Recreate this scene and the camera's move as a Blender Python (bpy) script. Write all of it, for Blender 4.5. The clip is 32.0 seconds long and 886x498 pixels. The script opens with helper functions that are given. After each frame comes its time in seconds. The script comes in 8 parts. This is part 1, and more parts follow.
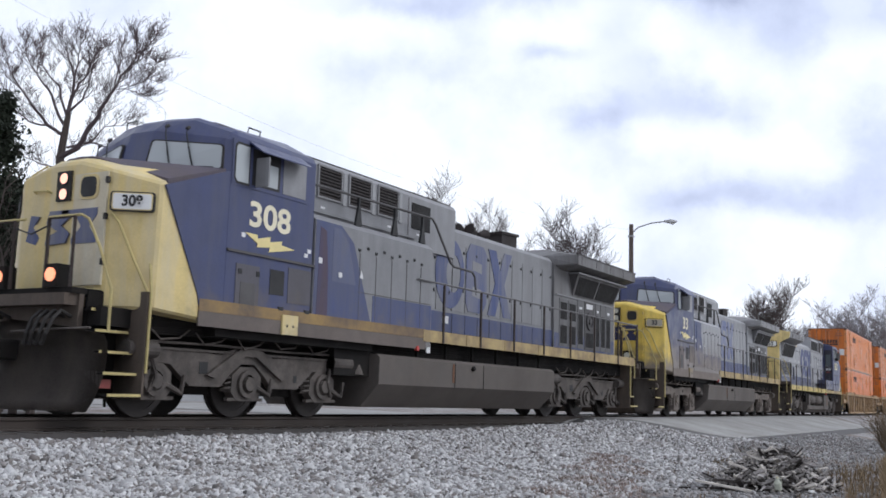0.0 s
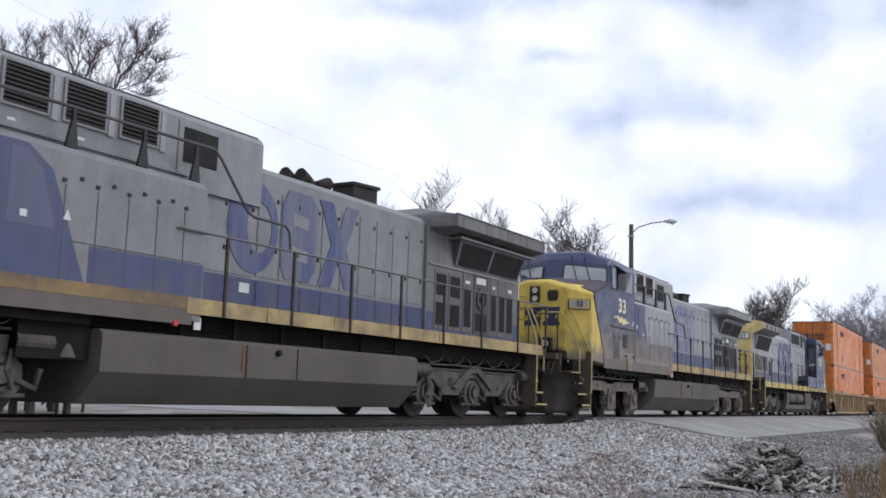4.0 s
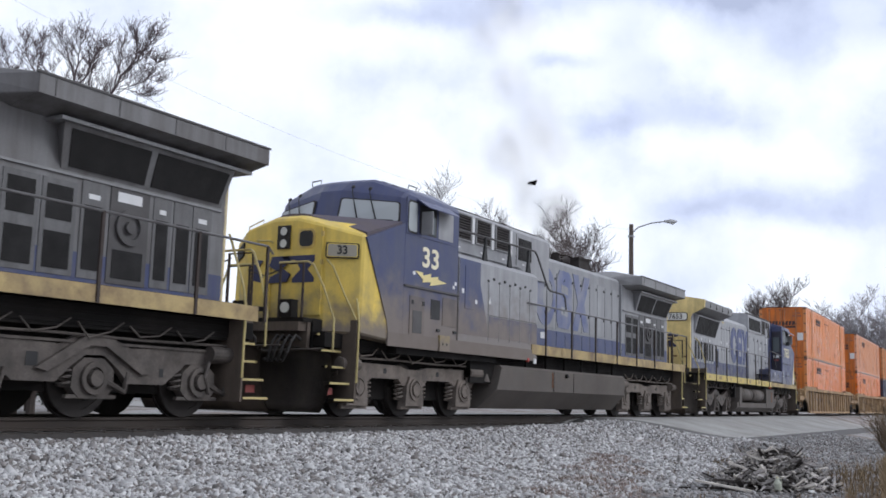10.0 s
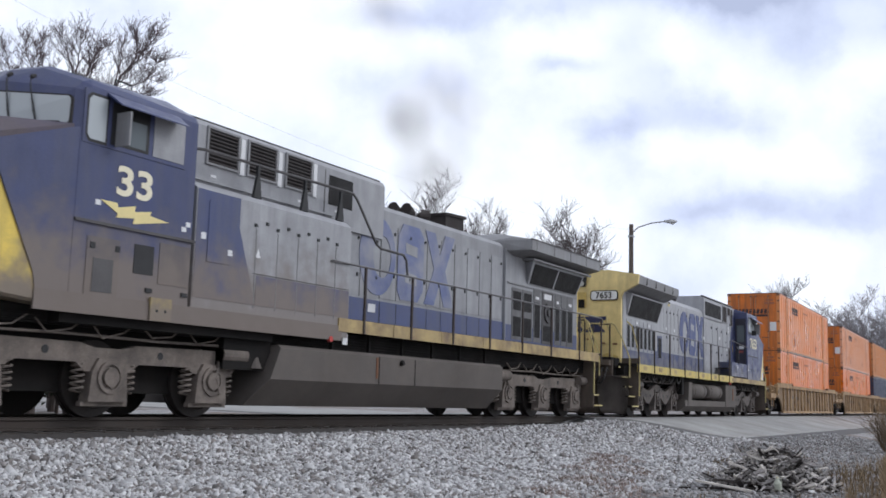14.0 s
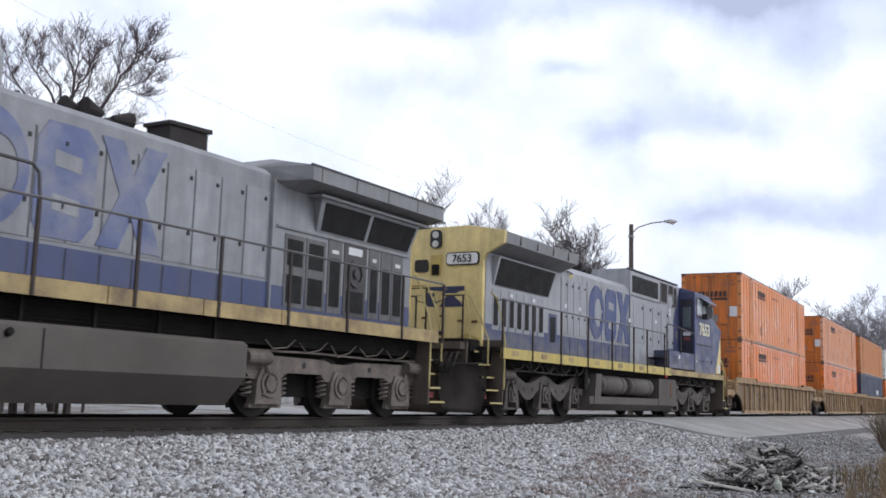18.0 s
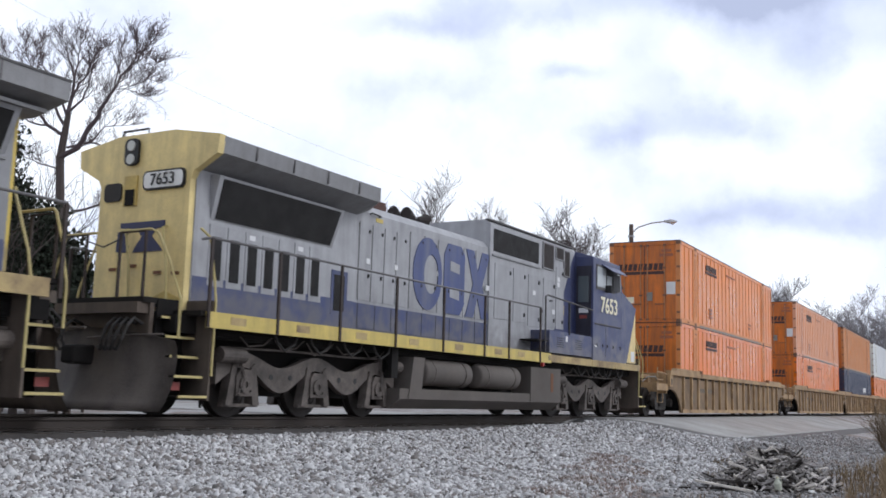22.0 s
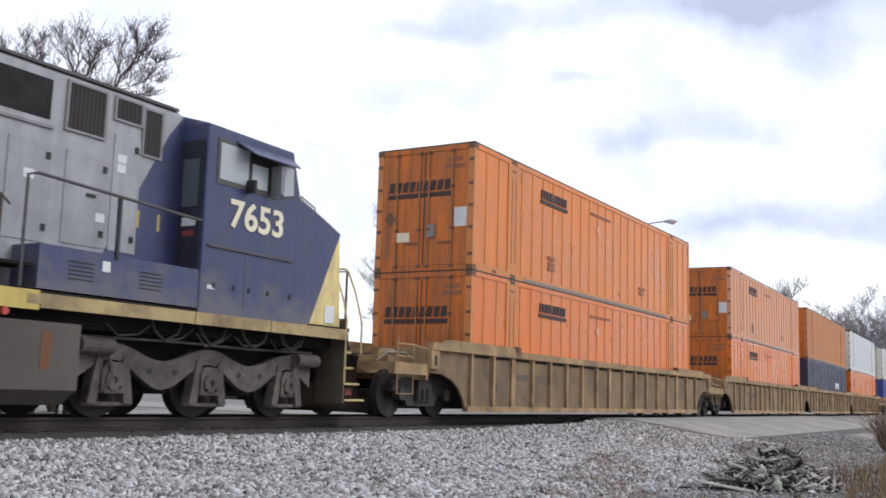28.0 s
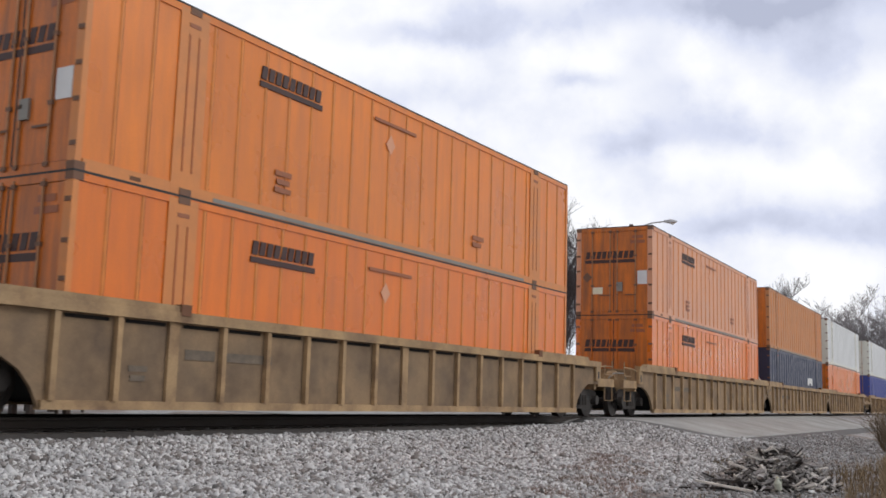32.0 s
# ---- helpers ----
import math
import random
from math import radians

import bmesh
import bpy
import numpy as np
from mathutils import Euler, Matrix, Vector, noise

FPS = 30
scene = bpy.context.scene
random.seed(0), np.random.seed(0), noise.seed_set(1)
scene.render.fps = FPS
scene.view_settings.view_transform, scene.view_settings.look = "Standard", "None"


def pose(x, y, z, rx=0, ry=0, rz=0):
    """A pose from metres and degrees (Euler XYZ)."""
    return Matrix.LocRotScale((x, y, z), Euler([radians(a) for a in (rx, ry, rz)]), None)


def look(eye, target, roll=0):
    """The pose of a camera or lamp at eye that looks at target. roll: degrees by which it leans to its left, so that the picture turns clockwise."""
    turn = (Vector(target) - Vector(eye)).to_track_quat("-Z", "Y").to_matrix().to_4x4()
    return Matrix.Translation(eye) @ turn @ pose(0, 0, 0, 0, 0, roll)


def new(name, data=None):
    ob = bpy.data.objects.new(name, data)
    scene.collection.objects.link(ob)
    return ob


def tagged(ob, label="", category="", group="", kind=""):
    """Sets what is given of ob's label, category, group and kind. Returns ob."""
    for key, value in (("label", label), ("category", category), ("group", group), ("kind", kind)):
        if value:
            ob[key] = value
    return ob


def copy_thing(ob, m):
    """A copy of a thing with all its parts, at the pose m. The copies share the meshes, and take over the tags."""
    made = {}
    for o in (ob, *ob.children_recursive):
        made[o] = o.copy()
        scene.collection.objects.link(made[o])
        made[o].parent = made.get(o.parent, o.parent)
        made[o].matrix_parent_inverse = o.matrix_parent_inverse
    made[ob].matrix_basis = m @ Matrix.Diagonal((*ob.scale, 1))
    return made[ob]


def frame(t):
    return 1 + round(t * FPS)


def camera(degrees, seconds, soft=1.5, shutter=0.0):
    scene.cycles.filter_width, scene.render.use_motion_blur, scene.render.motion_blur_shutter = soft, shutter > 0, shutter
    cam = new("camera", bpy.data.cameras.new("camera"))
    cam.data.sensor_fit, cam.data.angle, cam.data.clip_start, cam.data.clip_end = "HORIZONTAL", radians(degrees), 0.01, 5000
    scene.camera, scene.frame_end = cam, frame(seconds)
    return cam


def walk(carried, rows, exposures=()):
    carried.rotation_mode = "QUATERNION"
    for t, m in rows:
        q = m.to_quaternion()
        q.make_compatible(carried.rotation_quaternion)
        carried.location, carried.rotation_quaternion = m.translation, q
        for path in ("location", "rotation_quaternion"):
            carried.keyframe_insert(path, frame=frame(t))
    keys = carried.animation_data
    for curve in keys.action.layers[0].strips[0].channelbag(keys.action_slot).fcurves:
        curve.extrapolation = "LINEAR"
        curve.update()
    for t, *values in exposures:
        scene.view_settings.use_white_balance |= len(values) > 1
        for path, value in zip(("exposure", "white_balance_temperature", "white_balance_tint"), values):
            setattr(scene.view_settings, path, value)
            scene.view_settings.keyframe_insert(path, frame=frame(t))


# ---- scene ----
# The camera stands on a tripod beside the line: x runs along the track away from it, y across the track, z = 0 is the rail head.
EYE = (0.0, 0.0, 0.412)
VIEW_YAW, VIEW_PITCH, VIEW_LEAN = radians(30.322), radians(8.173), 1.667
FORWARD = Vector((math.cos(VIEW_YAW) * math.cos(VIEW_PITCH), math.sin(VIEW_YAW) * math.cos(VIEW_PITCH), math.sin(VIEW_PITCH)))
cam = camera(46.44, 32.0, soft=1.65, shutter=0.4)
cam_pose = look(EYE, Vector(EYE) + FORWARD * 10, VIEW_LEAN)
# the camera's own exposure drifts with what fills the view, and its white balance is a little cool
STOPS = ((0, 0.03), (3.5, 0.05), (5.5, -0.18), (6, -0.20), (6.4, -0.14), (7, -0.02), (11, 0.03), (14, 0.04), (20, 0.08), (25, 0.12), (28, 0.17), (28.5, 0.09), (29, -0.03), (30, -0.10), (31, -0.10), (32, -0.07))
walk(cam, [(0, cam_pose), (32, cam_pose)], [(t, s, 6330 if 5.4 < t < 6.2 else 6070 if t < 28 else 6260 if t < 30 else 6560, 10) for t, s in STOPS])

# ---- light: a bright overcast winter sky with a veiled sun behind the camera's right shoulder ----
SUN_AZ, SUN_EL = radians(-62), radians(38)
world = bpy.data.worlds.new("overcast sky")
scene.world = world
world.use_nodes = True
wn, wl = world.node_tree.nodes, world.node_tree.links
wn.clear()
w_out = wn.new("ShaderNodeOutputWorld")
w_sky = wn.new("ShaderNodeTexSky")
w_sky.sky_type, w_sky.sun_disc = "NISHITA", False
w_sky.sun_elevation, w_sky.sun_rotation = SUN_EL, math.pi / 2 - SUN_AZ
w_bg1 = wn.new("ShaderNodeBackground")
w_bg1.inputs[1].default_value = 0.12
w_co = wn.new("ShaderNodeTexCoord")
w_no = wn.new("ShaderNodeTexNoise")
w_no.inputs["Scale"].default_value, w_no.inputs["Detail"].default_value = 3.0, 5.0
w_ra = wn.new("ShaderNodeValToRGB")
w_ra.color_ramp.elements[0].position, w_ra.color_ramp.elements[0].color = 0.30, (0.66, 0.69, 0.82, 1)
w_ra.color_ramp.elements[1].position, w_ra.color_ramp.elements[1].color = 0.62, (0.97, 0.97, 1.0, 1)
w_bg2 = wn.new("ShaderNodeBackground")
w_bg2.inputs[1].default_value = 0.92
w_mix = wn.new("ShaderNodeMixShader")
w_mix.inputs[0].default_value = 0.88
wl.new(w_sky.outputs[0], w_bg1.inputs[0])
wl.new(w_co.outputs["Generated"], w_no.inputs["Vector"])
wl.new(w_no.outputs["Fac"], w_ra.inputs[0])
wl.new(w_ra.outputs[0], w_bg2.inputs[0])
wl.new(w_bg1.outputs[0], w_mix.inputs[1])
wl.new(w_bg2.outputs[0], w_mix.inputs[2])
wl.new(w_mix.outputs[0], w_out.inputs[0])
sun = new("sun", bpy.data.lights.new("sun", "SUN"))
sun.data.energy, sun.data.angle, sun.data.color = 1.1, radians(25), (1.0, 0.985, 0.965)
SUN_WAY = Vector((math.cos(SUN_AZ) * math.cos(SUN_EL), math.sin(SUN_AZ) * math.cos(SUN_EL), math.sin(SUN_EL)))
sun.matrix_world = look(SUN_WAY * 100, (0, 0, 0))


# ---- materials ----
MATS = {}


def node_mat(name):
    m = bpy.data.materials.new(name)
    m.use_nodes = True
    return m, m.node_tree.nodes, m.node_tree.links, m.node_tree.nodes["Principled BSDF"]


def surf(name, col, rough=0.6, metal=0.0, vary=0.18, scale=3.0, fine=40.0, bump=0.15, dirt=None, dirt_amount=0.0, dirt_scale=1.3, streak=False, per=0.0, emit=0.0, spec=0.5, dust=None):
    """A painted, rusty or dusty surface: a base colour that wanders at two scales, patches of dirt, fine relief."""
    if name in MATS:
        return MATS[name]
    m, n, l, p = node_mat(name)
    co = n.new("ShaderNodeTexCoord")
    big = n.new("ShaderNodeTexNoise")
    big.inputs["Scale"].default_value, big.inputs["Detail"].default_value = scale, 4
    small = n.new("ShaderNodeTexNoise")
    small.inputs["Scale"].default_value, small.inputs["Detail"].default_value = fine, 3
    l.new(co.outputs["Object"], big.inputs["Vector"])
    l.new(co.outputs["Object"], small.inputs["Vector"])
    add = n.new("ShaderNodeMath")
    add.operation = "MULTIPLY_ADD"
    add.inputs[1].default_value = 0.5
    l.new(small.outputs["Fac"], add.inputs[0])
    l.new(big.outputs["Fac"], add.inputs[2])
    value = n.new("ShaderNodeMapRange")
    value.inputs[1].default_value, value.inputs[2].default_value = 0.45, 1.05
    value.inputs[3].default_value, value.inputs[4].default_value = 1 - vary, 1 + vary
    l.new(add.outputs[0], value.inputs[0])
    last = value.outputs[0]
    if per:
        info = n.new("ShaderNodeObjectInfo")
        pm = n.new("ShaderNodeMapRange")
        pm.inputs[3].default_value, pm.inputs[4].default_value = 1 - per, 1 + per
        l.new(info.outputs["Random"], pm.inputs[0])
        mul = n.new("ShaderNodeMath")
        mul.operation = "MULTIPLY"
        l.new(last, mul.inputs[0])
        l.new(pm.outputs[0], mul.inputs[1])
        last = mul.outputs[0]
    tint = n.new("ShaderNodeVectorMath")
    tint.operation = "SCALE"
    tint.inputs[0].default_value = col[:3]
    l.new(last, tint.inputs["Scale"])
    colour = tint.outputs[0]
    if dirt:
        mapping = n.new("ShaderNodeMapping")
        mapping.inputs["Scale"].default_value = (3.0, 3.0, 0.35) if streak else (1, 1, 1)
        l.new(co.outputs["Object"], mapping.inputs["Vector"])
        dn = n.new("ShaderNodeTexNoise")
        dn.inputs["Scale"].default_value, dn.inputs["Detail"].default_value, dn.inputs["Roughness"].default_value = dirt_scale, 6, 0.62
        l.new(mapping.outputs[0], dn.inputs["Vector"])
        dr = n.new("ShaderNodeMapRange")
        dr.inputs[1].default_value, dr.inputs[2].default_value, dr.inputs[3].default_value, dr.inputs[4].default_value = 0.40, 0.72, 0.0, 1.0
        l.new(dn.outputs["Fac"], dr.inputs[0])
        da = n.new("ShaderNodeMath")
        da.operation = "MULTIPLY"
        da.inputs[1].default_value = dirt_amount
        l.new(dr.outputs[0], da.inputs[0])
        mx = n.new("ShaderNodeMix")
        mx.data_type = "RGBA"
        l.new(da.outputs[0], mx.inputs["Factor"])
        l.new(colour, mx.inputs["A"])
        mx.inputs["B"].default_value = (*dirt, 1)
        colour = mx.outputs["Result"]
    if dust:      # road dust thrown up from the track: colour, where it thins out, how thick it lies
        dc, zlow, zhigh, amount = dust
        sx = n.new("ShaderNodeSeparateXYZ")
        l.new(co.outputs["Object"], sx.inputs[0])
        jig = n.new("ShaderNodeMath")
        jig.operation = "MULTIPLY_ADD"
        jig.inputs[1].default_value = 1.6
        l.new(big.outputs["Fac"], jig.inputs[0])
        l.new(sx.outputs["Z"], jig.inputs[2])
        zr = n.new("ShaderNodeMapRange")
        zr.interpolation_type = "SMOOTHSTEP"
        zr.inputs[1].default_value, zr.inputs[2].default_value, zr.inputs[3].default_value, zr.inputs[4].default_value = zlow + 0.8, zhigh + 0.8, amount, 0.0
        l.new(jig.outputs[0], zr.inputs[0])
        mz = n.new("ShaderNodeMix")
        mz.data_type = "RGBA"
        l.new(zr.outputs[0], mz.inputs["Factor"])
        l.new(colour, mz.inputs["A"])
        mz.inputs["B"].default_value = (*dc, 1)
        colour = mz.outputs["Result"]
    l.new(colour, p.inputs["Base Color"])
    rr = n.new("ShaderNodeMapRange")
    rr.inputs[1].default_value, rr.inputs[2].default_value = 0.3, 0.7
    rr.inputs[3].default_value, rr.inputs[4].default_value = max(0.05, rough - 0.12), min(1.0, rough + 0.12)
    l.new(big.outputs["Fac"], rr.inputs[0])
    l.new(rr.outputs[0], p.inputs["Roughness"])
    p.inputs["Metallic"].default_value = metal
    p.inputs["Specular IOR Level"].default_value = spec
    if bump:
        b = n.new("ShaderNodeBump")
        b.inputs["Strength"].default_value, b.inputs["Distance"].default_value = bump, 0.02
        l.new(add.outputs[0], b.inputs["Height"])
        l.new(b.outputs[0], p.inputs["Normal"])
    if emit:
        p.inputs["Emission Color"].default_value = (*col[:3], 1)
        p.inputs["Emission Strength"].default_value = emit
    MATS[name] = m
    return m


def glass(name, col, rough=0.05, alpha=1.0):
    if name in MATS:
        return MATS[name]
    m, n, l, p = node_mat(name)
    p.inputs["Base Color"].default_value = (*col, 1)
    p.inputs["Roughness"].default_value = rough
    p.inputs["Specular IOR Level"].default_value = 0.6
    p.inputs["Alpha"].default_value = alpha
    MATS[name] = m
    return m


GRIME = (0.075, 0.062, 0.050)
DUST = (0.16, 0.125, 0.095)
M_GREY = surf("grey hood paint", (0.34, 0.345, 0.35), 0.5, dirt=(0.15, 0.14, 0.13), dirt_amount=0.45, streak=True)
M_GREY2 = surf("weathered grey paint", (0.25, 0.25, 0.255), 0.55, dirt=(0.14, 0.13, 0.125), dirt_amount=0.5, streak=True)
M_SEAM_GREY = surf("shaded panel joint", (0.105, 0.10, 0.10), 0.7, vary=0.3)
M_SEAM_PALE = surf("painted panel joint", (0.24, 0.235, 0.235), 0.6, vary=0.2)
M_YELLOW = surf("yellow paint", (0.58, 0.45, 0.12), 0.5, dirt=(0.22, 0.16, 0.07), dirt_amount=0.45, streak=True)
M_YELLOW_OLD = surf("worn yellow paint", (0.60, 0.44, 0.13), 0.6, dirt=(0.17, 0.12, 0.08), dirt_amount=0.75)
M_RAIL_YEL = surf("yellow handrail paint", (0.52, 0.43, 0.18), 0.55, dirt=(0.2, 0.15, 0.08), dirt_amount=0.5)
M_SILL = surf("stained yellow sill stripe", (0.44, 0.33, 0.15), 0.65, dirt=(0.13, 0.085, 0.06), dirt_amount=0.9, dirt_scale=2.2)
M_BAND = surf("rusty lower band with yellow patches", (0.155, 0.110, 0.075), 0.75, vary=0.25, dirt=(0.46, 0.30, 0.09), dirt_amount=0.85, dirt_scale=0.9)
M_DUSTY = surf("road dust over paint", (0.155, 0.13, 0.115), 0.85, vary=0.2, dirt=(0.09, 0.075, 0.065), dirt_amount=0.6)
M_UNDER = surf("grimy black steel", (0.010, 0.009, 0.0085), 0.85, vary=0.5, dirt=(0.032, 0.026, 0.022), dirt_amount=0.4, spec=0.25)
M_TRUCK = surf("dusty truck frame", (0.128, 0.108, 0.094), 0.8, vary=0.4, scale=5, dirt=(0.030, 0.025, 0.022), dirt_amount=0.95, dirt_scale=2.2)
M_TRUCKS = {"zig": surf("dusty lead truck frame", (0.110, 0.094, 0.083), 0.8, vary=0.4, scale=5, dirt=(0.030, 0.025, 0.022), dirt_amount=0.9, dirt_scale=2.2),
            "slab": surf("pale dusty truck frame", (0.185, 0.155, 0.132), 0.85, vary=0.35, scale=5, dirt=(0.060, 0.050, 0.043), dirt_amount=0.8, dirt_scale=2.2),
            "curve": surf("oily dark truck frame", (0.125, 0.105, 0.092), 0.75, vary=0.45, scale=5, dirt=(0.026, 0.021, 0.018), dirt_amount=0.95, dirt_scale=2.0)}
M_TANK = surf("grey-brown tank steel", (0.120, 0.104, 0.092), 0.85, vary=0.2, dirt=(0.062, 0.052, 0.045), dirt_amount=0.7, dirt_scale=0.5)
M_HANDRAIL = surf("dull grey handrail paint", (0.13, 0.125, 0.125), 0.45, vary=0.25)
M_POSTS = surf("rusty brown stanchion", (0.040, 0.028, 0.024), 0.7, vary=0.3)
M_CAR_TRUCK = surf("oily dark truck steel", (0.034, 0.029, 0.026), 0.75, vary=0.4, scale=5, dirt=(0.075, 0.062, 0.05), dirt_amount=0.5, dirt_scale=3)
M_WELL = surf("dusty brown step plate", (0.110, 0.086, 0.068), 0.85, vary=0.3, dirt=(0.045, 0.036, 0.030), dirt_amount=0.6, streak=True)
M_HOSE = surf("dusty rubber hose", (0.032, 0.029, 0.027), 0.8, vary=0.3)
M_PLOW = surf("scuffed brown-black plow steel", (0.115, 0.100, 0.090), 0.8, vary=0.4, dirt=(0.175, 0.150, 0.128), dirt_amount=0.7, dirt_scale=0.9, streak=True)
M_BLACK = surf("black steel", (0.018, 0.018, 0.019), 0.6)
M_MESH = surf("black radiator mesh", (0.012, 0.011, 0.011), 0.85, bump=0.5, fine=120)
M_DARKGREY = surf("sooty roof", (0.10, 0.095, 0.095), 0.75, dirt=(0.04, 0.035, 0.035), dirt_amount=0.6)
M_SOOT = surf("exhaust soot", (0.030, 0.024, 0.022), 0.9)
M_RUSTSTACK = surf("rusty exhaust steel", (0.085, 0.045, 0.038), 0.9, vary=0.3)
M_WHITE = surf("white paint", (0.78, 0.78, 0.76), 0.5, vary=0.08)
M_CREAM = surf("cream numerals", (0.80, 0.74, 0.55), 0.5, vary=0.08)
M_DECAL = surf("white stickers", (0.70, 0.70, 0.70), 0.6, vary=0.1)
M_RED = surf("red reflector", (0.45, 0.05, 0.04), 0.4)
M_DULLRED = surf("grimy red reflector", (0.26, 0.06, 0.05), 0.6, vary=0.3)
M_RUST = surf("rust", (0.16, 0.075, 0.04), 0.9)
M_WHEEL = surf("wheel steel", (0.038, 0.032, 0.029), 0.6, metal=0.3, vary=0.3)
M_WINDOW = glass("cab window glass", (0.10, 0.12, 0.13), 0.06)
# opaque pale glass: the sky's reflection is put into its base colour
M_WINDSCREEN = glass("windscreen with sky reflection painted in", (0.42, 0.45, 0.46), 0.12)
M_LAMP_ON = surf("lit headlight", (1.0, 0.55, 0.38), 0.2, emit=1.1)
M_LAMP_WARM = surf("lit ditch light", (1.0, 0.34, 0.17), 0.2, emit=1.2)
M_BOLT = surf("pale yellow bolt paint", (0.78, 0.66, 0.30), 0.5, vary=0.1)
M_STREAK = surf("rust streaks on blue paint", (0.085, 0.062, 0.085), 0.75, vary=0.3, dirt=(0.055, 0.065, 0.15), dirt_amount=0.8, streak=True)
M_FADED = surf("faded blue paint", (0.10, 0.115, 0.20), 0.7, vary=0.2, dirt=(0.16, 0.155, 0.17), dirt_amount=0.6, streak=True)
M_REAR_DOOR = surf("very dark blue door", (0.022, 0.020, 0.030), 0.5, vary=0.4, dirt=(0.045, 0.045, 0.07), dirt_amount=0.6, streak=True)
M_FILTER = surf("sooty grey filter door", (0.150, 0.148, 0.150), 0.6, vary=0.3, dirt=(0.07, 0.066, 0.064), dirt_amount=0.7, streak=True)
M_SOOTY_GREY = surf("soot-streaked grey paint", (0.19, 0.188, 0.19), 0.6, vary=0.2, dirt=(0.075, 0.064, 0.058), dirt_amount=0.75, dirt_scale=1.0, streak=True)
M_BOARD = glass("dim number board glass", (0.34, 0.31, 0.24), 0.2)
M_NOSE_TOP = surf("sooty dust on the nose top", (0.105, 0.085, 0.095), 0.75, vary=0.3, scale=2.5, dirt=(0.055, 0.062, 0.13), dirt_amount=0.5)
M_NOSE_DOOR = surf("faded cream nose door", (0.62, 0.57, 0.44), 0.6, vary=0.2, dirt=(0.55, 0.42, 0.20), dirt_amount=0.5, streak=True)
M_EMBLEM = surf("dark blue emblem paint", (0.025, 0.028, 0.085), 0.5, vary=0.25)
M_LENS = glass("lamp lens", (0.55, 0.55, 0.5), 0.1)


# ---- mesh helpers ----
def part(name, bm, material, parent=None, label="", bevel=0.0, smooth=False):
    """Links a bmesh as one mesh object, under a thing or a part if there is one."""
    if bevel:
        bmesh.ops.bevel(bm, geom=[e for e in bm.edges if len(e.link_faces) == 2 and e.calc_face_angle(0) > 0.5], offset=bevel, segments=1, affect="EDGES")
    bmesh.ops.recalc_face_normals(bm, faces=bm.faces)
    if smooth:
        for f in bm.faces:
            f.smooth = True
    me = bpy.data.meshes.new(name)
    bm.to_mesh(me)
    bm.free()
    me.materials.append(material)
    ob = new(name, me)
    if parent:
        ob.parent = parent
    if label:
        tagged(ob, label)
    return ob


def thing(name, label, category, group="", kind="", at=None):
    ob = new(name)
    ob.empty_display_size = 0.3
    if at is not None:
        ob.matrix_basis = at
    return tagged(ob, label, category, group, kind)


def raw(name, verts, faces, material, parent=None, label="", smooth=False):
    me = bpy.data.meshes.new(name)
    me.from_pydata(verts, [], faces)
    if smooth:
        me.polygons.foreach_set("use_smooth", [True] * len(me.polygons))
    me.materials.append(material)
    me.update()
    ob = new(name, me)
    if parent:
        ob.parent = parent
    if label:
        tagged(ob, label)
    return ob


def box(x0, x1, y0, y1, z0, z1, bm=None):
    bm = bm or bmesh.new()
    v = [bm.verts.new((x, y, z)) for x in (x0, x1) for y in (y0, y1) for z in (z0, z1)]
    for q in ((0, 1, 3, 2), (4, 6, 7, 5), (0, 4, 5, 1), (2, 3, 7, 6), (0, 2, 6, 4), (1, 5, 7, 3)):
        bm.faces.new([v[i] for i in q])
    return bm


def slab(poly, axis, a, b, bm=None):
    """A polygon drawn in the plane across an axis, pushed from a to b along it. axis y: (x, z) pairs; x: (y, z); z: (x, y)."""
    bm = bm or bmesh.new()
    put = {"y": lambda p, d: (p[0], d, p[1]), "x": lambda p, d: (d, p[0], p[1]), "z": lambda p, d: (p[0], p[1], d)}[axis]
    lo = [bm.verts.new(put(p, a)) for p in poly]
    hi = [bm.verts.new(put(p, b)) for p in poly]
    bm.faces.new(lo)
    bm.faces.new(hi[::-1])
    for i in range(len(poly)):
        j = (i + 1) % len(poly)
        bm.faces.new((lo[i], hi[i], hi[j], lo[j]))
    return bm


def rod(p, q, r, n=8, r2=None, bm=None):
    bm = bm or bmesh.new()
    p, q = Vector(p), Vector(q)
    m = Matrix.Translation((p + q) / 2) @ (q - p).to_track_quat("Z", "Y").to_matrix().to_4x4()
    bmesh.ops.create_cone(bm, cap_ends=True, segments=n, radius1=r, radius2=r if r2 is None else r2, depth=(q - p).length, matrix=m)
    return bm


def pipe(points, r, n=6, bm=None):
    """A bent tube through points, in one mesh."""
    bm = bm or bmesh.new()
    pts = [Vector(p) for p in points]
    rings = []
    up = Vector((0.13, 0.31, 0.94)).normalized()
    for i, p in enumerate(pts):
        a, b = pts[max(0, i - 1)], pts[min(len(pts) - 1, i + 1)]
        t = (b - a).normalized()
        s = t.cross(up).normalized()
        w = s.cross(t)
        rings.append([bm.verts.new(p + (s * math.cos(k * math.tau / n) + w * math.sin(k * math.tau / n)) * r) for k in range(n)])
    for a, b in zip(rings, rings[1:]):
        for k in range(n):
            bm.faces.new((a[k], a[(k + 1) % n], b[(k + 1) % n], b[k]))
    bm.faces.new(rings[0][::-1])
    bm.faces.new(rings[-1])
    return bm


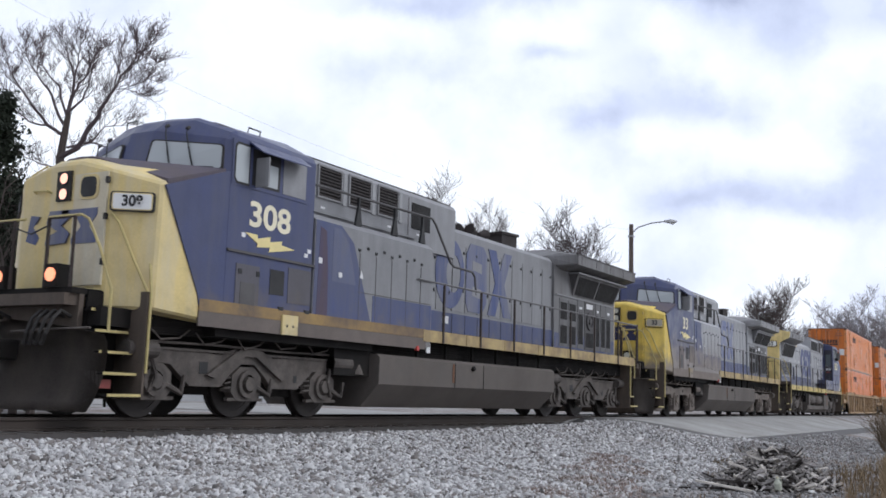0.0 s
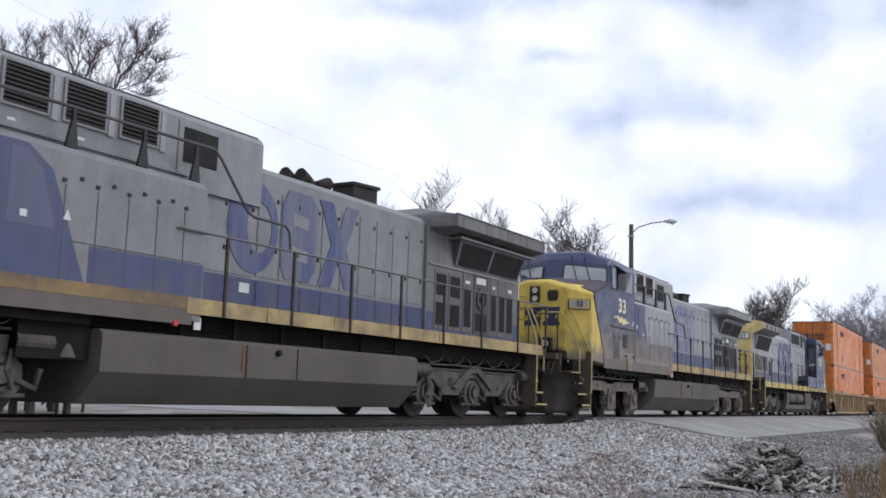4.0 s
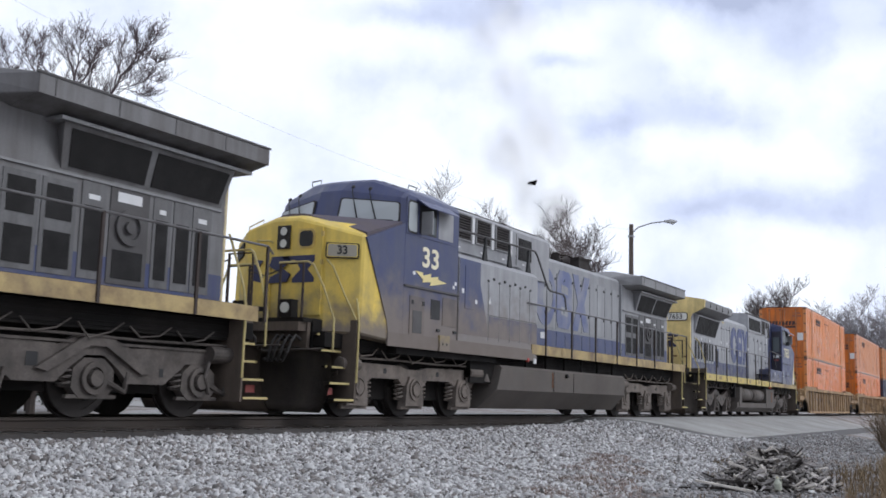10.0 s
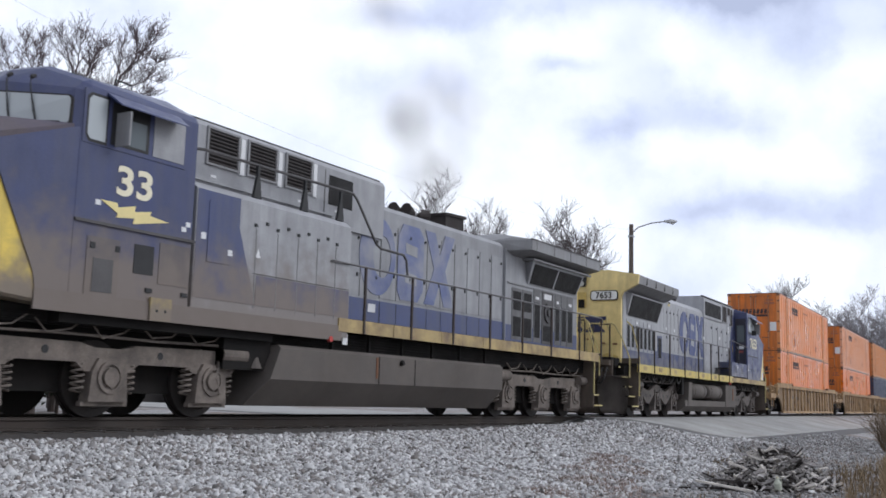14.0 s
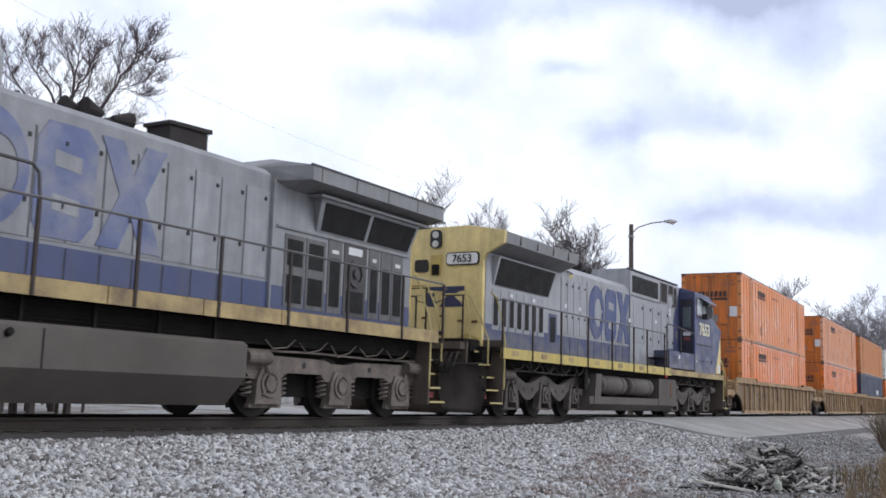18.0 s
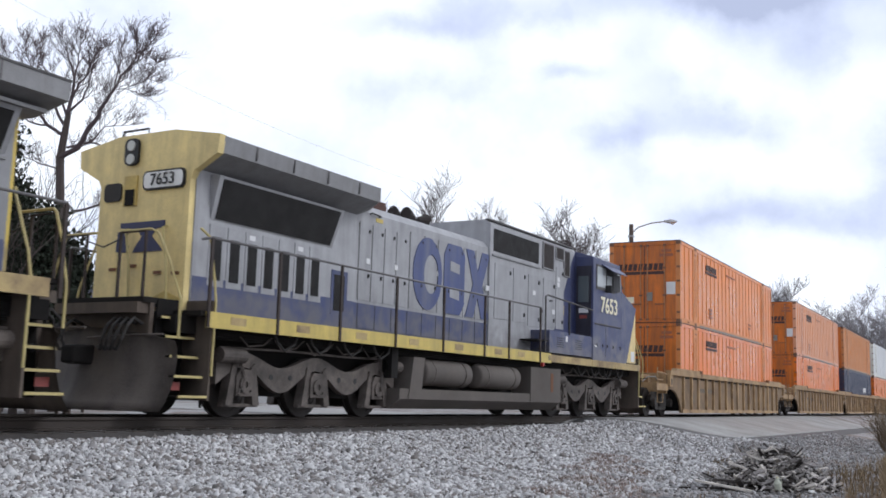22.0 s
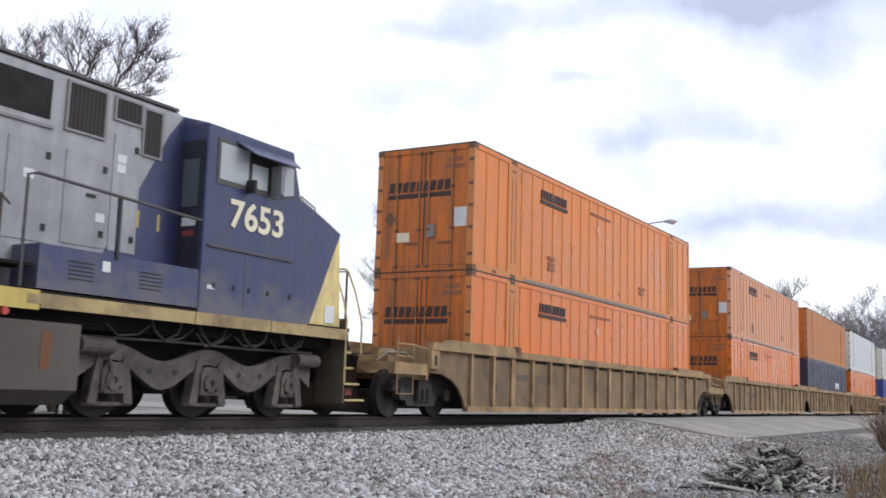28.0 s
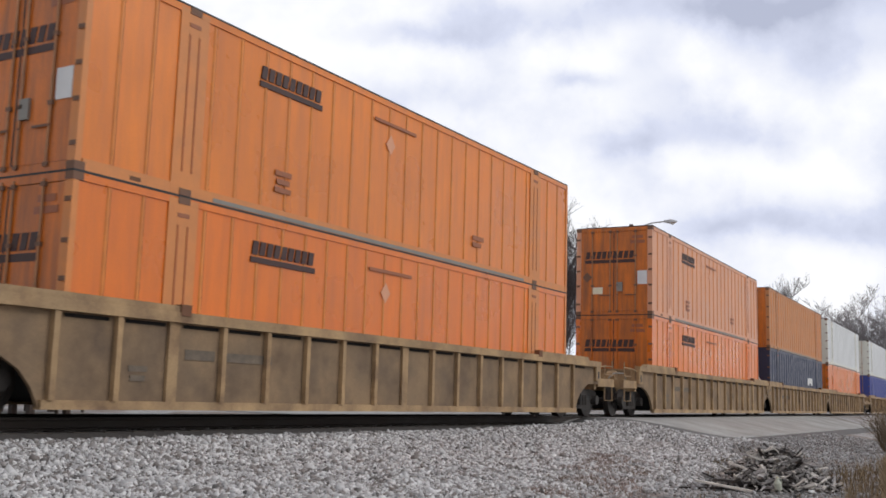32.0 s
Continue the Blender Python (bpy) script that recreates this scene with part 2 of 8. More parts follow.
def ring(cx, cy, cz, r0, r1, y0, y1, n=24, bm=None):
    """A flat ring round the y axis."""
    bm = bm or bmesh.new()
    vs = []
    for k in range(n):
        a = k * math.tau / n
        c, s = math.cos(a), math.sin(a)
        vs.append([bm.verts.new((cx + r * c, cy + y, cz + r * s)) for r, y in ((r0, y0), (r1, y0), (r1, y1), (r0, y1))])
    for k in range(n):
        a, b = vs[k], vs[(k + 1) % n]
        for i in range(4):
            bm.faces.new((a[i], b[i], b[(i + 1) % 4], a[(i + 1) % 4]))
    return bm


def lettering(name, text, size, m, material, parent, depth=0.006, squeeze=1.0, thick=0.0):
    """Painted characters, turned into a thin mesh."""
    cu = bpy.data.curves.new(name, "FONT")
    cu.body, cu.size, cu.extrude, cu.offset = text, size, depth, thick
    cu.align_x, cu.align_y = "CENTER", "CENTER"
    tmp = new(name, cu)
    me = bpy.data.meshes.new_from_object(tmp.evaluated_get(bpy.context.evaluated_depsgraph_get()))
    bpy.data.objects.remove(tmp)
    bpy.data.curves.remove(cu)
    me.materials.clear()
    me.materials.append(material)
    ob = new(name, me)
    ob.parent = parent
    ob.matrix_basis = m @ Matrix.Diagonal((squeeze, 1, 1, 1))
    return ob


SIDE = pose(0, 0, 0, 90, 0, 0)     # upright on the near side, read from -y
# ---- the cloudy sky that the view looks into: a far bowl that drifts slowly ----
LEVEL = FORWARD.cross(Vector((0, 0, 1))).normalized()
RIGHT = LEVEL * math.cos(radians(VIEW_LEAN)) + LEVEL.cross(FORWARD) * math.sin(radians(VIEW_LEAN))
UPWARD = RIGHT.cross(FORWARD)


def sky_bowl():
    m = bpy.data.materials.new("drifting cloud")
    m.use_nodes = True
    n, l = m.node_tree.nodes, m.node_tree.links
    n.clear()
    out, em, co = n.new("ShaderNodeOutputMaterial"), n.new("ShaderNodeEmission"), n.new("ShaderNodeTexCoord")

    def math2(op, a, b=None):
        k = n.new("ShaderNodeMath")
        k.operation = op
        for i, v in enumerate((a, b)):
            if v is None:
                continue
            if isinstance(v, (int, float)):
                k.inputs[i].default_value = v
            else:
                l.new(v, k.inputs[i])
        return k.outputs[0]

    def dot(v):
        k = n.new("ShaderNodeVectorMath")
        k.operation = "DOT_PRODUCT"
        l.new(co.outputs["Object"], k.inputs[0])
        k.inputs[1].default_value = v
        return k.outputs["Value"]
    f = dot(FORWARD)
    cx, cy = math2("DIVIDE", dot(RIGHT), f), math2("DIVIDE", dot(UPWARD), f)
    comb = n.new("ShaderNodeCombineXYZ")
    l.new(cx, comb.inputs[0])
    l.new(cy, comb.inputs[1])
    wob = n.new("ShaderNodeTexNoise")
    wob.inputs["Scale"].default_value, wob.inputs["Detail"].default_value, wob.inputs["Roughness"].default_value = 6.5, 8, 0.58
    l.new(comb.outputs[0], wob.inputs["Vector"])
    sub = n.new("ShaderNodeVectorMath")
    sub.operation = "MULTIPLY_ADD"
    l.new(wob.outputs["Color"], sub.inputs[0])
    sub.inputs[1].default_value = (0.12, 0.085, 0)
    l.new(comb.outputs[0], sub.inputs[2])
    total = None
    # grey-blue banks: across, up (in view angles), half sizes, weight
    banks = ((975, 95, 45, 18, 0.55), (1075, 55, 42, 45, 0.45), (1110, 130, 70, 30, 0.40), (1190, 190, 120, 34, 0.62), (1060, 210, 80, 16, 0.30), (1400, 345, 190, 36, 0.62), (1545, 270, 55, 80, 0.50), (1250, 355, 120, 18, 0.30),
             (720, 140, 120, 40, 0.30), (690, 8, 130, 20, 0.50), (1490, 40, 110, 45, 0.50), (1200, -40, 230, 35, 0.70), (1400, -55, 260, 50, 0.70), (560, 120, 60, 50, 0.14), (860, -20, 160, 30, 0.35), (1130, 285, 120, 16, 0.14))
    for bx, by, bw, bh, wgt in banks:
        x, y, rx, ry = (bx - 784) / 1827.5, (441 - by) / 1827.5, bw / 1827.5, bh / 1827.5
        d = n.new("ShaderNodeVectorMath")
        d.operation = "SUBTRACT"
        l.new(sub.outputs[0], d.inputs[0])
        d.inputs[1].default_value = (x + 0.060, y + 0.0425, 0)
        s = n.new("ShaderNodeVectorMath")
        s.operation = "MULTIPLY"
        l.new(d.outputs[0], s.inputs[0])
        s.inputs[1].default_value = (1 / rx, 1 / ry, 0)
        q = n.new("ShaderNodeVectorMath")
        q.operation = "DOT_PRODUCT"
        l.new(s.outputs[0], q.inputs[0])
        l.new(s.outputs[0], q.inputs[1])
        g = math2("MULTIPLY", math2("EXPONENT", math2("MULTIPLY", q.outputs["Value"], -0.8)), wgt)
        total = g if total is None else math2("ADD", total, g)
    fine = n.new("ShaderNodeTexNoise")
    fine.inputs["Scale"].default_value, fine.inputs["Detail"].default_value, fine.inputs["Roughness"].default_value = 7, 8, 0.55
    l.new(comb.outputs[0], fine.inputs["Vector"])
    soft = math2("MULTIPLY", math2("SUBTRACT", fine.outputs["Fac"], 0.44), 1.45)
    rough = math2("ADD", math2("MULTIPLY", fine.outputs["Fac"], 1.7), 0.15)
    dens = math2("ADD", math2("MULTIPLY", total, math2("MULTIPLY", rough, 0.82)), math2("MAXIMUM", soft, 0.0))
    ramp = n.new("ShaderNodeValToRGB")
    e = ramp.color_ramp.elements
    e[0].position, e[0].color = 0.0, (0.95, 0.965, 1.0, 1)
    e[1].position, e[1].color = 1.0, (0.45, 0.49, 0.63, 1)
    mid = e.new(0.45)
    mid.color = (0.66, 0.705, 0.86, 1)
    l.new(dens, ramp.inputs[0])
    l.new(ramp.outputs[0], em.inputs[0])
    em.inputs[1].default_value = 1.12
    l.new(em.outputs[0], out.inputs[0])
    verts, faces, na, ne = [], [], 25, 11
    for i in range(na):
        for j in range(ne):
            a, b = VIEW_YAW + radians(-42 + 84 * i / (na - 1)), radians(-2 + 42 * j / (ne - 1))
            verts.append((3300 * math.cos(a) * math.cos(b), 3300 * math.sin(a) * math.cos(b), 3300 * math.sin(b)))
    faces = [(i * ne + j, i * ne + j + 1, (i + 1) * ne + j + 1, (i + 1) * ne + j) for i in range(na - 1) for j in range(ne - 1)]
    ob = raw("sky_backdrop", verts, faces, m, smooth=True)
    ob.matrix_basis = Matrix.Translation(EYE)
    return tagged(ob, "bright white overcast sky with blue-grey cloud banks", "sky", kind="structure")


SKY = sky_bowl()
# ---- the line: where the track runs, and how the train moves on it ----
TRACK_Y = 12.17
BEND, BEND_LENGTH = 0.0022, 7.0


def track(x):
    """Sideways place and direction of the track's middle at x: straight, then a slight bend to the left."""
    d = x - 30.0
    if d <= 0:
        return TRACK_Y, 0.0
    if d < BEND_LENGTH:
        return TRACK_Y + BEND * d * d, 2 * BEND * d
    return TRACK_Y + BEND * BEND_LENGTH ** 2 + 2 * BEND * BEND_LENGTH * (d - BEND_LENGTH), 2 * BEND * BEND_LENGTH


def lerp(a, b, k):
    return a + (b - a) * k


def ease(a, b, x):
    k = min(1.0, max(0.0, (x - a) / (b - a)))
    return k * k * (3 - 2 * k)


def ground_z(x, y):
    """The lie of the land: ballast shoulder, the slope to the verge, and the road ramp at the crossing."""
    c = track(x)[0]
    d = y - c
    if d > 0:
        z = lerp(-0.20, -0.42, ease(1.7, 3.6, d)) + 0.06 * ease(8, 40, d)
        road = lerp(-0.05, -0.30, ease(2.2, 9, d))
    else:
        z = lerp(-0.185, lerp(-0.29, -0.20, ease(17.0, 26.0, x)), ease(1.28, 1.50, -d))
        z = lerp(z, -0.62, ease(1.45, 3.7, -d))
        z = lerp(z, -0.88, ease(3.4, 8.0, -d))
        road = lerp(-0.05, -0.52, ease(1.6, 4.6, -d))
        road = lerp(road, -0.88, ease(4.6, 8.5, -d))
    k = ease(25.6, 27.4, x + 0.25 * max(0, -d - 1.5)) * (1 - ease(120, 160, x))
    return lerp(z, road, k)


# ---- ground ----
def ground_material():
    m, n, l, p = node_mat("gravel, dirt and dead grass")
    geo = n.new("ShaderNodeNewGeometry")
    vo = n.new("ShaderNodeTexVoronoi")
    vo.inputs["Scale"].default_value = 17
    no = n.new("ShaderNodeTexNoise")
    no.inputs["Scale"].default_value, no.inputs["Detail"].default_value = 0.55, 6
    fi = n.new("ShaderNodeTexNoise")
    fi.inputs["Scale"].default_value, fi.inputs["Detail"].default_value = 30, 4
    for t in (vo, no, fi):
        l.new(geo.outputs["Position"], t.inputs["Vector"])
    stone = n.new("ShaderNodeValToRGB")
    stone.color_ramp.elements[0].color, stone.color_ramp.elements[1].color = (0.16, 0.155, 0.15, 1), (0.46, 0.45, 0.44, 1)
    l.new(vo.outputs["Color"], stone.inputs[0])
    dirt = n.new("ShaderNodeMix")
    dirt.data_type = "RGBA"
    dirt.inputs["B"].default_value = (0.17, 0.125, 0.10, 1)
    mr = n.new("ShaderNodeMapRange")
    mr.inputs[1].default_value, mr.inputs[2].default_value, mr.inputs[3].default_value, mr.inputs[4].default_value = 0.42, 0.60, 0.0, 0.8
    l.new(no.outputs["Fac"], mr.inputs[0])
    l.new(mr.outputs[0], dirt.inputs["Factor"])
    l.new(stone.outputs[0], dirt.inputs["A"])
    l.new(dirt.outputs["Result"], p.inputs["Base Color"])
    p.inputs["Roughness"].default_value = 0.95
    b = n.new("ShaderNodeBump")
    b.inputs["Strength"].default_value, b.inputs["Distance"].default_value = 0.6, 0.03
    l.new(fi.outputs["Fac"], b.inputs["Height"])
    l.new(b.outputs[0], p.inputs["Normal"])
    return m


M_GROUND = ground_material()
M_ROAD = surf("pale worn concrete", (0.33, 0.325, 0.31), 0.85, vary=0.25, scale=0.5, fine=12, dirt=(0.19, 0.175, 0.155), dirt_amount=0.75, dirt_scale=0.6)
M_ASPHALT = surf("old grey asphalt", (0.105, 0.10, 0.097), 0.9, vary=0.25, scale=0.8, fine=25)
M_RAIL = surf("rusty brown rail side", (0.040, 0.030, 0.024), 0.75, vary=0.3, scale=2)
M_TIE = surf("creosoted timber", (0.055, 0.045, 0.038), 0.9, vary=0.3, scale=6)


def grid_sheet(name, xs, ys, height, material):
    verts = [(x, y, height(x, y)) for x in xs for y in ys]
    k = len(ys)
    faces = [(i * k + j, (i + 1) * k + j, (i + 1) * k + j + 1, i * k + j + 1) for i in range(len(xs) - 1) for j in range(k - 1)]
    return raw(name, verts, faces, material, smooth=True)


gx = [-1500, -400, -120, -40, -15] + [-8 + 1.0 * i for i in range(70)] + [66 + 6 * i for i in range(20)] + [200, 260, 400, 800, 1600, 2800]
gy = [-1500, -400, -120, -40, -15, -6, -2, 0, 2] + [3 + 0.35 * i for i in range(40)] + [17.5 + 1.5 * i for i in range(16)] + [46, 60, 90, 140, 240, 500, 1000, 2000]
tagged(grid_sheet("ground", gx, gy, ground_z, M_GROUND), "pale grey gravel and dirt ground beside the track", "ground", kind="structure")


# dark grit sheet below the stones; shade in their gaps is put into its colour
bed = grid_sheet("gravel_bed", [2 + 0.5 * i for i in range(49)], [6.0 + 0.3 * i for i in range(15)] + [10.35 + 0.1 * i for i in range(10)] + [11.33], lambda x, y: ground_z(x, y) + 0.006, surf("dark grit with shade between stones painted in", (0.052, 0.046, 0.042), 0.95, vary=0.4, scale=8, fine=60))
tagged(bed, "dark grit sheet that paints in the shade between ballast stones", "gravel", kind="structure")


def rail_piece(off, name):
    """One rail, its profile drawn along the line."""
    prof = [(-0.075, -0.17), (0.075, -0.17), (0.075, -0.155), (0.012, -0.135), (0.012, -0.045), (0.036, -0.036), (0.036, 0.0), (-0.036, 0.0), (-0.036, -0.036), (-0.012, -0.045), (-0.012, -0.135), (-0.075, -0.155)]
    verts, faces, k = [], [], len(prof)
    xs = [-60, -20, 0, 8, 15] + [15 + 3 * i for i in range(1, 16)] + [70, 100, 140, 200, 300]
    for x in xs:
        c, s = track(x)
        a = math.atan(s)
        for y, z in prof:
            verts.append((x - math.sin(a) * (off + y), c + math.cos(a) * (off + y), z))
    for i in range(len(xs) - 1):
        for j in range(k):
            faces.append((i * k + j, i * k + (j + 1) % k, (i + 1) * k + (j + 1) % k, (i + 1) * k + j))
    return tagged(raw(name, verts, faces, M_RAIL), "dark rusty steel running rail on timber sleepers", "rail", "rails of the track", "structure")


rail_piece(-0.753, "rail")
rail_piece(0.753, "rail")
# ---- sleepers, ballast stones, the crossing ----
sl = part("sleeper", box(-0.11, 0.11, -1.28, 1.28, -0.36, -0.172), M_TIE, None, bevel=0.01)
tagged(sl, "dark creosoted timber sleeper bedded in ballast", "sleeper", "sleepers of the track")
sl.matrix_basis = pose(2.0, track(2.0)[0], 0)
for i in range(1, 46):
    x = 2.0 + 0.53 * i
    y, s = track(x)
    copy_thing(sl, pose(x, y, 0, 0, 0, math.degrees(math.atan(s)) + random.uniform(-1, 1)))


def stone_material(name, lo, hi, warm):
    m, n, l, p = node_mat(name)
    g = n.new("ShaderNodeNewGeometry")
    r = n.new("ShaderNodeValToRGB")
    e = r.color_ramp.elements
    e[0].position, e[0].color = 0.0, (lo, lo * 0.97, lo * 0.95, 1)
    e[1].position, e[1].color = 1.0, (hi, hi * 0.985, hi * 0.97, 1)
    k = e.new(0.45)
    k.color = ((lo + hi) * 0.5, (lo + hi) * 0.49, (lo + hi) * 0.485, 1)
    w = e.new(0.12)
    w.color = (warm, warm * 0.88, warm * 0.80, 1)
    l.new(g.outputs["Random Per Island"], r.inputs[0])
    no = n.new("ShaderNodeTexNoise")
    no.inputs["Scale"].default_value, no.inputs["Detail"].default_value = 45, 4
    l.new(g.outputs["Position"], no.inputs["Vector"])
    mr = n.new("ShaderNodeMapRange")
    mr.inputs[3].default_value, mr.inputs[4].default_value = 0.72, 1.25
    l.new(no.outputs["Fac"], mr.inputs[0])
    sc = n.new("ShaderNodeVectorMath")
    sc.operation = "SCALE"
    l.new(r.outputs[0], sc.inputs[0])
    l.new(mr.outputs[0], sc.inputs["Scale"])
    l.new(sc.outputs[0], p.inputs["Base Color"])
    p.inputs["Roughness"].default_value = 0.9
    b = n.new("ShaderNodeBump")
    b.inputs["Strength"].default_value, b.inputs["Distance"].default_value = 0.4, 0.01
    l.new(no.outputs["Fac"], b.inputs["Height"])
    l.new(b.outputs[0], p.inputs["Normal"])
    return m


M_STONE = stone_material("crushed limestone ballast", 0.10, 0.70, 0.22)
M_STONE_DARK = stone_material("dark old gravel", 0.06, 0.40, 0.19)


def stones(name, count, area, size, material, label, seed, keep):
    """Crushed stones strewn over the ground inside area, each a small jagged block."""
    rg = np.random.default_rng(seed)
    pts = []
    while len(pts) < count:
        x, y = rg.uniform(area[0], area[1], 4000), rg.uniform(area[2], area[3], 4000)
        ok = [(a, b) for a, b in zip(x, y) if keep(a, b, rg.random())]
        pts += ok
    pts = pts[:count]
    z = np.array([ground_z(a, b) for a, b in pts])
    base = np.array([(sx, sy, sz) for sx in (-1, 1) for sy in (-1, 1) for sz in (-1, 1)], float) * 0.5
    v = base[None] * rg.uniform(0.45, 1.25, (count, 8, 1)) + rg.normal(0, 0.10, (count, 8, 3))
    s = size * rg.lognormal(0, 0.33, (count, 1, 1)) * rg.uniform(0.7, 1.3, (count, 1, 3))
    v *= s
    q = rg.normal(size=(count, 4))
    q /= np.linalg.norm(q, axis=1, keepdims=True)
    w, a, b, c = q.T
    R = np.stack([1 - 2 * (b * b + c * c), 2 * (a * b - c * w), 2 * (a * c + b * w), 2 * (a * b + c * w), 1 - 2 * (a * a + c * c), 2 * (b * c - a * w), 2 * (a * c - b * w), 2 * (b * c + a * w), 1 - 2 * (a * a + b * b)], -1).reshape(-1, 3, 3)
    v = np.einsum("nij,nkj->nki", R, v)
    v += np.stack([np.array([p[0] for p in pts]), np.array([p[1] for p in pts]), z + size * rg.uniform(-0.15, 0.45, count)], -1)[:, None, :]
    quad = np.array([(0, 1, 3, 2), (4, 6, 7, 5), (0, 4, 5, 1), (2, 3, 7, 6), (0, 2, 6, 4), (1, 5, 7, 3)])
    f = (quad[None] + (np.arange(count) * 8)[:, None, None]).reshape(-1, 4)
    me = bpy.data.meshes.new(name)
    me.vertices.add(count * 8)
    me.vertices.foreach_set("co", v.reshape(-1).astype(np.float32))
    me.loops.add(f.size)
    me.loops.foreach_set("vertex_index", f.reshape(-1).astype(np.int32))
    me.polygons.add(len(f))
    me.polygons.foreach_set("loop_start", np.arange(0, f.size, 4, dtype=np.int32))
    me.polygons.foreach_set("loop_total", np.full(len(f), 4, dtype=np.int32))
    me.materials.append(material)
    me.update(calc_edges=True)
    me.validate()
    return tagged(new(name, me), label, "gravel", kind="stuff")


def in_wedge(x, y):
    return 0.11 * x < y < 1.62 * x + 1.0


def road_edge(y):
    """Where the concrete of the crossing begins along the track."""
    return 27.3 + 0.95 * max(0.0, 11.0 - y)


stones("ballast", 112000, (3.0, 30.0, 4.2, 10.74), 0.036, M_STONE, "pale crushed limestone ballast beside the rails", 3, lambda x, y, r: in_wedge(x, y) and x < road_edge(y) - 1.1 and y > 4.5 + 0.13 * max(0, x - 11) + 0.9 * noise.noise(Vector((x * 0.6, y * 0.8, 0))) and r < min(1, (y - 3.9) / 2.4) * (1.0 if x < 18 else 0.6))
stones("ballast", 6000, (6.0, 27.0, 11.45, 12.85), 0.042, M_STONE, "pale ballast between the rails", 4, lambda x, y, r: True)
stones("old_gravel", 16000, (8.0, 42.0, 2.2, 8.0), 0.034, M_STONE_DARK, "dark dirty gravel on the verge", 5, lambda x, y, r: in_wedge(x, y) and (x > 13 or y > 4.5) and not (x > road_edge(y) and y > 7.3) and r < 0.7)


def road_sheet(name, xs, ys, inside, material, label, lift):
    verts, faces = [], []
    for x in xs:
        for t in ys:
            a, b = inside(x, t)
            verts.append((a, b, ground_z(a, b) + lift))
    k = len(ys)
    faces = [(i * k + j, (i + 1) * k + j, (i + 1) * k + j + 1, i * k + j + 1) for i in range(len(xs) - 1) for j in range(k - 1)]
    ob = raw(name, verts, faces, material, smooth=True)
    md = ob.modifiers.new("thickness", "SOLIDIFY")
    md.thickness, md.offset = 0.03, -1
    return tagged(ob, label, "road", kind="structure")


steps10 = [i / 10 for i in range(11)]
along = [i / 40 for i in range(41)]


def near_apron(s, t):
    y = lerp(7.7, track(40)[0] - 0.86 - 0.35, t)
    x = lerp(road_edge(y), 62.0, s ** 1.6)
    c = track(x)[0]
    return x, lerp(7.7 + (c - TRACK_Y) * 0.6, c - 0.90, t)


road_sheet("road", along, steps10, near_apron, M_ROAD, "pale worn concrete apron of the level crossing", 0.022)
road_sheet("road", steps10, steps10, lambda s, t: (lerp(27.6, 36.5, s), lerp(track(lerp(27.6, 36.5, s))[0] - 0.66, track(lerp(27.6, 36.5, s))[0] + 0.66, t)), M_ROAD, "concrete panels between the rails of the crossing", 0.022)
road_sheet("road", steps10, along, lambda s, t: (lerp(26.0, 37.0, s) + 6 * t, lerp(track(lerp(26.0, 37.0, s))[0] + 0.9, 46.0, t)), M_ROAD, "pale road beyond the level crossing", 0.022)
road_sheet("pavement", along, steps10, lambda s, t: (lerp(road_edge(7.7 - 1.0 * (1 - t)) - 0.4, 120.0, s ** 2.2), lerp(6.7, 7.72, t) + (track(lerp(30, 120.0, s ** 2.2))[0] - TRACK_Y) * 0.6), M_ASPHALT, "cracked dark asphalt edge of the crossing", 0.014)
road_sheet("pavement", steps10, steps10, lambda s, t: (road_edge(lerp(7.2, 11.2, t)) - lerp(1.15, -0.02, s), lerp(7.2, 11.2, t)), M_ASPHALT, "dark asphalt ramp beside the crossing", 0.016)
M_SLAT = surf("dark brown louvre slats", (0.040, 0.032, 0.030), 0.7, vary=0.3)

# ---- locomotives: x = 0 at the coupler that leads, the near side at -y ----
WHEELS = []     # wheelsets with the thing they run under and their radius, for the run
RIDERS = []     # things that ride the track: object, its zero on the train, its middle


def hull(points):
    bm = bmesh.new()
    for p in points:
        bm.verts.new(p)
    bmesh.ops.convex_hull(bm, input=bm.verts)
    return bm


def panel(name, corners, u0, u1, v0, v1, material, parent, label="", lift=0.0, thick=0.02, bevel=0.0):
    """A plate on a flat facet given by four corners (bottom left, bottom right, top right, top left), raised by lift."""
    a, b, c, d = [Vector(q) for q in corners]
    nrm = (b - a).cross(d - a).normalized()
    at = lambda u, v: (a * (1 - u) + b * u) * (1 - v) + (d * (1 - u) + c * u) * v
    bm = bmesh.new()
    lo = [bm.verts.new(at(u, v) + nrm * (lift - 0.02)) for u, v in ((u0, v0), (u1, v0), (u1, v1), (u0, v1))]
    hi = [bm.verts.new(q.co + nrm * (thick + 0.02)) for q in lo]
    bm.faces.new(lo[::-1])
    bm.faces.new(hi)
    for i in range(4):
        bm.faces.new((lo[i], lo[(i + 1) % 4], hi[(i + 1) % 4], hi[i]))
    return part(name, bm, material, parent, label, bevel)


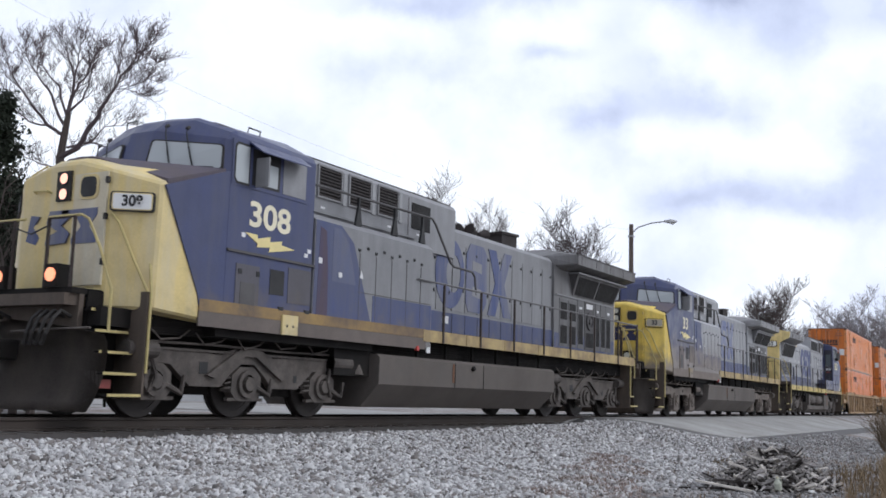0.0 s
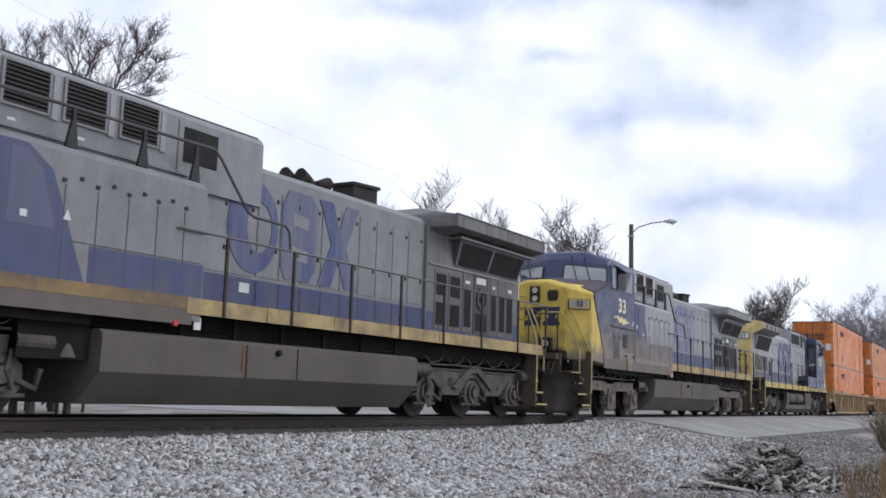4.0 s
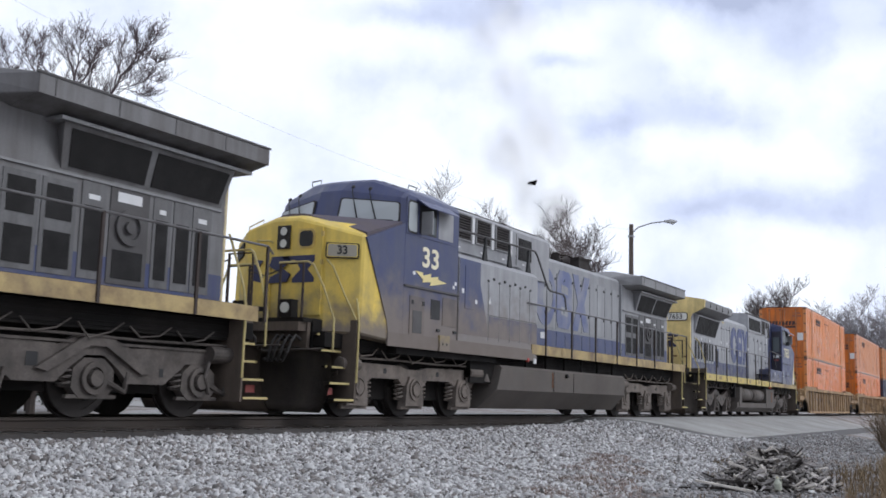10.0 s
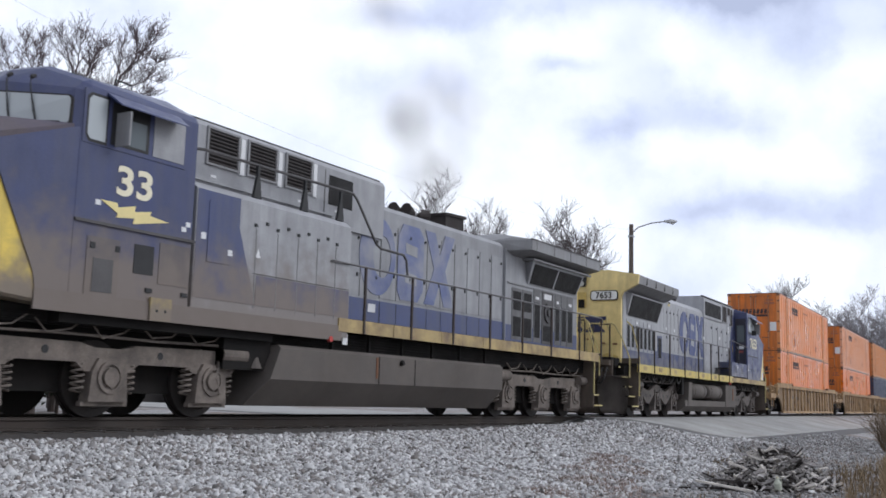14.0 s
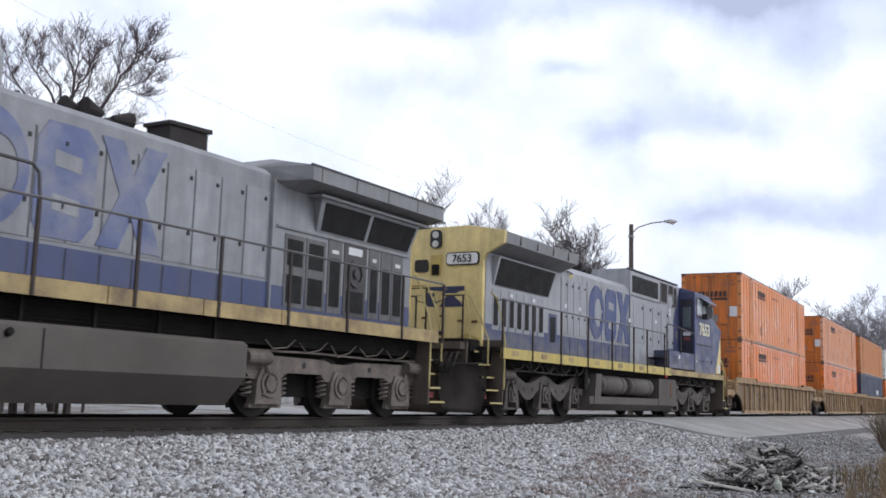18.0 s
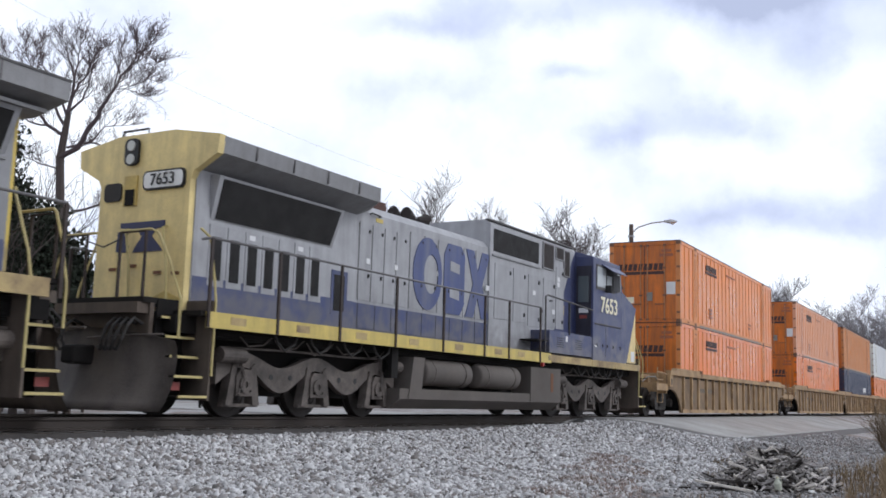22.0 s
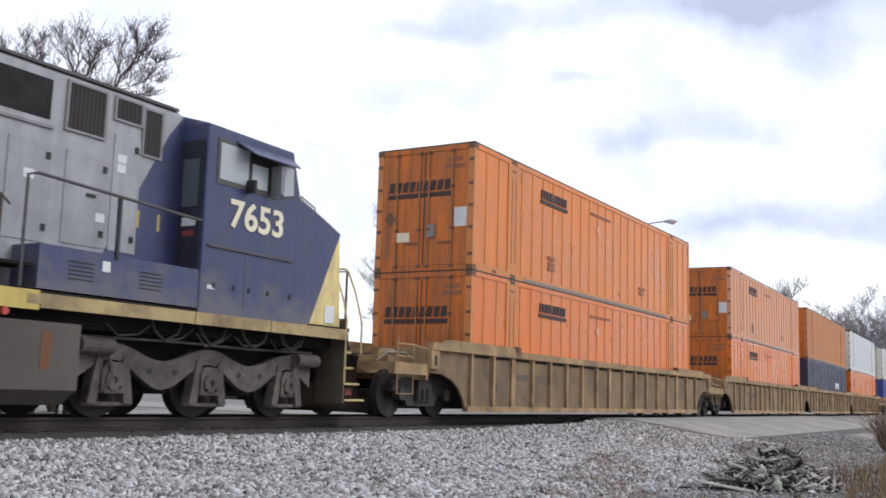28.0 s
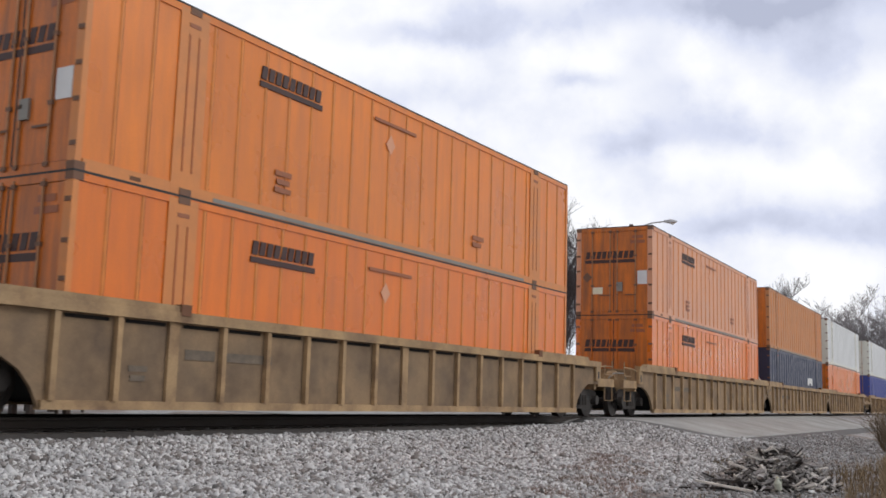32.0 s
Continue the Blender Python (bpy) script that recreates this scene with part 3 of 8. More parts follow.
def facet_poly(name, corners, uvs, material, parent, label="", lift=0.0, thick=0.02):
    """A plate of any outline, in shares (across, up) of a flat facet given by four corners."""
    a, b, c, d = [Vector(q) for q in corners]
    nrm = (b - a).cross(d - a).normalized()
    at = lambda u, v: (a * (1 - u) + b * u) * (1 - v) + (d * (1 - u) + c * u) * v
    bm = bmesh.new()
    lo = [bm.verts.new(at(u, v) + nrm * (lift - 0.02)) for u, v in uvs]
    hi = [bm.verts.new(q.co + nrm * (thick + 0.02)) for q in lo]
    bm.faces.new(lo[::-1])
    bm.faces.new(hi)
    for i in range(len(lo)):
        j = (i + 1) % len(lo)
        bm.faces.new((lo[i], lo[j], hi[j], hi[i]))
    return part(name, bm, material, parent, label)


def rounded(u0, u1, v0, v1, ru, rv):
    """Outline of a rectangle with rounded corners."""
    out = []
    for cx, cy, a0 in ((u1 - ru, v0 + rv, -90), (u1 - ru, v1 - rv, 0), (u0 + ru, v1 - rv, 90), (u0 + ru, v0 + rv, 180)):
        for k in range(5):
            a = radians(a0 + 22.5 * k)
            out.append((cx + ru * math.cos(a), cy + rv * math.sin(a)))
    return out


def plate(name, poly, w, material, parent, label="", proud=0.008, deep=0.02, bevel=0.0):
    """A flat plate on the near side wall at half width w, drawn as (x, z) pairs."""
    return part(name, slab(poly, "y", -w - proud, -w + deep), material, parent, label, bevel)


def rect(x0, x1, z0, z1):
    return [(x0, z0), (x1, z0), (x1, z1), (x0, z1)]


def wheelset(parent, x, r, gauge=1.435):
    bm = bmesh.new()
    for s in (-1, 1):
        y = s * (gauge / 2 + 0.065)
        rod((0, y - 0.065, 0), (0, y + 0.065, 0), r, 28, bm=bm)
        rod((0, y - s * 0.075, 0), (0, y - s * 0.045, 0), r + 0.025, 28, bm=bm)
        rod((0, y + s * 0.06, 0), (0, y + s * 0.10, 0), r * 0.30, 12, bm=bm)
        ring(0, y + s * 0.055, 0, r * 0.80, r * 0.985, -0.02, 0.02, 28, bm=bm)
        for k in range(3):
            a = k * math.tau / 3
            rod((r * 0.55 * math.cos(a), y + s * 0.03, r * 0.55 * math.sin(a)), (r * 0.55 * math.cos(a), y + s * 0.075, r * 0.55 * math.sin(a)), r * 0.10, 8, bm=bm)
    rod((0, -0.95, 0), (0, 0.95, 0), 0.09, 10, bm=bm)
    ob = part("wheelset", bm, M_WHEEL, parent, "steel wheels on one axle with worn treads")
    ob.matrix_basis = pose(x, 0, r)
    WHEELS.append((ob, parent, r, x))
    return ob


def side_frame_poly(style, L):
    """Outline of a three-axle truck's side frame, (x, z) about its middle; L is the axle spacing."""
    e = L + 0.62
    if style == "slab":
        top = [(-e, 0.80), (-e + 0.1, 1.02), (-0.5, 1.00), (-0.25, 0.94), (0.25, 0.94), (0.5, 1.00), (e - 0.1, 1.02), (e, 0.80)]
        bot = [(L + 0.42, 0.62), (L - 0.38, 0.66), (L - 0.5, 0.74), (0.55, 0.74), (0.4, 0.62), (-0.4, 0.62), (-0.55, 0.74), (-L + 0.5, 0.74), (-L + 0.38, 0.66), (-L - 0.42, 0.62)]
        return top + bot
    if style == "zig":
        top = [(-e, 1.00), (-L + 0.1, 1.02), (-0.62, 0.96), (-0.2, 1.12), (0.2, 1.12), (0.62, 0.96), (L - 0.1, 1.02), (e, 1.00)]
        bot = [(e, 0.84), (L - 0.3, 0.78), (L - 0.72, 0.47), (0.62, 0.47), (0.42, 0.66), (0.16, 0.84), (-0.16, 0.84), (-0.42, 0.66), (-0.62, 0.47), (-L + 0.72, 0.47), (-L + 0.3, 0.78), (-e, 0.84)]
        return top + bot
    top, bot = [], []
    for i in range(33):
        x = -e + 2 * e * i / 32
        k = math.cos(math.tau * x / L)
        edge = 0.0 if abs(x) < L else 0.06
        top.append((x, 0.92 + 0.11 * k + edge))
        bot.append((x, 0.60 + 0.20 * k))
    return top + bot[::-1]


def coil(x, y, z0, z1, r):
    """A coil spring that stands upright."""
    n = 5
    pts = [(x + r * math.cos(k * math.tau / 8), y + r * math.sin(k * math.tau / 8), lerp(z0, z1, k / (8 * n))) for k in range(8 * n + 1)]
    return pipe(pts, 0.017, 5)


def truck(parent, cx, style, L, r):
    tm = M_TRUCKS[style]
    t = part("truck_frame", slab([(-L - 0.45, 0.34), (L + 0.45, 0.34), (L + 0.55, 1.30), (-L - 0.55, 1.30)], "y", -0.80, 0.80), M_UNDER, parent, "dark bolster and motors of a three-axle truck")
    t.matrix_basis = pose(cx, 0, 0)
    for s in (-1, 1):
        part("side_frame", slab(side_frame_poly(style, L), "y", s * 1.02, s * 1.14), tm, t, "dusty cast steel side frame", bevel=0.015)
        for i in (-1, 0, 1):
            x = i * L
            if style == "slab":
                part("axle_box", slab([(x - 0.34, 0.22), (x + 0.34, 0.22), (x + 0.30, 0.62), (x + 0.2, 0.80), (x - 0.2, 0.80), (x - 0.30, 0.62)], "y", s * 1.00, s * 1.19), tm, t, bevel=0.02)
                part("bearing_cap", rod((x, s * 1.16, 0.55), (x, s * 1.24, 0.55), 0.13, 14), tm, t)
                for dx in (-0.44, 0.44):
                    part("journal_spring", coil(x + dx, s * 1.06, 0.34, 0.74, 0.085), tm, t, "coil spring")
                part("bearing_ring", ring(x, s * 1.20, 0.55, 0.17, 0.22, -0.02, 0.02, 18), tm, t)
                part("frame_hole", rod((x + 0.95, s * 1.10, 0.88), (x + 0.95, s * 1.147, 0.88), 0.055, 10), M_BLACK, t)
                part("tie_bar", box(x - 0.40, x + 0.40, s * 1.03, s * 1.12, 0.16, 0.22), tm, t)
            elif style == "zig":
                part("axle_box", slab([(x - 0.36, 0.40), (x - 0.22, 0.26), (x + 0.22, 0.26), (x + 0.36, 0.40), (x + 0.34, 0.66), (x + 0.16, 0.80), (x - 0.16, 0.80), (x - 0.34, 0.66)], "y", s * 0.98, s * 1.13), tm, t, bevel=0.03)
                part("bearing_ring", ring(x, s * 1.14, 0.53, 0.15, 0.22, -0.04, 0.04, 18), tm, t)
                part("bearing_cap", rod((x, s * 1.12, 0.53), (x, s * 1.22, 0.53), 0.11, 12), tm, t)
                part("journal_spring", coil(x - 0.42, s * 1.05, 0.40, 0.80, 0.08), tm, t, "coil spring")
                part("link_arm", pipe([(x + 0.2, s * 1.14, 0.5), (x + 0.52, s * 1.16, 0.36), (x + 0.6, s * 1.14, 0.62)], 0.045), tm, t)
                part("guide_bar", box(x - 0.42, x + 0.42, s * 1.05, s * 1.12, 0.26, 0.31), tm, t)
            else:
                for e in (-1, 1):
                    part("pedestal_leg", slab([(x + e * 0.40, 0.20), (x + e * 0.24, 0.20), (x + e * 0.17, 0.80), (x + e * 0.27, 0.86)], "y", s * 1.00, s * 1.17), tm, t, bevel=0.015)
                part("axle_box", slab([(x - 0.20, 0.34), (x + 0.20, 0.34), (x + 0.20, 0.66), (x + 0.12, 0.76), (x - 0.12, 0.76), (x - 0.20, 0.66)], "y", s * 0.98, s * 1.20), tm, t, bevel=0.03)
                part("bearing_cap", ring(x, s * 1.20, 0.52, 0.05, 0.14, -0.03, 0.03, 16), tm, t)
                for dx in (-0.10, 0.10):
                    part("cap_bolt", rod((x + dx, s * 1.19, 0.42), (x + dx, s * 1.235, 0.42), 0.022, 6), M_UNDER, t)
                part("pedestal_strap", box(x - 0.42, x + 0.42, s * 1.02, s * 1.12, 0.17, 0.22), tm, t)
        if style == "zig":
            part("frame_rib", slab([(-0.98, 0.64), (-0.80, 0.60), (-0.14, 0.96), (0.14, 0.96), (0.80, 0.60), (0.98, 0.64), (0.20, 1.10), (-0.20, 1.10)], "y", s * 1.13, s * 1.20), tm, t, "raised rib over the middle axle", bevel=0.015)
            part("frame_hole", box(-1.10, -0.92, s * 1.10, s * 1.146, 0.66, 0.84), M_BLACK, t)
            part("frame_hole", box(1.18, 1.26, s * 1.10, s * 1.146, 0.58, 0.70), M_BLACK, t)
            part("frame_edge", box(-L - 0.6, L + 0.6, s * 1.13, s * 1.165, 0.985, 1.02), tm, t)
        elif style == "curve":
            for x in (-L * 0.5, L * 0.5):
                part("frame_hole", rod((x - 0.25, s * 1.10, 0.66), (x - 0.25, s * 1.147, 0.66), 0.05, 10), M_BLACK, t)
                part("frame_hole", rod((x + 0.25, s * 1.10, 0.66), (x + 0.25, s * 1.147, 0.66), 0.05, 10), M_BLACK, t)
        for k in range(5):
            xj = -L + 0.9 * k * L / 2.0 - 0.2
            part("air_line", pipe([(xj, s * 1.22, 1.26), (xj + 0.16, s * 1.26, 1.12 - 0.03 * (k % 3)), (xj + 0.55, s * 1.24, 1.16), (xj + 0.8, s * 1.2, 1.30)], 0.014), tm, t)
        for e in (-1, 1):
            xb = e * (L + 0.38)
            part("brake_cylinder", rod((xb - 0.28, s * 1.22, 0.96), (xb + 0.28, s * 1.22, 0.96), 0.115, 14), tm, t)
            part("brake_lever", pipe([(xb - 0.22 * e, s * 1.2, 0.94), (xb - 0.34 * e, s * 1.22, 0.60), (xb - 0.22 * e, s * 1.2, 0.36)], 0.035), tm, t)
            part("brake_shoe", slab([(e * L + e * 0.50, 0.36), (e * L + e * 0.62, 0.36), (e * L + e * 0.64, 0.72), (e * L + e * 0.54, 0.72)], "y", s * 0.72, s * 0.86), M_UNDER, t)
        part("sand_pipe", pipe([(-L - 0.75, s * 0.95, 1.2), (-L - 0.72, s * 0.92, 0.6), (-L - 0.58, s * 0.82, 0.15)], 0.022), M_UNDER, t)
        part("brake_pipe", pipe([(-L - 0.6, s * 1.17, 1.08), (-L * 0.4, s * 1.2, 1.10), (L * 0.4, s * 1.2, 1.08), (L + 0.6, s * 1.17, 1.10)], 0.02), tm, t)
        for k in range(4 if style == "curve" else 0):
            xa = -L * 0.8 + k * L * 0.5
            part("motor_cable", pipe([(xa, s * 1.40, 1.46), (xa + 0.12, s * 1.40, 1.22), (xa + 0.34, s * 1.38, 1.09), (xa + 0.56, s * 1.40, 1.20), (xa + 0.70, s * 1.40, 1.46)], 0.022), M_HOSE, t)
    for i in (-1, 0, 1):
        wheelset(parent, cx + i * L, r)
    return t


def step_well(parent, x, s, face, colour):
    """A corner stairwell that climbs inward: back plates, treads with bright edges, bent grab irons. face: -1 or 1, the way out along x."""
    w = part("stairwell", slab([(x - face * 0.32, 0.26), (x + face * 0.30, 0.26), (x + face * 0.22, 1.72), (x - face * 0.32, 1.72)], "y", s * 0.90, s * 0.94), M_UNDER, parent, "dark recessed corner steps with yellow edges")
    part("side_plate", slab([(s * 0.90, 0.26), (s * 1.50, 0.26), (s * 1.50, 1.74), (s * 0.90, 1.74)], "x", x - face * 0.36, x - face * 0.32), M_WELL, w, "dusty brown plate beside the steps", bevel=0.004)
    for k in range(5):
        z = 0.30 + 0.285 * k
        y = 1.50 - 0.105 * k
        tr = part("tread", box(x - face * 0.32, x + face * 0.28, *sorted((s * 0.94, s * y)), z, z + 0.026), M_UNDER, w)
        part("tread_edge", box(x - face * 0.30, x + face * 0.28, *sorted((s * y, s * (y + 0.012))), z - 0.004, z + 0.034), colour, tr, "yellow step edge")
    part("reflector", box(x + face * 0.02, x + face * 0.24, *sorted((s * 1.26, s * 1.275)), 0.40, 0.52), M_DULLRED, w, "dull red reflector")
    xa = x + face * 0.26
    part("grab_iron", pipe([(xa, s * 1.42, 1.14), (xa, s * 1.42, 1.72), (xa + face * 0.06, s * 1.20, 2.30), (xa + face * 0.10, s * 1.00, 2.68), (xa + face * 0.14, s * 0.90, 2.74), (xa + face * 0.14, s * 0.25, 2.74)], 0.021), colour, w, "bent yellow grab iron")
    xb = x - face * 0.36
    part("grab_iron", pipe([(xb, s * 1.515, 0.62), (xb, s * 1.525, 1.72), (xb - face * 0.02, s * 1.46, 2.05), (xb - face * 0.10, s * 1.25, 2.72), (xb - face * 0.02, s * 1.12, 2.86)], 0.021), colour, w, "bent yellow grab iron")
    return w


def platform_end(parent, xe, face, colour):
    """Pilot, plow, coupler, hoses and steps at one end. xe: the end of the deck; face: -1 if it looks to -x."""
    deck = part("end_platform", box(xe, xe - face * 0.95, -0.92, 0.92, 1.66, 1.74), M_UNDER, parent, bevel=0.01)
    pilot = part("pilot", slab([(-0.90, 0.62), (0.90, 0.62), (0.92, 1.66), (-0.92, 1.66)], "x", xe - face * 0.22, xe - face * 0.14), M_WELL, parent, "dark steel end plate", bevel=0.01)
    plow = bmesh.new()
    rows = []
    for z, dx in ((0.09, 0.46), (0.22, 0.36), (0.40, 0.27), (0.62, 0.20), (0.88, 0.17), (1.08, 0.19), (1.17, 0.24)):
        rows.append([plow.verts.new((xe + face * (dx - abs(y) * 0.30 - 0.10 * max(0, abs(y) - 1.0)), y, z + 0.10 * (z > 0.5) * (1.3 - abs(y)) - 0.14 * (z > 1.0) * max(0, abs(y) - 1.0))) for y in (-1.38, -1.05, -0.7, -0.3, 0, 0.3, 0.7, 1.05, 1.38)])
    for a, b in zip(rows, rows[1:]):
        for i in range(8):
            plow.faces.new((a[i], a[i + 1], b[i + 1], b[i]))
    sol = bmesh.ops.solidify(plow, geom=plow.faces[:], thickness=0.03)
    part("snow_plow", plow, M_PLOW, pilot, "blackened steel snow plow", smooth=True)
    part("coupler", hull([(xe + face * dx, y, z) for dx in (0.0, 0.42) for y in (-0.12, 0.12) for z in (0.74, 1.02)] + [(xe + face * 0.55, y, z) for y in (-0.16, 0.10) for z in (0.76, 1.0)]), M_UNDER, pilot, bevel=0.02)
    part("anticlimber", box(xe - face * 0.2, xe + face * 0.08, -0.88, 0.88, 1.50, 1.66), M_WELL, pilot, bevel=0.02)
    for y in (-0.80, -0.66, -0.52, -0.40, 0.45, 0.62):
        part("air_hose", pipe([(xe - face * 0.12, y, 1.35), (xe + face * 0.06, y * 1.02, 1.42), (xe + face * 0.20, y * 1.05, 1.30), (xe + face * 0.26, y * 1.0, 1.10), (xe + face * 0.22, y * 0.85, 0.96), (xe + face * 0.16, y * 0.6, 1.0)], 0.026), M_HOSE, pilot, "hanging air hose")
    part("cut_lever", pipe([(xe + face * 0.10, -1.45, 1.18), (xe + face * 0.12, -0.5, 1.16), (xe + face * 0.30, -0.15, 1.12)], 0.016), M_TRUCK, pilot)
    for s in (-1, 1):
        step_well(parent, xe - face * 0.49, s, face, colour)
        part("end_railing", pipe([(xe, s * 0.88, 1.74), (xe, s * 0.88, 2.70), (xe, s * 0.36, 2.70), (xe, s * 0.36, 1.74)], 0.028), M_POSTS, deck)
    part("walkway_chain", pipe([(xe, -0.4, 2.62), (xe, 0, 2.5), (xe, 0.4, 2.62)], 0.012), M_BLACK, deck)
    return deck


def long_handrail(parent, xs, z0, z1, s=-1, w=1.50, material=None, before=0.0):
    m = material or M_HANDRAIL
    r = part("handrail", pipe([(xs[0] - before - 0.12, s * (w - 0.1), z1 - 0.03), (xs[0] - before, s * w, z1), (xs[-1], s * w, z1), (xs[-1] + 0.15, s * (w - 0.02), z1 - 0.10)], 0.02), m, parent, "thin dark side handrail")
    for x in xs:
        part("stanchion", box(x - 0.025, x + 0.025, s * w - 0.018, s * w + 0.018, z0, z1), M_POSTS, r)
    return r


def mark(parent, x0, x1, z0, z1, w, material, ground=None):
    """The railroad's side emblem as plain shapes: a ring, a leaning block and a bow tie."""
    h, u = z1 - z0, (x1 - x0) / 3.05
    bm = bmesh.new()
    vs = []
    for k in range(32):
        a = k * math.tau / 32
        vs.append([bm.verts.new((x0 + 0.54 * u + off + rx * math.cos(a), y, (z0 + z1) / 2 + rz * math.sin(a))) for rx, rz, y, off in ((0.27 * u, 0.27 * h, -w - 0.011, 0.13 * u), (0.54 * u, 0.5 * h, -w - 0.011, 0), (0.54 * u, 0.5 * h, -w, 0), (0.27 * u, 0.27 * h, -w, 0.13 * u))])
    for k in range(32):
        a, b = vs[k], vs[(k + 1) % 32]
        for i in range(4):
            bm.faces.new((a[i], b[i], b[(i + 1) % 4], a[(i + 1) % 4]))
    g = part("emblem_shape", bm, material, parent, "faded blue emblem shape")
    sx = x0 + 1.16 * u
    part("emblem_shape", slab([(sx + 0.10 * u, z0), (sx + 0.66 * u, z0), (sx + 0.84 * u, z0 + 0.16 * h), (sx + 0.84 * u, z1 - 0.12 * h), (sx + 0.68 * u, z1), (sx + 0.14 * u, z1), (sx, z1 - 0.16 * h), (sx, z0 + 0.12 * h)], "y", -w - 0.011, -w), material, parent)
    for za, zb in ((0.24, 0.38), (0.62, 0.76)):
        part("emblem_gap", slab([(sx + 0.24 * u, z0 + za * h), (sx + 0.62 * u, z0 + (za - 0.03) * h), (sx + 0.62 * u, z0 + (zb - 0.03) * h), (sx + 0.24 * u, z0 + zb * h)], "y", -w - 0.015, -w), ground or M_GREY, parent)
    tx = x0 + 2.05 * u
    part("emblem_shape", slab([(tx, z0), (tx + 0.34 * u, z0), (tx + 0.52 * u, z0 + 0.30 * h), (tx + 0.70 * u, z0), (tx + 1.05 * u, z0), (tx + 0.72 * u, z0 + 0.5 * h), (tx + 1.05 * u, z1), (tx + 0.70 * u, z1), (tx + 0.52 * u, z1 - 0.30 * h), (tx + 0.34 * u, z1), (tx, z1), (tx + 0.32 * u, z0 + 0.5 * h)], "y", -w - 0.011, -w), material, parent)


def hood_doors(parent, x0, x1, n, z0, z1, w, material, latch=True):
    step = (x1 - x0) / n
    for i in range(n):
        a, b = x0 + i * step + 0.018, x0 + (i + 1) * step - 0.018
        d = plate("hood_door", rect(a, b, z0, z1), w, material, parent, proud=0.010, bevel=0.004)
        part("door_seam", box(a - 0.026, a - 0.010, -w - 0.004, -w + 0.004, z0, z1), M_SEAM_GREY, d)
        if latch:
            part("latch", box(b - 0.10, b - 0.06, -w - 0.03, -w - 0.008, z0 + 0.30 * (z1 - z0), z0 + 0.30 * (z1 - z0) + 0.07), M_BLACK, d)
            part("latch", box(b - 0.10, b - 0.06, -w - 0.03, -w - 0.008, z0 + 0.88 * (z1 - z0), z0 + 0.88 * (z1 - z0) + 0.06), M_BLACK, d)


def louvre(parent, x0, x1, z0, z1, w, n=9, upright=False, frame_mat=None):
    g = plate("grille", rect(x0, x1, z0, z1), w, M_MESH, parent, "black ventilation grille", proud=0.004)
    fm = frame_mat or M_GREY2
    for a, b, c, d in ((x0 - 0.04, x1 + 0.04, z1, z1 + 0.035), (x0 - 0.04, x1 + 0.04, z0 - 0.035, z0), (x0 - 0.04, x0, z0, z1), (x1, x1 + 0.04, z0, z1)):
        part("grille_frame", box(a, b, -w - 0.03, -w + 0.01, c, d), fm, g)
    for i in range(n):
        if upright:
            xa = x0 + (i + 0.5) * (x1 - x0) / n
            part("slat", slab([(xa - 0.02, -w - 0.004), (xa + 0.02, -w - 0.004), (xa + 0.03, -w - 0.026), (xa + 0.01, -w - 0.026)], "z", z0, z1), M_SLAT, g)
        else:
            za = z0 + (i + 0.5) * (z1 - z0) / n
            part("slat", slab([(-w - 0.004, za - 0.010), (-w - 0.004, za + 0.012), (-w - 0.030, za - 0.006), (-w - 0.030, za - 0.022)], "x", x0, x1), M_SLAT, g)
    return g


def horn(parent, x, z):
    h = part("horn", box(x - 0.25, x + 0.25, -0.05, 0.05, z, z + 0.06), M_SOOT, parent, "sooty air horn cluster")
    for dx in (-0.18, 0.18):
        part("bracket", box(x + dx - 0.03, x + dx + 0.03, -0.04, 0.04, z - 0.16, z), M_SOOT, h)
    for dx, dy, f in ((-0.24, -0.12, -1), (0.0, 0.05, -1), (0.26, 0.14, 1), (-0.05, -0.34, -1), (0.2, -0.28, 1)):
        part("horn_bell", rod((x + dx, dy, z + 0.12), (x + dx + f * 0.34, dy, z + 0.16), 0.05, 10, 0.14), M_SOOT, h)


def fuel_tank(parent, x0, x1, lean=0.45):
    poly = [(-1.50, 0.62), (-1.50, 1.12), (-1.42, 1.18), (1.42, 1.18), (1.50, 1.12), (1.50, 0.62), (1.10, 0.19), (-1.10, 0.19)]
    bm = bmesh.new()
    a = [bm.verts.new((x0 - lean * (1.18 - z), y, z)) for y, z in poly]
    b = [bm.verts.new((x1, y, z)) for y, z in poly]
    bm.faces.new(a)
    bm.faces.new(b[::-1])
    for i in range(8):
        j = (i + 1) % 8
        bm.faces.new((a[i], b[i], b[j], a[j]))
    t = part("fuel_tank", bm, M_TANK, parent, "long grey-brown fuel tank with a sloping lower side", bevel=0.02)
    for x in (x0 + (x1 - x0) * 0.36, x0 + (x1 - x0) * 0.52):
        part("tank_seam", box(x, x + 0.02, -1.508, -1.49, 0.62, 1.12), M_UNDER, t)
    part("fuel_gauge", box(x0 + 2.75, x0 + 2.81, -1.512, -1.49, 0.72, 1.10), M_RUST, t)
    part("fuel_filler", rod((x0 + 3.6, -1.49, 1.02), (x0 + 3.6, -1.56, 1.05), 0.05, 10), M_UNDER, t)
    return t


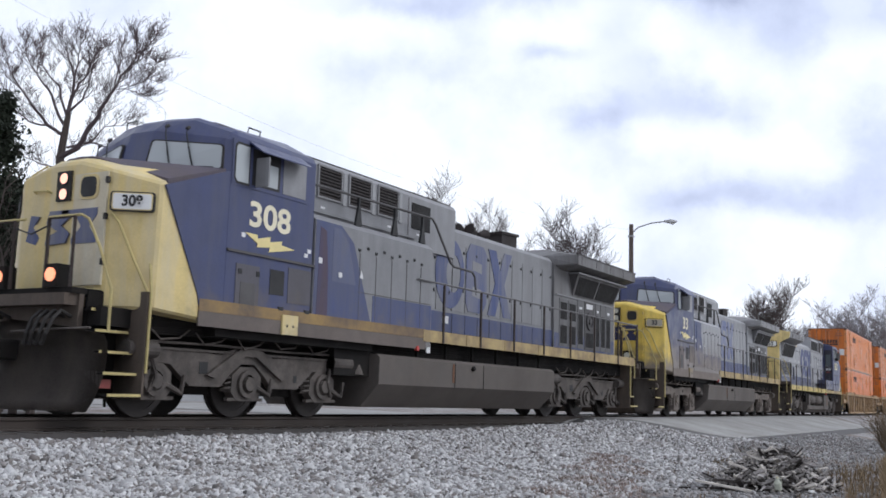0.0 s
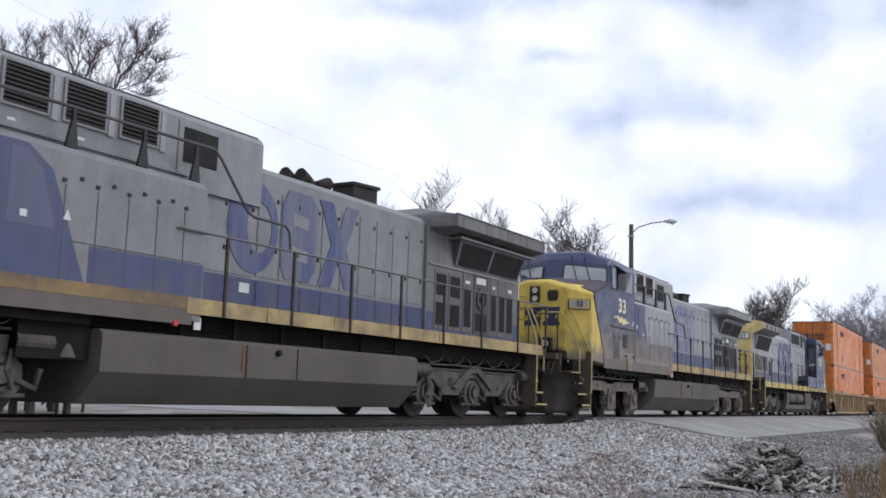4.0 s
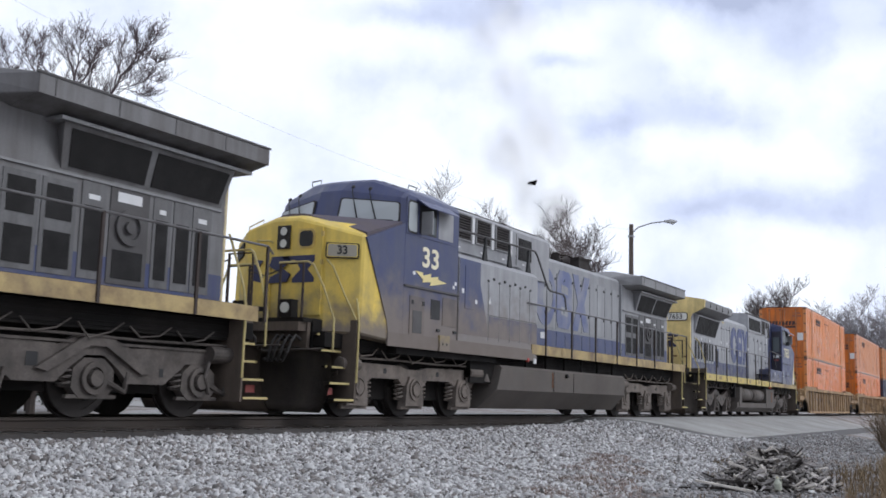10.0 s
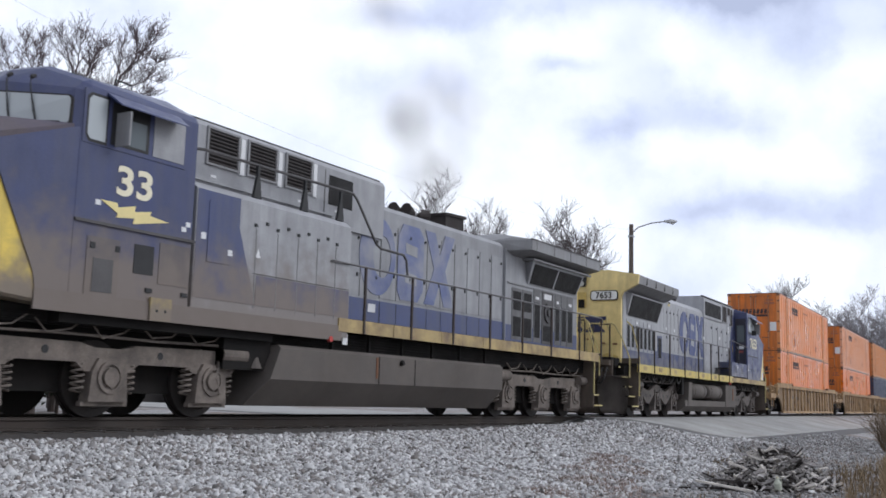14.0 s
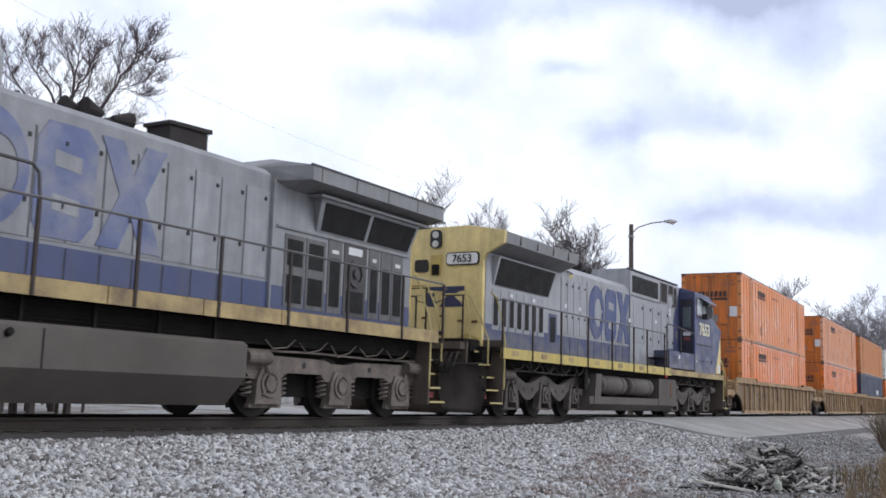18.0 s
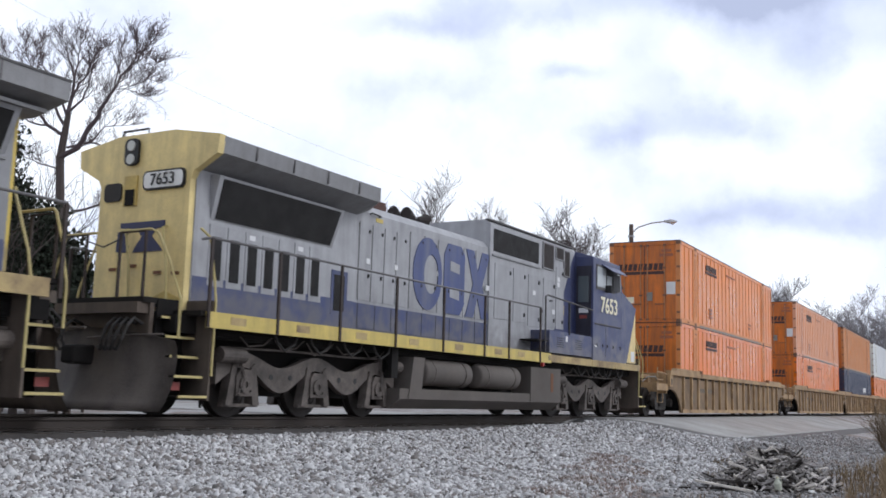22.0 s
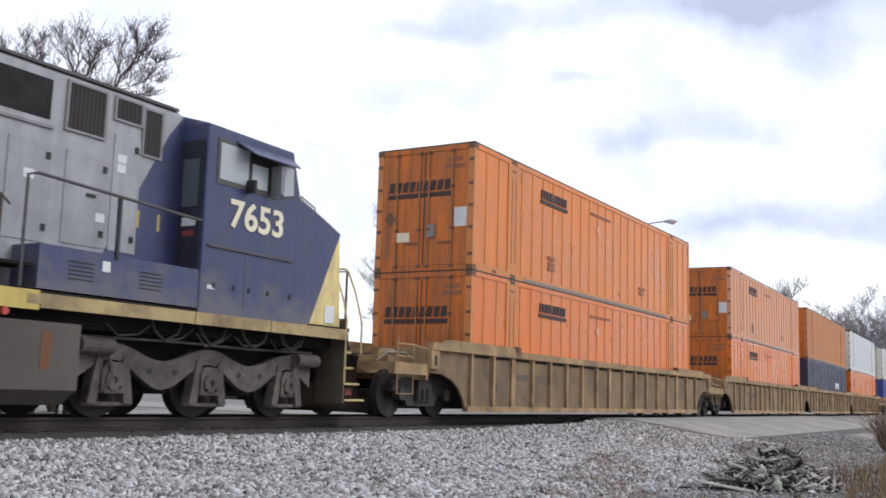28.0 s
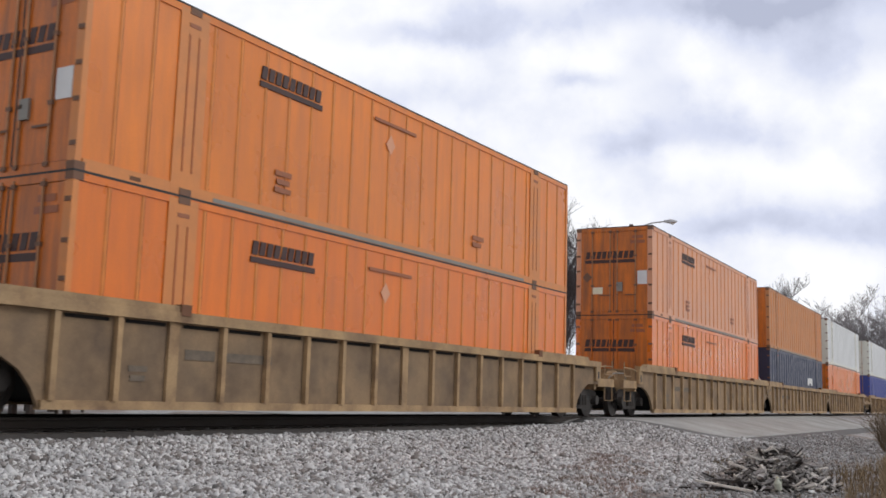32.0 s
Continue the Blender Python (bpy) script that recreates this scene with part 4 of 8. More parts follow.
def underframe(parent, x0, x1):
    u = part("underframe", box(x0, x1, -1.20, 1.20, 1.24, 1.50), M_UNDER, parent, "black underframe", bevel=0.01)
    rnd = random.Random(7)
    for k in range(7):
        y = -1.18 - 0.03 * rnd.random()
        z = 1.20 + 0.05 * k % 0.28
        part("conduit", pipe([(x0 + 0.6, y, z), (lerp(x0, x1, 0.3), y - 0.02, z + 0.02), (lerp(x0, x1, 0.7), y, z - 0.02), (x1 - 0.6, y, z)], 0.014), M_UNDER, u)
    return u


M_HOOD_GREY = surf("grey hood paint, rain washed", (0.315, 0.318, 0.33), 0.5, dirt=(0.13, 0.128, 0.13), dirt_amount=0.4, streak=True, per=0.07)
M_HOOD_BLUE = surf("blue hood stripe, rain washed", (0.075, 0.092, 0.195), 0.5, dirt=(0.12, 0.12, 0.14), dirt_amount=0.45, streak=True)


def wide_cab_unit(u0, number, style, paints, lit, label):
    """A six-axle wide-nosed diesel that runs nose first (to -x)."""
    GREY, BLUE, CAB, YEL, LOW, LET = paints
    L = thing("locomotive", label, "locomotive", "locomotives of the train")
    RIDERS.append((L, u0, 11.15))
    underframe(L, 1.0, 21.3)
    # nose
    nose_pts = []
    for s in (-1, 1):
        nose_pts += [(1.24, s * 0.92, 1.50), (1.24, s * 0.92, 3.46), (1.24, s * 0.28, 3.62), (1.36, s * 0.28, 3.70), (1.62, s * 1.50, 1.50), (1.66, s * 1.50, 3.30), (2.9, s * 1.525, 1.40), (2.9, s * 1.50, 3.72), (2.9, s * 0.60, 3.86)]
    nose = part("nose", hull(nose_pts), YEL, L, "yellow wide nose with raked side facets", bevel=0.035)
    for s in (-1, 1):
        poly = [(1.70, 3.28), (2.46, 1.80), (2.52, 1.56), (3.0, 1.56), (3.0, 3.74), (2.9, 3.71)]
        part("nose_side_panel", slab(poly, "y", s * 1.49, s * 1.534), CAB, nose)
        part("nose_top_sheet", hull([(x, s * y, z + d) for x, y, z in ((1.46, 0.0, 3.735), (1.46, 0.26, 3.72), (1.76, 1.50, 3.345), (2.92, 1.515, 3.728), (2.92, 0.0, 3.89)) for d in (-0.04, 0.035)]), M_NOSE_TOP, nose, "dusty purple-brown top of the nose")
    front = [(1.24, 0.92, 1.50), (1.24, -0.92, 1.50), (1.24, -0.92, 3.50), (1.24, 0.92, 3.50)]
    facet = [(1.24, -0.92, 1.50), (1.62, -1.50, 1.50), (1.66, -1.50, 3.30), (1.24, -0.92, 3.46)]
    facet_far = [(1.62, 1.50, 1.50), (1.24, 0.92, 1.50), (1.24, 0.92, 3.46), (1.66, 1.50, 3.30)]
    head = panel("headlight_box", front, 0.415, 0.575, 0.78, 1.0, M_HOSE, nose, "black twin headlight housing", lift=0.012, bevel=0.01)
    for z in (3.16, 3.39):
        part("headlight_rim", ring(1.205, 0, 0, 0.08, 0.10, -0.012, 0.012, 16), M_BLACK, head).matrix_basis = Matrix.Translation((1.205, 0, z)) @ Matrix.Rotation(radians(90), 4, "Z") @ Matrix.Translation((-1.205, 0, 0))
        part("headlight", rod((1.222, 0, z), (1.194, 0, z), 0.08, 16), M_LAMP_ON if lit else M_LENS, head, "round headlight, lit" if lit else "round unlit headlight")
    door = panel("nose_door", front, 0.62, 0.985, 0.16, 0.965, M_NOSE_DOOR if lit else YEL, nose, "pale faded nose door" if lit else "", lift=0.010, thick=0.016, bevel=0.008)
    facet_poly("window_gasket", front, rounded(0.685, 0.895, 0.775, 0.955, 0.05, 0.05), YEL if lit else M_YELLOW_OLD, door, lift=0.028, thick=0.014)
    facet_poly("door_window", front, rounded(0.705, 0.875, 0.792, 0.938, 0.045, 0.045), M_BLACK, door, "small dark rounded window", lift=0.044, thick=0.004)
    for v in (0.30, 0.62, 0.88):
        panel("hinge", front, 0.975, 1.0, v, v + 0.045, M_HOSE if lit else M_YELLOW_OLD, door, lift=0.02, thick=0.03, bevel=0.006)
    panel("nose_hatch", front, 0.04, 0.34, 0.14, 0.62, YEL, nose, lift=0.010, bevel=0.006)
    level = [facet[0], facet[1], (1.66, -1.50, 3.40), (1.24, -0.92, 3.40)]
    board = facet_poly("number_board", level, rounded(0.04, 0.90, 0.715, 0.862, 0.06, 0.018), M_BLACK, nose, "dark framed number board", lift=0.02, thick=0.04)
    facet_poly("board_frame", level, rounded(0.075, 0.865, 0.724, 0.853, 0.05, 0.016), YEL, board, lift=0.062, thick=0.006)
    facet_poly("board_glass", level, rounded(0.10, 0.84, 0.731, 0.846, 0.05, 0.016), M_WHITE if lit else M_BOARD, board, lift=0.070, thick=0.004)
    panel("number_board", facet_far, 0.20, 0.86, 0.765, 0.895, M_BLACK, nose, lift=0.02, bevel=0.01)
    fa = Vector(facet[1]) - Vector(facet[0])
    ang = math.degrees(math.atan2(fa.y, fa.x))
    fb, fd = [Vector(level[0]).lerp(Vector(level[1]), 0.47), Vector(level[3]).lerp(Vector(level[2]), 0.47)]
    fn = (Vector(facet[1]) - Vector(facet[0])).cross(Vector(facet[3]) - Vector(facet[0])).normalized()
    lettering("board_number", number, 0.215, Matrix.Translation(fb.lerp(fd, 0.789) + fn * 0.078) @ pose(0, 0, 0, 90, 0, ang), M_BLACK, board, 0.004, 0.92, 0.006)
    for uvs in (((0.10, 0.50), (0.22, 0.47), (0.26, 0.52), (0.18, 0.60), (0.24, 0.68), (0.14, 0.69)), ((0.33, 0.46), (0.56, 0.47), (0.60, 0.54), (0.50, 0.60), (0.60, 0.66), (0.58, 0.71), (0.36, 0.71), (0.33, 0.62), (0.46, 0.56), (0.34, 0.52)),
                ((0.63, 0.46), (0.90, 0.46), (0.90, 0.50), (0.82, 0.58), (0.90, 0.66), (0.90, 0.71), (0.50, 0.71), (0.50, 0.68), (0.66, 0.67), (0.73, 0.58), (0.63, 0.50))):
        facet_poly("emblem_shape", front, uvs, LET if lit else M_EMBLEM, nose, "worn dark blue nose emblem", lift=0.030, thick=0.006)
    for y in (-0.55, 0.55):
        dl = part("ditch_light", box(0.66, 0.86, y - 0.13, y + 0.13, 1.74, 2.06), M_UNDER, L, "ditch light housing", bevel=0.02)
        part("ditch_lens", rod((0.67, y, 1.91), (0.635, y, 1.91), 0.095, 16), M_LAMP_WARM if lit else M_LENS, dl, "glowing orange ditch light" if lit else "unlit ditch light")
    part("nose_grab", pipe([(1.24, 0.62, 3.22), (1.17, 0.60, 3.24), (1.17, 0.30, 3.22), (1.24, 0.28, 3.20)], 0.016), M_RAIL_YEL, nose)
    part("nose_grab", pipe([(1.34, -0.98, 2.80), (1.24, -1.0, 2.82), (1.26, -1.12, 2.70), (1.40, -1.30, 2.20), (1.52, -1.50, 1.74)], 0.018), M_RAIL_YEL, nose)
    part("roof_grab", pipe([(1.5, 0.75, 3.58), (1.5, 0.75, 3.70), (1.5, 1.1, 3.58), (1.5, 1.1, 3.46)], 0.014), M_RAIL_YEL, nose)
    for z in (1.9, 2.15):
        part("latch", box(1.30, 1.34, -0.90, -0.86, z, z + 0.06), M_BLACK, nose)
    # cab
    cab_pts = []
    for s in (-1, 1):
        cab_pts += [(2.32, s * 0.25, 3.4), (2.95, s * 1.525, 3.4), (2.62, s * 0.25, 4.42), (2.98, s * 1.50, 4.26), (3.12, s * 1.52, 4.40), (3.02, s * 0.75, 4.68), (2.86, s * 0.30, 4.66), (3.3, s * 0.55, 4.74), (5.2, s * 0.85, 4.72), (5.2, s * 1.525, 4.36), (5.2, s * 1.525, 1.37), (2.95, s * 1.525, 1.37)]
    cab = part("cab", hull(cab_pts), CAB, L, "blue full-width crew cab", bevel=0.07)
    for s in (1, -1):
        ws = [(2.385, s * 0.25, 3.66), (2.945, s * 1.525, 3.66), (2.965, s * 1.505, 4.27), (2.59, s * 0.25, 4.42)]
        if s > 0:
            ws = [ws[1], ws[0], ws[3], ws[2]]
        wf = facet_poly("windscreen", ws, rounded(0.03, 0.95, 0.13, 0.79, 0.06, 0.08), M_HOSE, cab, "black rubber windscreen surround", lift=0.012, thick=0.012)
        facet_poly("pane", ws, rounded(0.055, 0.925, 0.165, 0.755, 0.05, 0.07), M_WINDSCREEN, wf, "windscreen pane with pale sky reflection painted in", lift=0.027, thick=0.004)
        for k in (0.35, 0.62):
            a = Vector(ws[0]).lerp(Vector(ws[1]), k)
            b = Vector(ws[3]).lerp(Vector(ws[2]), k - 0.16)
            arm = part("wiper", pipe([b + Vector((-0.04, -0.02, 0.10)), b.lerp(a, 0.10) + Vector((-0.07, -0.03, 0.03)), b.lerp(a, 0.62) + Vector((-0.06, -0.03, 0))], 0.011, 5), M_BLACK, wf)
            part("blade", rod(b.lerp(a, 0.36) + Vector((-0.065, -0.035, 0)), b.lerp(a, 0.80) + Vector((-0.045, -0.035, 0)), 0.014, 5), M_BLACK, arm)
            part("wiper_motor", rod(b + Vector((-0.04, -0.02, 0.06)), b + Vector((0.02, -0.01, 0.10)), 0.028, 8), M_HOSE, wf)
        part("wiper_rail", rod(Vector(ws[0]).lerp(Vector(ws[1]), 0.25) + Vector((-0.05, -0.02, 0.14)), Vector(ws[0]).lerp(Vector(ws[1]), 0.85) + Vector((-0.05, -0.02, 0.12)), 0.012, 5), M_BLACK, wf)
    win = plate("side_window", rect(3.04, 4.90, 3.56, 4.28), 1.525, CAB, cab, "cab side window with sliding panes", proud=0.012, bevel=0.004)
    plate("gasket", [(3.08, 3.66), (3.14, 3.58), (3.44, 3.58), (3.44, 4.24), (3.14, 4.24), (3.08, 4.18)], 1.537, M_BLACK, win, proud=0.003)
    plate("pane", [(3.11, 3.68), (3.16, 3.62), (3.41, 3.62), (3.41, 4.20), (3.16, 4.20), (3.11, 4.15)], 1.537, M_WINDSCREEN, win, "quarter pane with pale sky reflection painted in", proud=0.007)
    plate("pane", rect(3.50, 4.18, 3.62, 4.20), 1.537, M_BLACK, win, "dark opening of the cab window", proud=0.004)
    plate("pane", rect(3.82, 4.12, 3.66, 4.02), 1.541, M_WINDSCREEN if lit else M_WINDOW, win, proud=0.004)
    plate("pane", rect(4.26, 4.86, 3.62, 4.22), 1.537, GREY, win, "blank grey window panel", proud=0.006)
    part("wind_deflector", box(3.58, 3.61, -1.80, -1.54, 3.60, 4.06), M_GREY2, win, "upright wind deflector")
    part("sunshade", hull([(3.40, -1.54, 4.30), (4.72, -1.54, 4.30), (3.42, -1.80, 4.12), (4.66, -1.80, 4.12), (3.40, -1.54, 4.27), (4.72, -1.54, 4.27), (3.42, -1.80, 4.10), (4.66, -1.80, 4.10)]), CAB, win, "dark awning over the cab window")
    part("roof_hatch", box(3.7, 4.3, -0.5, 0.1, 4.74, 4.80), M_DARKGREY, cab, bevel=0.01)
    part("roof_grab", pipe([(3.0, 0.55, 4.66), (3.0, 0.55, 4.76), (3.0, 0.78, 4.74), (3.0, 0.78, 4.64)], 0.014), M_BLACK, cab)
    part("roof_grab", pipe([(4.1, -0.86, 4.68), (4.1, -0.88, 4.76), (4.4, -0.88, 4.76), (4.4, -0.86, 4.68)], 0.014), M_BLACK, cab)
    part("roof_edge", pipe([(3.15, -1.10, 4.56), (4.2, -1.12, 4.55), (5.2, -1.12, 4.55)], 0.018), M_DARKGREY, cab)
    num = lettering("cab_number", number, 0.55, pose(3.99, -1.537, 3.15) @ SIDE, M_CREAM, cab, 0.0, 1.27, 0.014)
    bolt = [(3.42, 2.86), (3.72, 2.72), (3.70, 2.66), (4.02, 2.70), (4.00, 2.62), (4.66, 2.74), (4.30, 2.78), (4.32, 2.84), (4.02, 2.79), (4.02, 2.87), (3.72, 2.80), (3.70, 2.86)]
    plate("lightning_bolt", bolt, 1.525, M_BOLT, cab, "yellow lightning bolt below the number", proud=0.010)
    plate("side_ledge", rect(3.02, 5.18, 2.52, 2.56), 1.525, M_DARKGREY, cab, proud=0.035)
    vent = plate("vent_door", rect(3.25, 3.80, 1.55, 2.36), 1.525, LOW, cab, proud=0.012, bevel=0.006)
    plate("vent_screen", rect(3.36, 3.70, 1.64, 2.08), 1.537, M_DARKGREY, vent, proud=0.006)
    for x in (3.30, 3.72):
        plate("vent_hinge", rect(x, x + 0.08, 2.20, 2.28), 1.537, M_BLACK, vent, proud=0.008)
    plate("vent_screen", rect(4.06, 4.42, 1.96, 2.36), 1.525, M_BLACK, cab, proud=0.008)
    plate("equipment_door", rect(4.52, 5.12, 1.86, 2.44), 1.525, LOW, cab, proud=0.010, bevel=0.006)
    plate("step_bracket", rect(4.38, 4.78, 1.34, 1.66), 1.525, YEL, cab, "jacking pad with bolt holes", proud=0.05, bevel=0.008)
    for x in (4.50, 4.66):
        plate("bolt_hole", rect(x - 0.02, x + 0.02, 1.46, 1.50), 1.575, M_BLACK, cab, proud=0.004)
    for x in (4.30, 4.98):
        plate("pull_handle", rect(x, x + 0.12, 1.72, 1.78), 1.525, M_BLACK, cab, proud=0.02)
    for x, z in ((4.92, 2.66), (3.34, 2.78), (5.00, 2.74)):
        plate("sticker", rect(x, x + 0.09, z, z + 0.07), 1.525, M_DECAL, cab, proud=0.004)
    plate("sill_band", rect(2.50, 8.92, 1.34, 1.56 if lit else 1.60), 1.53, M_DUSTY if lit else LOW, L, "dusty lower body band", proud=0.010)
    if lit:
        plate("sill_stripe", rect(2.50, 8.92, 1.562, 1.74), 1.53, M_BAND, L, "rusty band with yellow patches", proud=0.013)
    # full-width equipment box behind the cab
    bx = part("equipment_box", slab([(-1.52, 1.40), (-1.52, 3.36), (-1.40, 3.46), (-0.95, 3.60), (-0.95, 1.40)], "x", 5.2, 9.12), GREY, L, "grey full-width equipment cabinet", bevel=0.012)
    if lit:
        plate("blue_panel", [(5.22, 1.62), (7.0, 1.62), (6.35, 3.10), (5.95, 3.36), (5.22, 3.36)], 1.52, BLUE, bx, proud=0.006)
        plate("rust_panel", [(5.30, 1.70), (5.62, 1.70), (5.60, 2.50), (5.52, 3.20), (5.34, 3.26)], 1.526, M_STREAK, bx, "rust-streaked patch on blue paint", proud=0.003)
        plate("faded_panel", [(5.72, 2.35), (6.45, 2.35), (6.20, 3.05), (5.95, 3.30), (5.72, 3.30)], 1.526, M_FADED, bx, "chalky faded blue patch", proud=0.003)
        plate("blue_band", rect(7.0, 9.10, 1.62, 2.22), 1.52, BLUE, bx, proud=0.006)
    else:
        plate("blue_panel", [(5.22, 1.75), (6.60, 1.75), (6.15, 2.9), (6.15, 3.36), (5.22, 3.36)], 1.52, BLUE, bx, proud=0.006)
        plate("blue_band", rect(6.60, 9.10, 1.75, 2.22), 1.52, BLUE, bx, proud=0.006)
        plate("access_door", rect(5.46, 5.98, 2.30, 3.22), 1.526, BLUE, bx, proud=0.010, bevel=0.005)
    for i in range(5):
        x = 6.55 + 0.53 * i
        plate("panel_seam", rect(x, x + 0.010, 1.70, 2.95), 1.526, M_SEAM_GREY if lit else M_SEAM_PALE, bx, proud=0.003)
    plate("panel_seam", rect(6.5, 9.08, 2.24, 2.25), 1.526, M_SEAM_GREY, bx, proud=0.004)
    for k in range(9):
        plate("bolt_tab", rect(6.5 + 0.27 * k, 6.56 + 0.27 * k, 2.98 + 0.06 * (k % 2), 3.03 + 0.06 * (k % 2)), 1.526, M_BLACK, bx, proud=0.012)
    plate("sticker", [(6.55, 2.50), (6.67, 2.50), (6.61, 2.64)], 1.526, M_DECAL, bx, proud=0.006)
    plate("sticker", rect(5.32, 5.42, 2.62, 2.72), 1.526, M_DECAL, bx, proud=0.006)
    plate("sticker", rect(5.90, 6.00, 2.44, 2.53), 1.536, M_DECAL, bx, proud=0.006)
    # tall hood with the blower grilles
    hood_profile = lambda w, top, low=1.75: [(-w, low), (-w, top - 0.12), (-w + 0.06, top - 0.03), (-w + 0.20, top), (w - 0.20, top), (w - 0.06, top - 0.03), (w, top - 0.12), (w, low)]
    tall = part("tall_hood", slab(hood_profile(1.0, 4.62, 3.45), "x", 5.2, 10.92), GREY, L, "tall grey hood section behind the cab", bevel=0.01)
    part("roof_rim", box(5.2, 10.94, -0.86, -0.78, 4.60, 4.645), M_SOOT, tall)
    part("hood_core", box(5.2, 9.12, -0.94, 0.94, 1.40, 3.50), GREY, L)
    for i, x in enumerate((5.80, 6.76, 7.74)):
        louvre(tall, x + 0.10, x + 0.78, 3.94, 4.48, 1.0, 9)
        plate("light_post", rect(x + 0.84, x + 0.94, 3.88, 4.48), 1.0, M_DECAL if not lit else M_GREY, tall, proud=0.03)
    plate("grille", rect(9.08, 9.82, 3.84, 4.38), 1.0, M_MESH, tall, "dark square air intake", proud=0.01)
    plate("panel_seam", rect(8.95, 8.97, 3.6, 4.46), 1.0, M_DARKGREY, tall, proud=0.006)
    plate("belt_ledge", rect(5.22, 9.2, 3.62, 3.66), 1.0, GREY, tall, proud=0.05)
    for k in range(4):
        plate("sticker", rect(6.0 + k * 1.1, 6.12 + k * 1.1, 3.72, 3.76), 1.0, M_DECAL, tall, proud=0.006)
    gr = part("gangway_rail", pipe([(5.35, -1.20, 4.02), (5.55, -1.28, 4.03), (9.45, -1.28, 4.08), (9.62, -1.27, 3.98), (10.34, -1.24, 3.26), (10.50, -1.24, 3.20), (11.28, -1.26, 3.18), (11.38, -1.27, 3.08), (11.40, -1.30, 2.75)], 0.024), M_DARKGREY, L, "bent pipe railing along the hood")
    for x in (6.78, 8.02, 9.06):
        part("rail_post", slab([(x - 0.10, 3.50), (x + 0.10, 3.50), (x + 0.03, 3.88), (x + 0.03, 4.04), (x - 0.02, 4.04), (x - 0.02, 3.88)], "y", -1.31, -1.26), M_BLACK, gr)
    # engine hood, cleaner than the cab on the second unit
    if not lit:
        GREY, BLUE = M_HOOD_GREY, M_HOOD_BLUE
    eng = part("engine_hood", slab(hood_profile(0.93, 4.18), "x", 10.92, 16.3), GREY, L, "grey engine hood with a row of doors", bevel=0.01)
    part("hood_band", slab(rect(8.97, 16.32, 1.76, 2.24), "y", -0.945, -0.90), BLUE, L, "blue stripe along the hood", bevel=0.004)
    part("hood_filler", box(8.95, 10.92, -0.93, 0.93, 1.75, 3.55), GREY, L)
    hood_doors(L, 8.98, 10.90, 3, 2.28, 3.50, 0.93, GREY)
    hood_doors(eng, 10.95, 16.25, 9, 2.30, 3.78, 0.93, GREY)
    hood_doors(eng, 10.95, 16.25, 9, 1.80, 2.22, 0.945, BLUE, latch=False)
    mark(L, 10.2, 13.8, 2.34, 3.90, 0.942, LET, GREY)
    plate("sticker", rect(10.55, 10.80, 2.0, 2.16), 0.945, M_DECAL, L, "white and red warning sticker", proud=0.012)
    part("hood_vent", box(9.1, 9.45, -1.02, -0.98, 1.9, 2.3), M_BLACK, L)
    horn(L, 13.15, 4.27)
    st = part("exhaust_outlet", slab([(14.45, 4.14), (15.30, 4.14), (15.30, 4.62), (14.45, 4.58)], "y", -0.36, 0.16), M_SOOT, L, "sooty square exhaust stack", bevel=0.02)
    part("stack_lip", slab([(14.40, 4.57), (15.36, 4.61), (15.36, 4.68), (14.40, 4.63)], "y", -0.40, 0.20), M_SOOT, st)
    # radiator end
    if lit:
        GREY = M_SOOTY_GREY
    rad = part("radiator_cabin", slab([(-1.0, 1.75), (-1.0, 3.62), (-1.0, 4.02), (-0.4, 4.26), (0.4, 4.26), (1.0, 4.02), (1.0, 1.75)], "x", 16.3, 20.72), GREY, L, "grey radiator compartment", bevel=0.01)
    wing_poly = [(-0.92, 3.88), (-1.53, 4.02), (-1.53, 4.28), (-0.6, 4.46), (0.6, 4.46), (1.53, 4.28), (1.53, 4.02), (0.92, 3.88)]
    WING = M_SOOTY_GREY if lit else M_GREY2
    wing = part("radiator_wing", slab(wing_poly, "x", 16.66, 21.08), WING, L, "overhanging grey radiator roof wings", bevel=0.012)
    part("wing_nose", hull([(16.66, s * a, z) for s in (-1, 1) for a, z in ((0.92, 3.88), (1.53, 4.02), (1.53, 4.28), (0.6, 4.46))] + [(16.10, s * 0.70, 4.20) for s in (-1, 1)] + [(16.34, s * 1.0, 3.98) for s in (-1, 1)] + [(16.42, s * 1.10, 4.32) for s in (-1, 1)]), WING, wing, bevel=0.01)
    part("wing_soffit", box(17.2, 20.92, -1.33, -0.96, 3.84, 3.89), M_GREY2, wing, "lower lip below the wing", bevel=0.006)
    for k in range(4):
        part("wing_seam", box(16.9 + 1.05 * k, 16.92 + 1.05 * k, -1.536, -1.50, 4.03, 4.275), M_DARKGREY, wing)
    part("wing_lip", box(16.62, 21.10, -1.545, -1.50, 4.27, 4.30), M_DARKGREY, wing)
    part("screen_ledge", hull([(17.50, -1.0, 3.26), (20.6, -1.0, 3.26), (17.4, -0.98, 3.84), (20.6, -0.98, 3.84), (17.30, -1.26, 3.84), (20.6, -1.26, 3.84)]), GREY, rad, bevel=0.006)
    q = [(17.50, -1.0, 3.26), (20.6, -1.0, 3.26), (20.6, -1.26, 3.84), (17.30, -1.26, 3.84)]
    panel("radiator_screen", q, 0.04, 0.47, 0.10, 0.90, M_MESH, rad, "black radiator screen", lift=0.006, thick=0.008)
    panel("radiator_screen", q, 0.51, 0.97, 0.10, 0.90, M_MESH, rad, "black radiator screen", lift=0.006, thick=0.008)
